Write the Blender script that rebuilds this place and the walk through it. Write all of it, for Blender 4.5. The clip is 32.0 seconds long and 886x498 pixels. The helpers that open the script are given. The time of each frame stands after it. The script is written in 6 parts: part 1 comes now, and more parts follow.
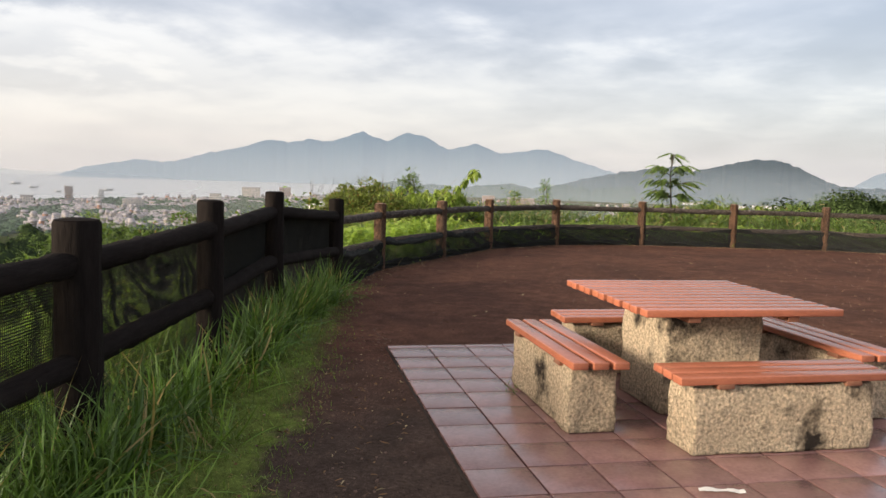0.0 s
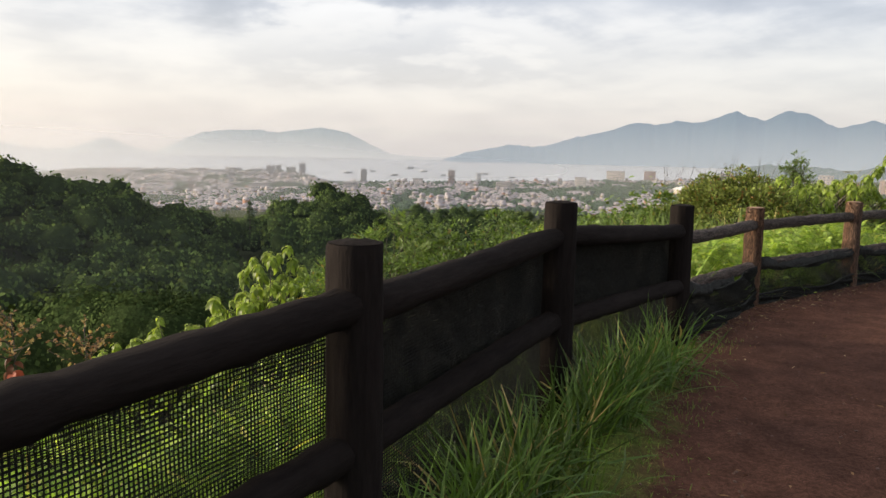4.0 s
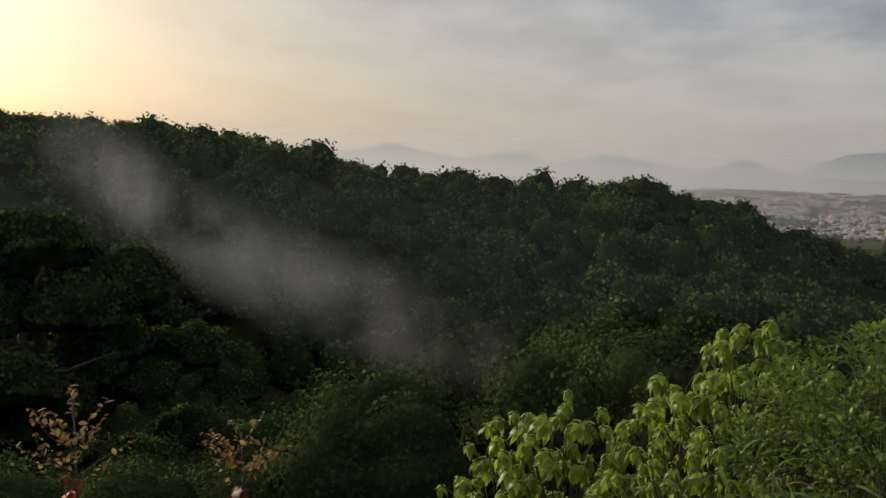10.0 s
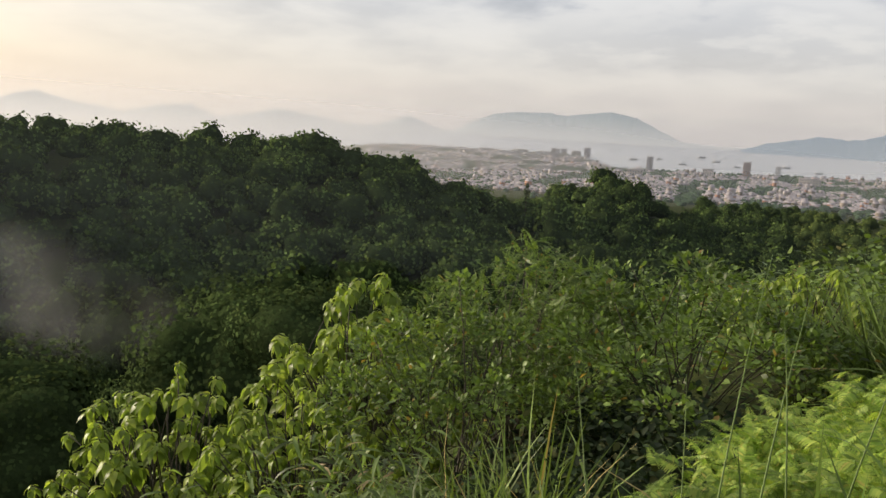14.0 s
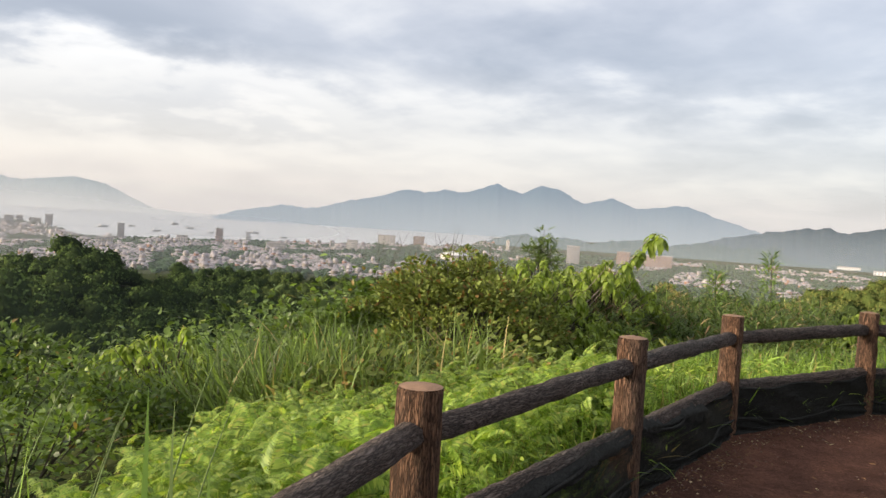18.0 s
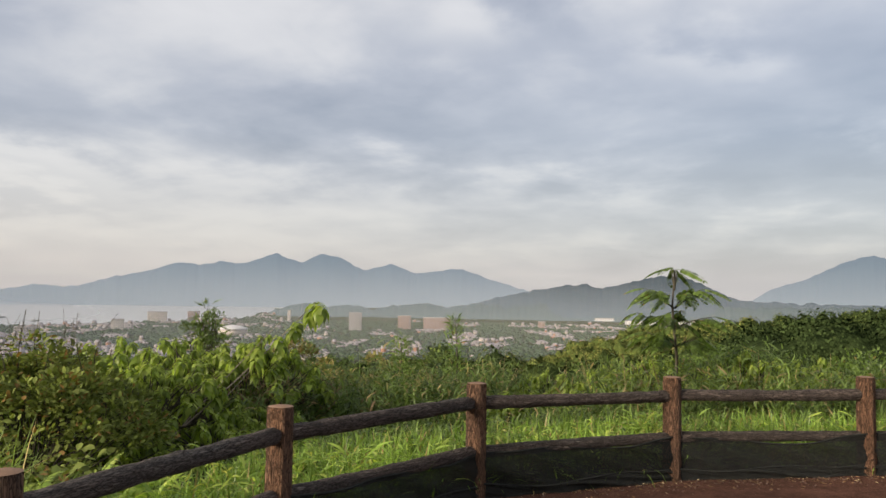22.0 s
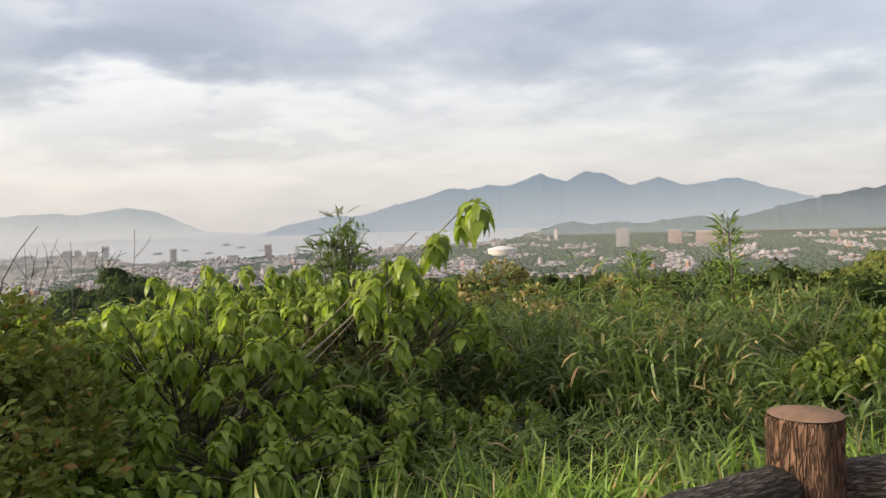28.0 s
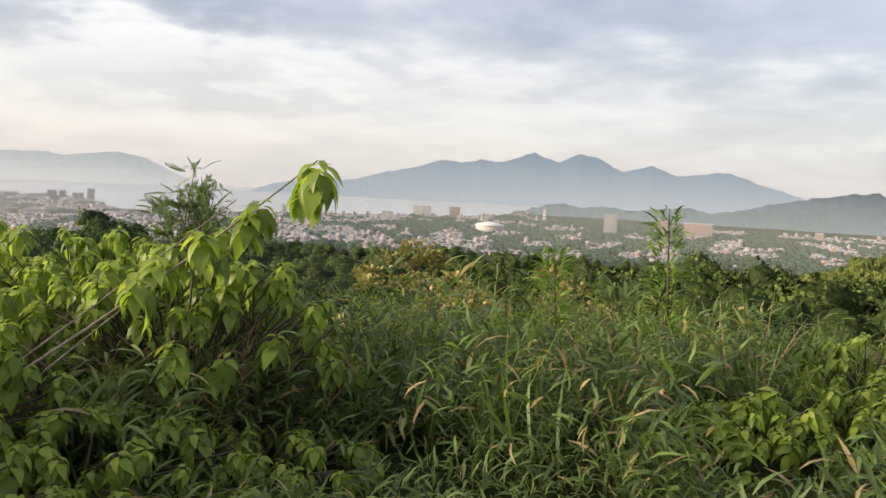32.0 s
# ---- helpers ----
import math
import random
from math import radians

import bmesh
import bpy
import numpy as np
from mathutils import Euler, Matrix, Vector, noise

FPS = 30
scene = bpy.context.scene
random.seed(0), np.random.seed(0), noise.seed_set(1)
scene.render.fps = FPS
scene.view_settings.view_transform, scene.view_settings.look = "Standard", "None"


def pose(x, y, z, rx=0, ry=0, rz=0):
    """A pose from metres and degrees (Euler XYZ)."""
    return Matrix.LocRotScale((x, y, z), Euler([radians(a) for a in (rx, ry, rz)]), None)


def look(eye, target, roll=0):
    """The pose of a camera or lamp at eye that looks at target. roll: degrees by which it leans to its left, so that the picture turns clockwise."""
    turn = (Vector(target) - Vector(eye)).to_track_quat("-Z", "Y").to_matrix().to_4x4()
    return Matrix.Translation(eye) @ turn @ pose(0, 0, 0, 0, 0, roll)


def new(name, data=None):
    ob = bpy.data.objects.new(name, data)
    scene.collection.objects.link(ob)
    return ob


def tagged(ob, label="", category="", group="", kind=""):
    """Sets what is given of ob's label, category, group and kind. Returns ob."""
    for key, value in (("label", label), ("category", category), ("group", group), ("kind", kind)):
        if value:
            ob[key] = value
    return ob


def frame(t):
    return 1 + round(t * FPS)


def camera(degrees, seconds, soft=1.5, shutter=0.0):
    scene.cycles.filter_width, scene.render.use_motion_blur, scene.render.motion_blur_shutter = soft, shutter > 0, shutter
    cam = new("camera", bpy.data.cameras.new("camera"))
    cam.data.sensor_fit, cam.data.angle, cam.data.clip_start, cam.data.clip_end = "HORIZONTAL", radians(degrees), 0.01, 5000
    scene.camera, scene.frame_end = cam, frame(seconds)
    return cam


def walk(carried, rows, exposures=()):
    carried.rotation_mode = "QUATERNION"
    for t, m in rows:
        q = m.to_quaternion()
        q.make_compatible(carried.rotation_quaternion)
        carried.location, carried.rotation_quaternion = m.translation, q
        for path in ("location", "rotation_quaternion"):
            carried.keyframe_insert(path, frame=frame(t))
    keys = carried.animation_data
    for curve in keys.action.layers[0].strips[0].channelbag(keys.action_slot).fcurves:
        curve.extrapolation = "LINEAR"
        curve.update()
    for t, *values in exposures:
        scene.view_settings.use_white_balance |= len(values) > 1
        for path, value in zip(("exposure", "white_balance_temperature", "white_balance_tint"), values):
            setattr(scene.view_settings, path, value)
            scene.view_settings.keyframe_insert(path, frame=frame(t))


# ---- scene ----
cam = camera(59.7, 32.0)
PATH = [
    (0, (1.024, -0.972, 1.362), (0.786, 1.005, 1.17), 1.9),
    (0.5, (1.064, -0.598, 1.364), (0.696, 1.354, 1.131), 3.5),
    (1, (1.047, -0.226, 1.412), (0.671, 1.727, 1.212), 2.4),
    (1.5, (1.087, 0.16, 1.404), (0.488, 2.06, 1.221), 3.4),
    (2, (1.05, 0.528, 1.399), (0.357, 2.391, 1.183), 2.1),
    (2.5, (0.933, 0.904, 1.402), (0.302, 2.786, 1.161), 1.3),
    (3, (0.834, 1.307, 1.423), (-0.134, 3.035, 1.143), 1.2),
    (3.3, (0.775, 1.433, 1.414), (-0.297, 3.101, 1.155), 1.1),
    (3.5, (0.655, 1.614, 1.418), (-0.398, 3.297, 1.173), 1.3),
    (5.5, (-0.111, 2.888, 1.422), (-1.679, 4.106, 1.187), 2.7),
    (6, (-0.243, 3.138, 1.455), (-1.978, 4.125, 1.335), 4.5),
    (6.5, (-0.365, 3.404, 1.48), (-2.096, 4.403, 1.413), 0.1),
    (7, (-0.48, 3.676, 1.503), (-2.361, 4.341, 1.365), 0.7),
    (7.5, (-0.597, 3.949, 1.521), (-2.565, 4.238, 1.31), 1.0),
    (8, (-0.742, 4.183, 1.512), (-2.727, 4.236, 1.272), -0.2),
    (8.5, (-0.799, 4.481, 1.499), (-2.776, 4.325, 1.243), -0.8),
    (9, (-0.831, 4.813, 1.528), (-2.803, 4.651, 1.238), 0.3),
    (9.5, (-0.955, 5.126, 1.507), (-2.937, 5.181, 1.243), 0.8),
    (10, (-1.014, 5.426, 1.503), (-2.954, 5.841, 1.255), 2.1),
    (10.5, (-0.948, 5.777, 1.535), (-2.856, 6.312, 1.267), 3.6),
    (11, (-1.087, 6.024, 1.54), (-2.928, 6.763, 1.286), 3.8),
    (11.5, (-1.053, 6.093, 1.538), (-2.809, 7.018, 1.295), 2.8),
    (12, (-1.040, 6.110, 1.548), (-2.733, 7.142, 1.282), 3.4),
    (12.5, (-1.036, 6.125, 1.538), (-2.673, 7.241, 1.263), 2.7),
    (13, (-1.067, 6.114, 1.543), (-2.674, 7.276, 1.279), 3.1),
    (13.5, (-1.088, 6.122, 1.534), (-2.693, 7.277, 1.237), 3.1),
    (14, (-1.098, 6.159, 1.526), (-2.694, 7.321, 1.201), 3.2),
    (14.5, (-1.120, 6.253, 1.548), (-2.545, 7.627, 1.262), 3.8),
    (15, (-1.138, 6.383, 1.545), (-2.305, 7.992, 1.326), 3.6),
    (15.5, (-1.018, 6.505, 1.534), (-2.021, 8.213, 1.256), 2.0),
    (17.5, (-0.557, 7.017, 1.526), (-1.265, 8.879, 1.35), 5.4),
    (18, (-0.336, 7.129, 1.525), (-0.912, 9.042, 1.45), 3.7),
    (18.5, (-0.068, 7.275, 1.525), (-0.399, 9.234, 1.299), 9.0),
    (19, (0.062, 7.467, 1.508), (-0.066, 9.453, 1.3), 10.7),
    (19.5, (0.237, 7.606, 1.568), (0.119, 9.6, 1.453), 7.2),
    (20, (0.444, 7.774, 1.563), (0.316, 9.768, 1.462), 4.7),
    (20.5, (0.732, 7.813, 1.595), (0.665, 9.81, 1.516), 2.5),
    (21, (0.809, 8.117, 1.554), (0.855, 10.116, 1.53), 2.3),
    (21.5, (1.029, 8.462, 1.571), (1.067, 10.461, 1.603), 1.5),
    (22, (1.211, 8.632, 1.634), (1.18, 10.628, 1.757), 1.0),
    (22.5, (1.282, 9.03, 1.634), (1.161, 11.017, 1.829), 0.8),
    (23, (1.335, 9.313, 1.565), (1.16, 11.299, 1.716), 0.2),
    (23.5, (1.444, 9.643, 1.578), (1.108, 11.612, 1.665), 1.3),
    (24, (1.389, 9.963, 1.542), (0.976, 11.917, 1.638), 0.3),
    (24.5, (1.338, 10.386, 1.495), (0.861, 12.328, 1.532), -1.0),
    (25, (1.293, 10.787, 1.49), (0.578, 12.654, 1.45), -0.9),
    (25.5, (1.238, 11.243, 1.47), (0.645, 13.151, 1.394), -2.9),
    (27.5, (1.263, 12.809, 1.418), (0.583, 14.688, 1.331), -1.8),
    (28, (1.259, 13.17, 1.393), (0.562, 15.042, 1.31), -1.9),
    (28.5, (1.342, 13.512, 1.388), (0.799, 15.434, 1.298), -1.0),
    (29, (1.456, 13.849, 1.408), (0.893, 15.765, 1.296), 0.8),
    (29.5, (1.492, 14.110, 1.418), (1.027, 16.053, 1.340), 0.4),
    (30, (1.513, 14.350, 1.412), (1.077, 16.300, 1.318), -0.7),
    (30.5, (1.604, 14.550, 1.415), (1.093, 16.480, 1.309), 0.9),
    (31, (1.565, 14.710, 1.406), (1.067, 16.646, 1.329), 1.3),
    (31.5, (1.530, 14.830, 1.392), (0.971, 16.748, 1.284), 2.1),
    (32, (1.610, 14.930, 1.408), (0.946, 16.811, 1.251), 3.0),
]
EXPOSURE = [(0, 0.61), (3.5, 0.56), (5.5, 0.41), (7, -0.38), (9, -0.52), (10, -0.48), (11, -0.29), (12, -0.04), (14, 0.26), (15.5, 0.51), (17.5, 0.56), (19, 0.67), (20, 0.64), (21, 0.58), (22, 0.24), (23, 0.19), (24, 0.31), (25, 0.41), (28, 0.50), (29, 0.46), (30, 0.58), (32, .57)]
walk(cam, [(t, look(eye, target, roll)) for t, eye, target, roll in PATH], EXPOSURE)

# ---- sky, sun ----
SUN_AZ, SUN_EL = -123.0, 16.0


def compass(az, el):
    """Unit direction from a bearing (clockwise from +y) and an elevation in degrees."""
    a, e = radians(az), radians(el)
    return Vector((math.sin(a) * math.cos(e), math.cos(a) * math.cos(e), math.sin(e)))


def nodes_of(tree):
    def add(kind, **props):
        n = tree.nodes.new(kind)
        for k, v in props.items():
            if k in n.inputs:
                n.inputs[k].default_value = v
        return n
    return add, tree.links.new


def math_node(add, link, op, a, b=None, clamp=False):
    n = add("ShaderNodeMath")
    n.operation, n.use_clamp = op, clamp
    for i, v in enumerate((a, b)):
        if v is None:
            continue
        if isinstance(v, (int, float)):
            n.inputs[i].default_value = v
        else:
            link(v, n.inputs[i])
    return n.outputs[0]


def ramp(add, link, fac, stops):
    n = add("ShaderNodeValToRGB")
    e = n.color_ramp.elements
    while len(e) < len(stops):
        e.new(0.5)
    for el, (p, c) in zip(e, stops):
        el.position, el.color = p, (*c, 1.0) if len(c) == 3 else c
    link(fac, n.inputs[0])
    return n.outputs[0]


def mix_rgb(add, link, fac, a, b, blend="MIX"):
    n = add("ShaderNodeMix")
    n.data_type, n.blend_type = "RGBA", blend
    for sock, v in ((n.inputs[0], fac), (n.inputs[6], a), (n.inputs[7], b)):
        if isinstance(v, (int, float)):
            sock.default_value = v
        elif isinstance(v, tuple):
            sock.default_value = (*v, 1.0)
        else:
            link(v, sock)
    return n.outputs[2]


world = bpy.data.worlds.new("morning_sky")
scene.world = world
world.use_nodes = True
world.node_tree.nodes.clear()
add, link = nodes_of(world.node_tree)
sky = add("ShaderNodeTexSky")
sky.sky_type, sky.sun_disc = "NISHITA", False
sky.sun_elevation, sky.sun_rotation = radians(SUN_EL), radians(SUN_AZ)
sky.air_density, sky.dust_density = 1.0, 3.0
coord = add("ShaderNodeTexCoord")
split = add("ShaderNodeSeparateXYZ")
link(coord.outputs["Generated"], split.inputs[0])
# cloud deck: the direction meets a flat layer overhead, drawn out into streaks towards the horizon
zc = math_node(add, link, "MAXIMUM", split.outputs[2], 0.0)
dz = math_node(add, link, "ADD", zc, 0.19)
flat = add("ShaderNodeCombineXYZ")
link(math_node(add, link, "DIVIDE", split.outputs[0], dz), flat.inputs[0])
link(math_node(add, link, "DIVIDE", split.outputs[1], dz), flat.inputs[1])
turn = add("ShaderNodeMapping")
turn.inputs["Rotation"].default_value = (0, 0, radians(20))
turn.inputs["Location"].default_value = (3.1, 1.7, 0)
link(flat.outputs[0], turn.inputs[0])
big = add("ShaderNodeTexNoise", Scale=0.8, Detail=5.0, Roughness=0.5, Distortion=0.2)
link(turn.outputs[0], big.inputs["Vector"])
fine = add("ShaderNodeTexNoise", Scale=2.1, Detail=8.0, Roughness=0.52, Distortion=0.15)
link(turn.outputs[0], fine.inputs["Vector"])
dens = math_node(add, link, "ADD", math_node(add, link, "MULTIPLY", big.outputs[0], 0.40), math_node(add, link, "MULTIPLY", fine.outputs[0], 0.60))
# bearing and height of the direction, both ragged, for the banks and the gaps between them
rag_a = math_node(add, link, "MULTIPLY", math_node(add, link, "SUBTRACT", big.outputs[0], 0.5), 40.0)
rag_e = math_node(add, link, "MULTIPLY", math_node(add, link, "SUBTRACT", fine.outputs[0], 0.5), 13.0)
deg = 180.0 / math.pi
bearing = math_node(add, link, "ADD", math_node(add, link, "MULTIPLY", math_node(add, link, "ARCTAN2", split.outputs[0], split.outputs[1]), deg), rag_a)
height = math_node(add, link, "ADD", math_node(add, link, "MULTIPLY", math_node(add, link, "ARCSINE", split.outputs[2]), deg), rag_e)


def bank(az, el, wide_by, tall_by, share):
    """A grey bank of cloud, or a bright gap where share is below nought, with a ragged edge."""
    a = math_node(add, link, "DIVIDE", math_node(add, link, "SUBTRACT", bearing, az), wide_by)
    e = math_node(add, link, "DIVIDE", math_node(add, link, "SUBTRACT", height, el), tall_by)
    q = math_node(add, link, "ADD", math_node(add, link, "MULTIPLY", a, a), math_node(add, link, "MULTIPLY", e, e))
    return math_node(add, link, "MULTIPLY", math_node(add, link, "EXPONENT", math_node(add, link, "MULTIPLY", q, -1.0)), share)


for cloud_bank in ((-5, 15, 15, 5.0, 0.045), (29, 12, 17, 8.0, 0.16), (3, 20.5, 5, 2.0, -0.13), (16, 16.5, 3, 1.6, -0.10), (23, 9.5, 2.5, 0.9, -0.07),
                   (-25, 14, 8, 3.0, -0.02), (-12, 7.3, 20, 1.5, -0.03), (8, 10.5, 14, 2.6, 0.09), (-36, 6.4, 9, 0.8, 0.09), (-46, 11.8, 11, 2.4, 0.15),
                   (-42, 8.4, 9, 1.0, -0.10), (-46, 14.6, 5, 1.2, -0.12), (-62, 10, 8, 2.6, 0.05), (-98, 9, 12, 2.0, 0.05), (18, 7, 14, 4.0, 0.09), (-33, 12, 10, 3.5, 0.065), (-43, 13, 9, 4.0, 0.08), (17, 13, 10, 6.0, 0.07), (-18, 19, 8, 4.0, -0.06)):
    dens = math_node(add, link, "ADD", dens, bank(*cloud_bank))
cloud = ramp(add, link, dens, [(0.36, (0.88, 0.855, 0.85)), (0.44, (0.80, 0.78, 0.785)), (0.50, (0.68, 0.675, 0.705)), (0.57, (0.53, 0.54, 0.60)), (0.68, (0.38, 0.40, 0.47)), (0.82, (0.29, 0.31, 0.38))])
# pale haze along the horizon
band = ramp(add, link, split.outputs[2], [(0.0, (1, 1, 1)), (0.06, (0.80, 0.80, 0.80)), (0.11, (0.60, 0.60, 0.60)), (0.20, (0, 0, 0))])
# warm light round the low sun
sd = add("ShaderNodeVectorMath")
sd.operation = "DOT_PRODUCT"
link(coord.outputs["Generated"], sd.inputs[0])
sd.inputs[1].default_value = compass(SUN_AZ, SUN_EL)
near = math_node(add, link, "MAXIMUM", sd.outputs["Value"], 0.0)
side = math_node(add, link, "ADD", math_node(add, link, "MULTIPLY", sd.outputs["Value"], 0.5), 0.5)
rim = mix_rgb(add, link, ramp(add, link, side, [(0.05, (0, 0, 0)), (0.5, (1, 1, 1))]), (0.60, 0.585, 0.60), (0.84, 0.775, 0.73))
hazy = mix_rgb(add, link, math_node(add, link, "MULTIPLY", band, 0.85), cloud, rim)
wide = math_node(add, link, "POWER", near, 4.0)
tight = math_node(add, link, "POWER", near, 55.0)
warm = mix_rgb(add, link, math_node(add, link, "MULTIPLY", wide, 0.85), hazy, (0.98, 0.77, 0.53))
glow = mix_rgb(add, link, math_node(add, link, "MULTIPLY", tight, 0.75), warm, (3.0, 2.6, 1.7), "ADD")
both = mix_rgb(add, link, 1.0, glow, mix_rgb(add, link, 1.0, sky.outputs[0], (0.06, 0.06, 0.06), "MULTIPLY"), "ADD")
bg = add("ShaderNodeBackground", Strength=0.66)
link(both, bg.inputs[0])
link(bg.outputs[0], add("ShaderNodeOutputWorld").inputs[0])

sun = new("sun", bpy.data.lights.new("sun", "SUN"))
sun.data.energy, sun.data.angle, sun.data.color = 5.0, radians(15), (1.0, 0.86, 0.68)
sun.matrix_world = look((0, 0, 30), Vector((0, 0, 30)) - compass(SUN_AZ, SUN_EL))


# ---- materials ----
def material(name, base, rough=0.8, spec=0.3, grain=None, bump=None, vary=0.0, stretch=(1, 1, 1), tint=None, crack=None):
    """base: colour. grain: (scale, dark, light) of two mixed noises. bump: (scale, strength, distance)."""
    m = bpy.data.materials.new(name)
    m.use_nodes = True
    m.node_tree.nodes.clear()
    add, link = nodes_of(m.node_tree)
    out = add("ShaderNodeOutputMaterial")
    bsdf = add("ShaderNodeBsdfPrincipled", Roughness=rough)
    bsdf.inputs["Specular IOR Level"].default_value = spec
    link(bsdf.outputs[0], out.inputs[0])
    tc = add("ShaderNodeTexCoord")
    mp = add("ShaderNodeMapping")
    mp.inputs["Scale"].default_value = stretch
    link(tc.outputs["Object"], mp.inputs[0])
    rnd = add("ShaderNodeObjectInfo")
    shift = add("ShaderNodeVectorMath")
    shift.operation = "ADD"
    off = add("ShaderNodeCombineXYZ")
    link(math_node(add, link, "MULTIPLY", rnd.outputs["Random"], 37.0), off.inputs[0])
    link(math_node(add, link, "MULTIPLY", rnd.outputs["Random"], 91.0), off.inputs[2])
    link(mp.outputs[0], shift.inputs[0])
    link(off.outputs[0], shift.inputs[1])
    vec = shift.outputs[0]
    col = add("ShaderNodeRGB")
    col.outputs[0].default_value = (*base, 1)
    c = col.outputs[0]
    if grain:
        sc, dark, light = grain
        n1 = add("ShaderNodeTexNoise", Scale=sc, Detail=6.0, Roughness=0.65)
        n2 = add("ShaderNodeTexNoise", Scale=sc * 9.0, Detail=4.0, Roughness=0.7)
        link(vec, n1.inputs["Vector"])
        link(vec, n2.inputs["Vector"])
        s = math_node(add, link, "ADD", math_node(add, link, "MULTIPLY", n1.outputs[0], 0.55), math_node(add, link, "MULTIPLY", n2.outputs[0], 0.45))
        k = ramp(add, link, s, [(0.33, (dark,) * 3), (0.68, (light,) * 3)])
        c = mix_rgb(add, link, 1.0, c, k, "MULTIPLY")
    if tint:
        sc, other, lo, hi = tint
        n3 = add("ShaderNodeTexNoise", Scale=sc, Detail=5.0, Roughness=0.6)
        link(vec, n3.inputs["Vector"])
        c = mix_rgb(add, link, ramp(add, link, n3.outputs[0], [(lo, (0, 0, 0)), (hi, (1, 1, 1))]), c, other)
    ridge = None
    if crack:
        vor = add("ShaderNodeTexVoronoi", Scale=crack[0])
        vor.feature = "DISTANCE_TO_EDGE"
        warp = add("ShaderNodeTexNoise", Scale=crack[0] * 0.7, Detail=3.0)
        link(vec, warp.inputs["Vector"])
        bent = mix_rgb(add, link, 0.035, vec, warp.outputs["Color"])
        link(bent, vor.inputs["Vector"])
        ridge = ramp(add, link, vor.outputs["Distance"], [(0.0, (0, 0, 0)), (0.22, (1, 1, 1))])
        c = mix_rgb(add, link, 1.0, c, ramp(add, link, ridge, [(0.0, (crack[1],) * 3), (0.8, (1.15,) * 3)]), "MULTIPLY")
    if vary:
        hsv = add("ShaderNodeHueSaturation")
        link(math_node(add, link, "ADD", math_node(add, link, "MULTIPLY", rnd.outputs["Random"], vary), 1.0 - vary / 2), hsv.inputs["Value"])
        link(c, hsv.inputs["Color"])
        c = hsv.outputs[0]
    link(c, bsdf.inputs["Base Color"])
    if bump:
        sc, st, di = bump
        nb = add("ShaderNodeTexNoise", Scale=sc, Detail=7.0, Roughness=0.65)
        link(vec, nb.inputs["Vector"])
        b = add("ShaderNodeBump", Strength=st, Distance=di)
        link(math_node(add, link, "ADD", nb.outputs[0], math_node(add, link, "MULTIPLY", ridge, 0.8)) if ridge is not None else nb.outputs[0], b.inputs["Height"])
        link(b.outputs[0], bsdf.inputs["Normal"])
    return m


def leaf_material(name, base, dry=(0.35, 0.2, 0.06), dry_share=0.03, spread=0.5, pass_light=0.35, rough=0.5, fresh=None, patch=0.9, depth=0.0, billow=False):
    """Leaf: each leaf a little lighter, darker or yellower than the next; light passes through."""
    m = bpy.data.materials.new(name)
    m.use_nodes = True
    m.node_tree.nodes.clear()
    add, link = nodes_of(m.node_tree)
    out = add("ShaderNodeOutputMaterial")
    geo = add("ShaderNodeNewGeometry")
    rnd = geo.outputs["Random Per Island"]
    fr = fresh or tuple(min(1, v * 1.5) for v in base)
    lo = tuple(v * (1 - spread) for v in base)
    c = ramp(add, link, rnd, [(0.0, lo), (0.45, base), (1.0 - dry_share - 0.01, fr), (1.0 - dry_share, dry)])
    tc = add("ShaderNodeTexCoord")
    n = add("ShaderNodeTexNoise", Scale=patch, Detail=3.0)
    link(tc.outputs["Object"], n.inputs["Vector"])
    c = mix_rgb(add, link, 1.0, c, ramp(add, link, n.outputs[0], [(0.3, (0.62 - depth,) * 3), (0.7, (1.25 + depth, 1.2 + depth, 1.1 + depth * 0.6))]), "MULTIPLY")
    bsdf = add("ShaderNodeBsdfPrincipled", Roughness=rough)
    bsdf.inputs["Specular IOR Level"].default_value = 0.0 if billow else 0.35 if rough < 0.65 else 0.15
    link(c, bsdf.inputs["Base Color"])
    if billow:
        # leaves of a far crown take the light as the billow that they cover
        att = add("ShaderNodeAttribute")
        att.attribute_name = "billow"
        vt = add("ShaderNodeVectorTransform")
        vt.vector_type, vt.convert_from, vt.convert_to = "NORMAL", "OBJECT", "WORLD"
        link(att.outputs["Vector"], vt.inputs[0])
        link(vt.outputs[0], bsdf.inputs["Normal"])
    tr = add("ShaderNodeBsdfTranslucent")
    link(mix_rgb(add, link, 1.0, c, (1.15, 1.2, 0.6), "MULTIPLY"), tr.inputs[0])
    mx = add("ShaderNodeMixShader")
    mx.inputs[0].default_value = pass_light
    link(bsdf.outputs[0], mx.inputs[1])
    link(tr.outputs[0], mx.inputs[2])
    link(mx.outputs[0], out.inputs[0])
    return m


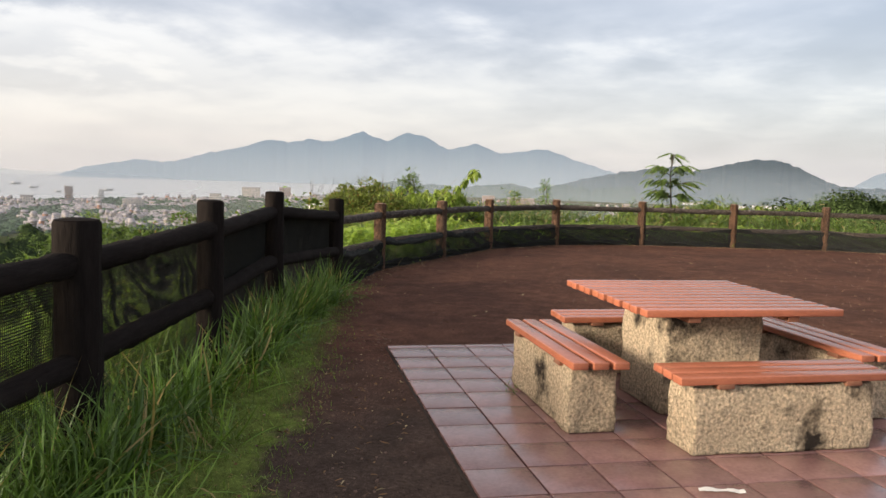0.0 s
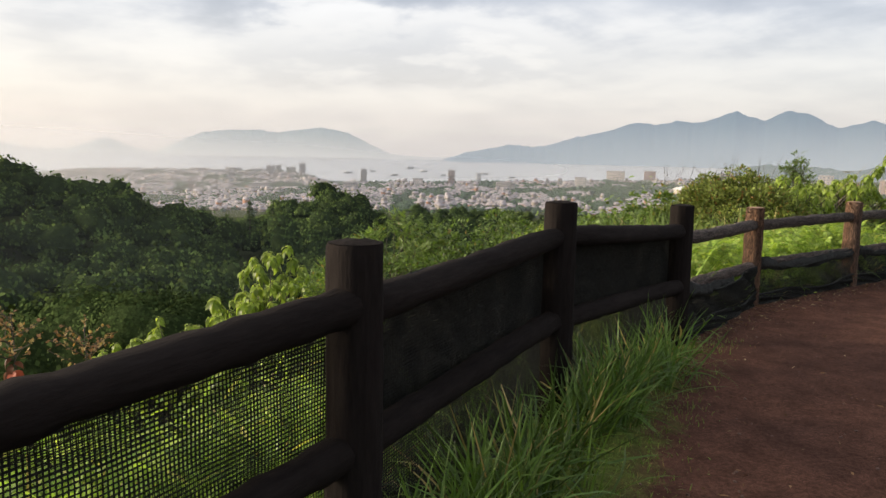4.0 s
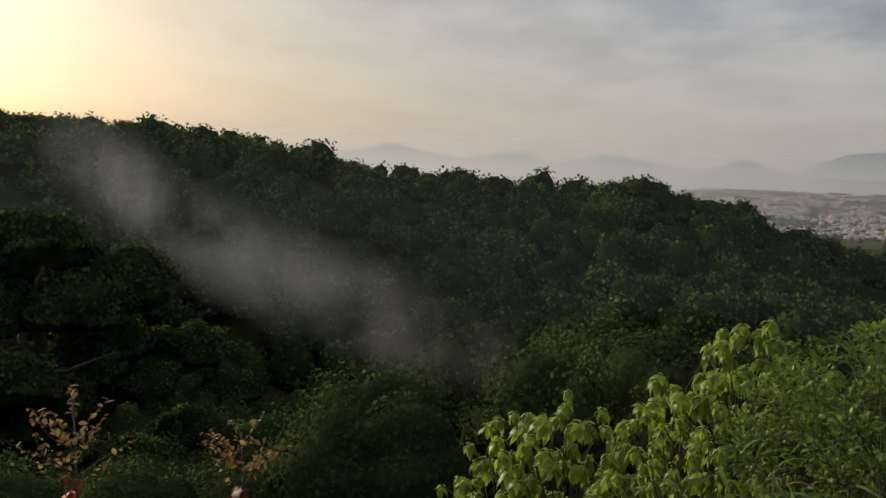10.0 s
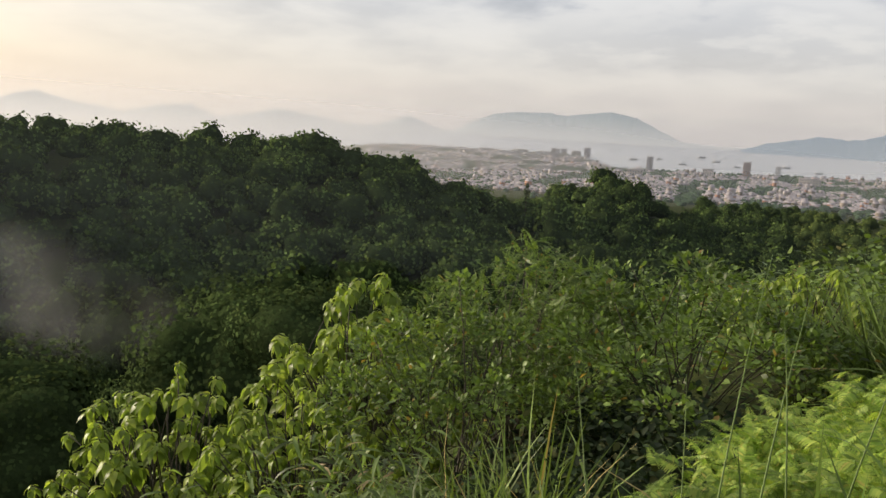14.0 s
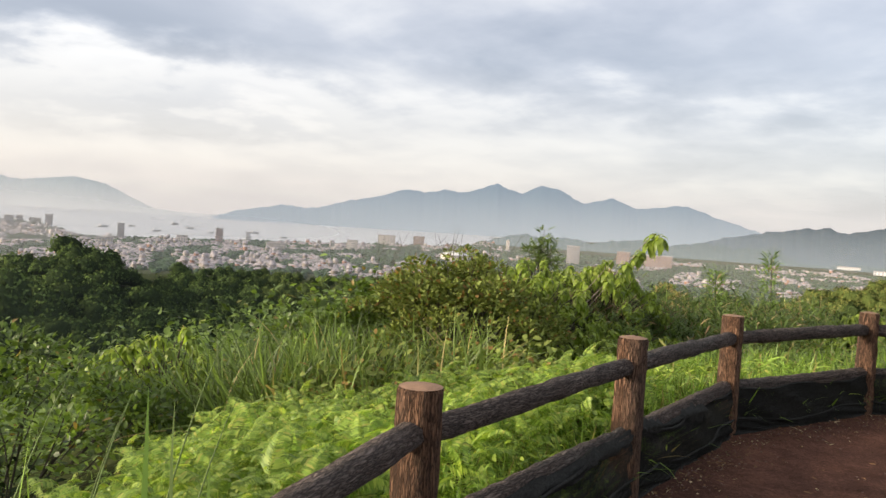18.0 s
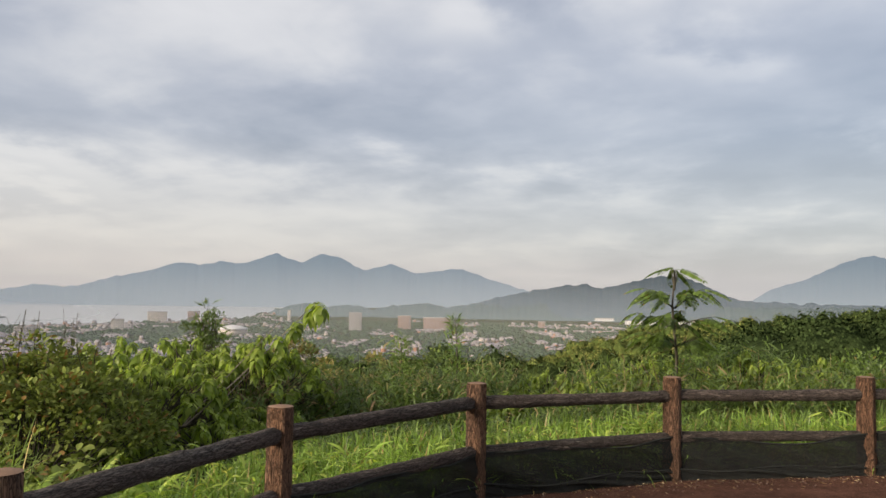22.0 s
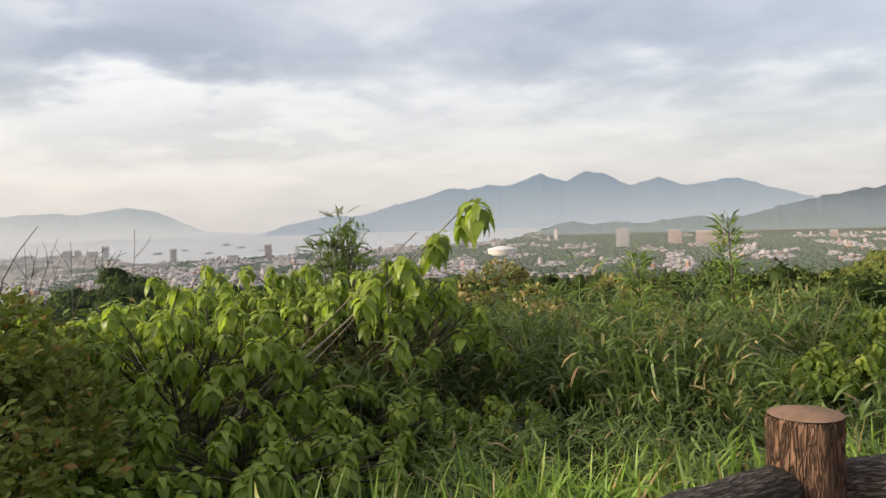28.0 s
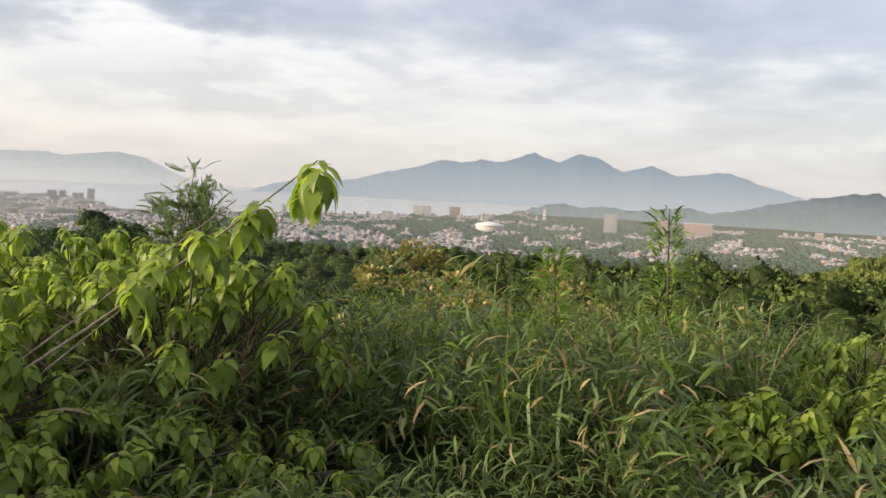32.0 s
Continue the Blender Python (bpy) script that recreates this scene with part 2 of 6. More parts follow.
M_LOG = material("bark_brown", (0.20, 0.108, 0.064), 0.85, 0.25, (40, 0.25, 1.6), (60, 1.0, 0.03), 0.25, (1, 1, 0.13), tint=(3.0, (0.14, 0.09, 0.065), 0.5, 0.72), crack=(88, 0.30))
M_RAIL = material("bark_grey", (0.16, 0.125, 0.106), 0.85, 0.25, (40, 0.25, 1.7), (60, 1.0, 0.03), 0.2, (1, 1, 0.13), tint=(3.0, (0.12, 0.115, 0.105), 0.5, 0.75), crack=(95, 0.35))
# near black: backlit shade and the netting wrap, both put into the log colour
M_BACKLITLOG = material("bark_backlit", (0.017, 0.014, 0.013), 0.95, 0.04, (7, 0.5, 1.3), (14, 0.9, 0.02), 0.2, (1, 1, 0.16))
M_CUT = material("sawn_top", (0.24, 0.15, 0.10), 0.8, 0.2, (20, 0.6, 1.2), (40, 0.4, 0.005), 0.2)
M_NET = material("black_net", (0.030, 0.031, 0.029), 0.85, 0.15, (60, 0.4, 1.6), (45, 1.0, 0.02))
M_TILE = material("red_paver", (0.235, 0.127, 0.118), 0.23, 0.65, (6, 0.65, 1.2), (60, 0.25, 0.004), 0.32)
M_JOINT = material("paver_joint", (0.035, 0.026, 0.022), 0.95, 0.2, (20, 0.5, 1.4))
M_SLAT = material("painted_slat", (0.36, 0.125, 0.072), 0.26, 0.45, (9, 0.7, 1.15), (50, 0.15, 0.004), 0.18, (0.35, 1, 1))
M_BATTEN = material("batten", (0.23, 0.10, 0.06), 0.7, 0.3, (12, 0.6, 1.2))
M_GRANITE = material("granite", (0.48, 0.385, 0.275), 0.9, 0.25, (60, 0.0, 2.4), (42, 1.0, 0.05), 0.12, tint=(2.9, (0.03, 0.022, 0.017), 0.535, 0.65))
M_STEM = material("stem", (0.060, 0.052, 0.036), 0.8, 0.3, (14, 0.5, 1.4), (30, 0.5, 0.01), 0.3)
M_PALESTEM = material("pale_stem", (0.30, 0.25, 0.19), 0.8, 0.3, (14, 0.5, 1.3), (30, 0.5, 0.01), 0.2)
M_DRYTWIG = material("dry_twig", (0.21, 0.14, 0.09), 0.85, 0.2, (14, 0.5, 1.4), (30, 0.5, 0.01), 0.3)
M_GREENSTEM = material("green_stem", (0.10, 0.15, 0.035), 0.6, 0.3, (14, 0.6, 1.3), None, 0.3)
M_TRUNK = material("tree_bark", (0.07, 0.055, 0.042), 0.9, 0.2, (3, 0.5, 1.4), (8, 0.8, 0.05), 0.3)
M_BROAD = leaf_material("broad_leaf", (0.265, 0.37, 0.075), (0.68, 0.50, 0.06), 0.07, 0.58, 0.52, 0.42, (0.49, 0.55, 0.11))
M_SMALL = leaf_material("small_leaf", (0.130, 0.200, 0.048), (0.28, 0.20, 0.06), 0.015, 0.55, 0.4, 0.45)
M_SASA = leaf_material("bamboo_grass", (0.133, 0.196, 0.062), (0.42, 0.33, 0.18), 0.04, 0.62, 0.45, 0.48)
M_FERN = leaf_material("fern", (0.275, 0.425, 0.085), (0.46, 0.45, 0.13), 0.04, 0.45, 0.5, 0.5, (0.46, 0.56, 0.13))
M_GRASS = leaf_material("grass", (0.155, 0.25, 0.045), (0.33, 0.26, 0.11), 0.08, 0.5, 0.35, 0.45)
M_TURF = leaf_material("turf", (0.085, 0.155, 0.034), (0.33, 0.26, 0.11), 0.06, 0.5, 0.3, 0.5)
M_DRYGRASS = leaf_material("dry_grass", (0.26, 0.25, 0.09), (0.44, 0.34, 0.17), 0.25, 0.5, 0.3, 0.5)
M_STRAW = leaf_material("straw", (0.26, 0.21, 0.11), (0.20, 0.13, 0.07), 0.2, 0.5, 0.3, 0.6)
M_TALLGRASS = leaf_material("tall_grass", (0.14, 0.205, 0.055), (0.38, 0.31, 0.13), 0.07, 0.5, 0.35, 0.55)
M_DARKLEAF = leaf_material("dark_leaf", (0.17, 0.212, 0.058), (0.28, 0.175, 0.065), 0.08, 0.5, 0.3, 0.7)
M_RED = leaf_material("red_leaf", (0.16, 0.055, 0.022), (0.42, 0.08, 0.03), 0.3, 0.5, 0.4, 0.5)
M_WOODS = leaf_material("forest_leaf", (0.064, 0.100, 0.033), (0.09, 0.125, 0.042), 0.05, 0.25, 0.10, 0.9, patch=0.12, depth=0.25, billow=True)
M_CONIFER = leaf_material("conifer_needle", (0.04, 0.062, 0.022), (0.05, 0.07, 0.03), 0.05, 0.3, 0.1, 0.9)
# core colour below the leaf colour: shade inside the crowns, painted
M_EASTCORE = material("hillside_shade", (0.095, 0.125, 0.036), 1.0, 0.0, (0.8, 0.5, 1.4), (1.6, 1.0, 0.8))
M_NEARWOOD = leaf_material("slope_tree_leaf", (0.044, 0.068, 0.026), (0.055, 0.076, 0.03), 0.05, 0.3, 0.08, 0.85, patch=0.5, depth=0.15, billow=True)
M_WOODLIGHT = leaf_material("hillside_leaf", (0.165, 0.18, 0.062), (0.15, 0.17, 0.05), 0.15, 0.35, 0.15, 0.9, patch=0.16, depth=0.2, billow=True)
M_TOWNWOOD = leaf_material("town_slope_leaf", (0.075, 0.105, 0.034), (0.11, 0.13, 0.04), 0.1, 0.4, 0.12, 0.9, patch=0.2, depth=0.22, billow=True)
# darker filler for these crowns too, painted as the shade between sprays
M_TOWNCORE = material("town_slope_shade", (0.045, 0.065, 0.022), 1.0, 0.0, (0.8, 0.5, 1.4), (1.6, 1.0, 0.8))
# far darker than other leaves: shade on slope and hollow put into the colour
M_SHADELEAF = leaf_material("shaded_leaf", (0.022, 0.037, 0.015), (0.06, 0.07, 0.025), 0.1, 0.5, 0.2, 0.7)
M_PLUME = leaf_material("russet_plume", (0.28, 0.155, 0.085), (0.46, 0.34, 0.18), 0.2, 0.4, 0.35, 0.7)
# crown fillers, their dark colour painted as shade among the leaves
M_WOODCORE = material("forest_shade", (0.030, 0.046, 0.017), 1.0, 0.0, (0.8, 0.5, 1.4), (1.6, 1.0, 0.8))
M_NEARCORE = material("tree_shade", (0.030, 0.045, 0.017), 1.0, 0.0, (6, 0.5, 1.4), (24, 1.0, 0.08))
M_SEA = material("sea", (0.36, 0.375, 0.39), 0.3, 0.5, (0.004, 0.8, 1.15), (0.05, 0.15, 0.4))
M_PAPER = material("paper", (0.72, 0.68, 0.64), 0.8, 0.2, (30, 0.85, 1.1))


def haze_glow_material(name, low, high, z0, z1, base, strength):
    """Far land with the haze of miles of air painted in as a faint glow, paler towards the water."""
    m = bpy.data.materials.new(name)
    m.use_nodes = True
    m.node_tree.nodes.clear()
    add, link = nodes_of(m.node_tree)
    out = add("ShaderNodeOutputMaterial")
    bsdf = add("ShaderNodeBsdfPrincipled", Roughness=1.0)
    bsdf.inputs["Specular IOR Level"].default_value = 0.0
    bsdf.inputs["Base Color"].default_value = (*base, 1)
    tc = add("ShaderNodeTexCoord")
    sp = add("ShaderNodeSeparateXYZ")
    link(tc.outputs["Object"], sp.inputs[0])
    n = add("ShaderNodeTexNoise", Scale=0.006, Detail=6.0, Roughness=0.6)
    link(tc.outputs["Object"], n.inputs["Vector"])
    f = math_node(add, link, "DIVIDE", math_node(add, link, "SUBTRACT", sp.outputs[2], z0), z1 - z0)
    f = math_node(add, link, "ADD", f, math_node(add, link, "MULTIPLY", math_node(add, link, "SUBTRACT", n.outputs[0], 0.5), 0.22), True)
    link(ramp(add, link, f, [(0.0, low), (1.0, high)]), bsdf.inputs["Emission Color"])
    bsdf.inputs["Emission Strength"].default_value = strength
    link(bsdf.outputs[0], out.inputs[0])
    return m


# low and high are glow colours that already hold the air's haze
M_RANGE = haze_glow_material("far_range", (0.40, 0.45, 0.495), (0.275, 0.335, 0.395), -60, 170, (0.008, 0.012, 0.012), 0.69)
M_HILL = haze_glow_material("far_hill", (0.20, 0.245, 0.275), (0.07, 0.10, 0.125), -60, 60, (0.008, 0.012, 0.012), 0.69)
M_LOWHILL = haze_glow_material("low_hill", (0.20, 0.245, 0.245), (0.11, 0.15, 0.15), -60, 5, (0.008, 0.012, 0.012), 0.69)
M_ISLAND = haze_glow_material("far_island", (0.63, 0.61, 0.59), (0.365, 0.40, 0.415), -60, 85, (0.05, 0.06, 0.06), 0.69)
M_WALLS = material("town_wall", (0.50, 0.45, 0.40), 0.9, 0.1, None, None, 0.5)
M_BRICKB = material("town_brick", (0.28, 0.195, 0.16), 0.9, 0.1, None, None, 0.2)
M_GREYB = material("town_grey", (0.29, 0.27, 0.265), 0.9, 0.1, None, None, 0.3)
M_ROOFS = material("town_roof", (0.24, 0.22, 0.23), 0.9, 0.1, None, None, 0.5)
M_PANE = material("town_window", (0.12, 0.14, 0.17), 0.4, 0.4)
M_STEEL = material("pylon_steel", (0.25, 0.26, 0.27), 0.6, 0.4)


# ---- mesh helpers ----
def mesh_arrays(name, V, quads=None, tris=None, mats=()):
    """A mesh from arrays: V (n, 3), quads (a, 4), tris (b, 3)."""
    me = bpy.data.meshes.new(name)
    faces, total = [], []
    for f in (quads, tris):
        if f is not None and len(f):
            f = np.asarray(f, dtype=np.int32)
            faces.append(f.ravel())
            total.append(np.full(len(f), f.shape[1], dtype=np.int32))
    loops, total = np.concatenate(faces), np.concatenate(total)
    V = np.asarray(V, dtype=np.float32)
    me.vertices.add(len(V))
    me.vertices.foreach_set("co", V.ravel())
    me.loops.add(len(loops))
    me.loops.foreach_set("vertex_index", loops)
    me.polygons.add(len(total))
    me.polygons.foreach_set("loop_start", np.concatenate(([0], np.cumsum(total)[:-1])).astype(np.int32))
    me.update(calc_edges=True)
    for m in mats:
        me.materials.append(m)
    return me


def smooth(me):
    me.polygons.foreach_set("use_smooth", np.ones(len(me.polygons), dtype=bool))
    return me


def part(name, me, parent=None, label="", at=None):
    """Links a mesh as one object, under a thing or a part."""
    ob = new(name, me)
    if at is not None:
        ob.matrix_basis = at
    if parent is not None:
        ob.parent = parent
    if label:
        ob["label"] = label
    return ob


def thing(name, at, label, category, group="", me=None, kind=""):
    ob = new(name, me)
    ob.matrix_basis = at
    return tagged(ob, label, category, group, kind)


class Shape:
    """Quads and triangles gathered into one mesh."""

    def __init__(self):
        self.V, self.Q, self.T, self.N, self.n = [], [], [], [], 0

    def put(self, V, Q=None, T=None):
        V = np.asarray(V, dtype=np.float64)
        self.V.append(V)
        if Q is not None and len(Q):
            self.Q.append(np.asarray(Q) + self.n)
        if T is not None and len(T):
            self.T.append(np.asarray(T) + self.n)
        self.n += len(V)
        return self

    def arrays(self):
        return (np.concatenate(self.V), np.concatenate(self.Q) if self.Q else np.zeros((0, 4), int),
                np.concatenate(self.T) if self.T else np.zeros((0, 3), int))

    def scatter(self, shape, mats):
        """Adds a copy of another shape for each 4 x 4 matrix."""
        V, Q, T = shape.arrays()
        mats = np.asarray(mats)
        k, n = len(mats), len(V)
        W = np.einsum("kij,nj->kni", mats[:, :3, :3], V) + mats[:, None, :3, 3]
        o = (np.arange(k) * n)[:, None, None]
        if shape.N:
            N = np.einsum("kij,nj->kni", mats[:, :3, :3], np.concatenate(shape.N)).reshape(-1, 3)
            self.N.append(N / np.maximum(np.linalg.norm(N, axis=1, keepdims=True), 1e-6))
        return self.put(W.reshape(-1, 3), (Q[None] + o).reshape(-1, 4), (T[None] + o).reshape(-1, 3))

    def mesh(self, name, mat, soft=False):
        V, Q, T = self.arrays()
        me = mesh_arrays(name, V, Q, T, (mat,))
        if self.N:
            me.attributes.new("billow", "FLOAT_VECTOR", "POINT").data.foreach_set("vector", np.concatenate(self.N).astype(np.float32).ravel())
        return smooth(me) if soft else me


rng = np.random.default_rng(7)


def turns(n, pos, scale, tilt=0.4, r=None):
    """n matrices: random yaw, tilt up to that many radians, at pos (n, 3), with scale (n,) or one number."""
    r = r or rng
    yaw = r.uniform(0, 2 * np.pi, n)
    tx, ty = r.normal(0, tilt / 2, n), r.normal(0, tilt / 2, n)
    cz, sz, cx, sx, cy, sy = np.cos(yaw), np.sin(yaw), np.cos(tx), np.sin(tx), np.cos(ty), np.sin(ty)
    M = np.zeros((n, 4, 4))
    Rx = np.zeros((n, 3, 3)); Rx[:, 0, 0] = 1; Rx[:, 1, 1] = cx; Rx[:, 1, 2] = -sx; Rx[:, 2, 1] = sx; Rx[:, 2, 2] = cx
    Ry = np.zeros((n, 3, 3)); Ry[:, 1, 1] = 1; Ry[:, 0, 0] = cy; Ry[:, 0, 2] = sy; Ry[:, 2, 0] = -sy; Ry[:, 2, 2] = cy
    Rz = np.zeros((n, 3, 3)); Rz[:, 2, 2] = 1; Rz[:, 0, 0] = cz; Rz[:, 0, 1] = -sz; Rz[:, 1, 0] = sz; Rz[:, 1, 1] = cz
    M[:, :3, :3] = Rz @ Rx @ Ry * np.broadcast_to(scale, (n,))[:, None, None]
    M[:, :3, 3] = pos
    M[:, 3, 3] = 1
    return M


def aim(pos, out, scale, r=None, roll=0.5):
    """Matrices whose +y runs along out (n, 3) and whose +z stays up as far as it can."""
    r = r or rng
    out = np.asarray(out, float)
    y = out / np.maximum(np.linalg.norm(out, axis=1, keepdims=True), 1e-6)
    up = np.tile([0.0, 0.0, 1.0], (len(y), 1)) + r.normal(0, roll, (len(y), 3))
    x = np.cross(y, up)
    x /= np.maximum(np.linalg.norm(x, axis=1, keepdims=True), 1e-6)
    z = np.cross(x, y)
    M = np.zeros((len(y), 4, 4))
    s = np.broadcast_to(scale, (len(y),))[:, None]
    M[:, :3, 0], M[:, :3, 1], M[:, :3, 2], M[:, :3, 3], M[:, 3, 3] = x * s, y * s, z * s, pos, 1
    return M


def tube(points, radii, sides=8, rough=0.0, cap=True, seed=0):
    """A round stem along points, with one radius a point; rough: uneven by that share."""
    P, R = np.asarray(points, float), np.broadcast_to(np.asarray(radii, float), (len(points),))
    r = np.random.default_rng(seed)
    T = np.gradient(P, axis=0)
    T /= np.linalg.norm(T, axis=1, keepdims=True)
    ref = np.array([1.0, 0, 0]) if abs(T[0, 0]) < 0.8 else np.array([0, 1.0, 0])
    A = np.cross(T, ref)
    A /= np.linalg.norm(A, axis=1, keepdims=True)
    B = np.cross(T, A)
    a = np.linspace(0, 2 * np.pi, sides, endpoint=False)
    ridge = r.normal(0, rough, sides)[None, :] + r.normal(0, rough * 0.6, (len(P), sides))
    rad = R[:, None] * (1 + ridge)
    V = P[:, None, :] + rad[..., None] * (np.cos(a)[None, :, None] * A[:, None, :] + np.sin(a)[None, :, None] * B[:, None, :])
    i, j = np.meshgrid(np.arange(len(P) - 1), np.arange(sides), indexing="ij")
    k = (j + 1) % sides
    Q = np.stack([i * sides + j, i * sides + k, (i + 1) * sides + k, (i + 1) * sides + j], -1).reshape(-1, 4)
    V = V.reshape(-1, 3)
    s = Shape()
    if cap:
        V = np.concatenate([V, P[:1], P[-1:]])
        n = len(P) * sides
        jj = np.arange(sides)
        T1 = np.stack([np.full(sides, n), (jj + 1) % sides, jj], -1)
        o = (len(P) - 1) * sides
        T2 = np.stack([np.full(sides, n + 1), o + jj, o + (jj + 1) % sides], -1)
        return s.put(V, Q, np.concatenate([T1, T2]))
    return s.put(V, Q)


def box_shape(sx, sy, sz, bevel=0.0, rough=0.0, cuts=0, seed=1):
    """A box centred on the origin in x and y, from z = 0 up; bevelled and, where rough, hewn."""
    bm = bmesh.new()
    bmesh.ops.create_cube(bm, size=1.0)
    bmesh.ops.scale(bm, vec=(sx, sy, sz), verts=bm.verts)
    bmesh.ops.translate(bm, vec=(0, 0, sz / 2), verts=bm.verts)
    if cuts:
        bmesh.ops.subdivide_edges(bm, edges=bm.edges[:], cuts=cuts, use_grid_fill=True)
    if bevel:
        sharp = [e for e in bm.edges if len(e.link_faces) == 2 and e.calc_face_angle(0) > 0.5]
        bmesh.ops.bevel(bm, geom=sharp, offset=bevel, segments=2, affect="EDGES", profile=0.6)
    if rough:
        for v in bm.verts:
            n = noise.noise_vector(v.co * 6.0 + Vector((seed * 3.1, 0, 0))) * rough + noise.noise_vector(v.co * 19.0 + Vector((0, seed, 0))) * rough * 0.6
            if v.co.z < 0.01:
                n.z = 0
            v.co += n
    bmesh.ops.triangulate(bm, faces=[f for f in bm.faces if len(f.verts) > 4])
    bm.verts.index_update()
    s = Shape()
    s.put([v.co[:] for v in bm.verts], [[v.index for v in f.verts] for f in bm.faces if len(f.verts) == 4],
          [[v.index for v in f.verts] for f in bm.faces if len(f.verts) == 3])
    bm.free()
    return s


# ---- the plan ----
FENCE_DARK = [(-0.80, 0.35), (-0.94, 2.13), (-1.05, 3.75), (-1.31, 5.70), (-1.30, 7.81)]
FENCE_LOW = [(-1.17, 9.74), (-0.53, 11.64), (0.13, 13.53), (1.41, 15.05), (3.24, 15.87), (5.21, 16.24), (7.2, 16.55), (9.15, 16.3), (10.9, 15.5)]
CENTRE = np.array([0.0, 8.0])
RIM = np.array([(-0.7, -6.0)] + FENCE_DARK + FENCE_LOW + [(12.5, 12.0), (12.5, -6.0)])


def outside(x, y):
    """Distance outside the levelled yard; 0 within it."""
    x, y = np.asarray(x, float), np.asarray(y, float)
    d, inside = np.full(x.shape, 1e9), np.zeros(x.shape, bool)
    for (ax, ay), (bx, by) in zip(RIM, np.roll(RIM, -1, 0)):
        ex, ey = bx - ax, by - ay
        t = np.clip(((x - ax) * ex + (y - ay) * ey) / (ex * ex + ey * ey), 0, 1)
        d = np.minimum(d, np.hypot(x - ax - t * ex, y - ay - t * ey))
        hit = ((ay > y) != (by > y)) & (x < (bx - ax) * (y - ay) / (by - ay + 1e-12) + ax)
        inside ^= hit
    return np.where(inside, 0.0, d)


REACH = [14.0, 24.0, 45.0, 100.0, 160.0, 240.0, 330.0, 520.0, 800.0, 1150.0]
LAND = {
    -180: [-1.0, -2.0, -6, -20, -10, 10, 20, 20, 10, 0],
    -126: [-5.0, -10.5, -18, -30, -8, 18, 21, 17, 0, -30],
    -119: [-5.3, -11.2, -19, -33, -18, 5.5, 7, 1, -20, -45],
    -110: [-5.8, -12.0, -20, -36, -22, 0, -0.5, -20, -40, -57],
    -101: [-6.0, -12.3, -21, -39, -26, -1.5, -8, -30, -50, -57],
    -95: [-6.0, -12.5, -22, -42, -28, -2.5, -14, -40, -57, -57],
    -83: [-5.6, -12.0, -22, -44, -37, -11, -24, -50, -57, -57],
    -72: [-4.6, -10.5, -20, -42, -38, -15, -30, -54, -57, -57],
    -64: [-3.8, -9.0, -18, -39, -34, -12, -34, -56, -57, -57],
    -56: [-3.2, -8.0, -17, -36, -34, -23, -44, -57, -57, -57],
    -50: [-2.8, -7.5, -16, -33, -36, -30, -44, -57, -57, -57],
    -43: [-2.2, -6.5, -15, -30, -36, -36, -23, -56, -57, -57],
    -35: [-1.6, -5.5, -14, -28, -38, -45, -42, -52, -57, -57],
    -20: [-0.7, -4.0, -12, -24, -32, -40, -46, -54, -57, -57],
    -10: [-0.7, -3.6, -12, -22, -28, -33, -44, -55, -57, -57],
    0: [-0.6, -3.2, -11, -18, -22, -25, -38, -55, -57, -57],
    5: [-0.5, -2.9, -10, -17, -22, -27, -36, -54, -57, -57],
    8: [-0.5, -2.7, -9, -16, -22, -26, -27, -52, -57, -57],
    11: [-0.5, -2.5, -8, -15, -21, -24, -20, -50, -57, -57],
    15: [-0.4, -2.4, -7, -14, -20, -22, -15, -48, -57, -57],
    20: [-0.4, -2.1, -7, -13, -19, -19, -11.5, -46, -57, -56],
    24: [-0.4, -2.0, -7, -12, -17, -17, -10, -44, -57, -55],
    28: [-0.4, -1.8, -6, -12, -16, -15, -6.5, -42, -57, -55],
    60: [-0.3, -1.0, -4, -9, -16, -28, -40, -50, -57, -50],
    180: [-1.0, -2.0, -6, -20, -10, 10, 20, 20, 10, 0],
}
SHORE = {-180: 4000, -80: 1100, -66: 1300, -58: 1900, -45: 1850, -42: 1330, -34: 1380, -26: 1520, -21: 1650, -17: 1750, -14.5: 2100, -13: 3300, -8: 4800, 180: 4900}


def land(x, y):
    """Height of the ground."""
    x, y = np.asarray(x, float), np.asarray(y, float)
    dx, dy = x - CENTRE[0], y - CENTRE[1]
    r, az = np.hypot(dx, dy), np.degrees(np.arctan2(dx, dy))
    keys = sorted(LAND)
    cols = np.stack([np.interp(az, keys, [LAND[k][i] for k in keys]) for i in range(len(REACH))], -1)
    lr, lg = np.log(np.maximum(r, 1.0)), np.log(np.array(REACH))
    i = np.clip(np.searchsorted(lg, lr) - 1, 0, len(REACH) - 2)
    t = np.clip((lr - lg[i]) / (lg[i + 1] - lg[i]), 0, 1)
    t = t * t * (3 - 2 * t) * 0.5 + t * 0.5
    far = np.take_along_axis(cols, i[..., None], -1)[..., 0] * (1 - t) + np.take_along_axis(cols, (i + 1)[..., None], -1)[..., 0] * t
    shore = np.interp(az, sorted(SHORE), [SHORE[k] for k in sorted(SHORE)])
    far = np.where(r > shore - 40, np.minimum(far, -57 - (r - shore + 40) * 0.08), far)
    d = outside(x, y)
    k = np.clip(d / 10.0, 0, 1)
    return far * (0.75 * k + 0.25 * k * k)


def ground_at(x, y):
    return float(land(np.array([x]), np.array([y]))[0])


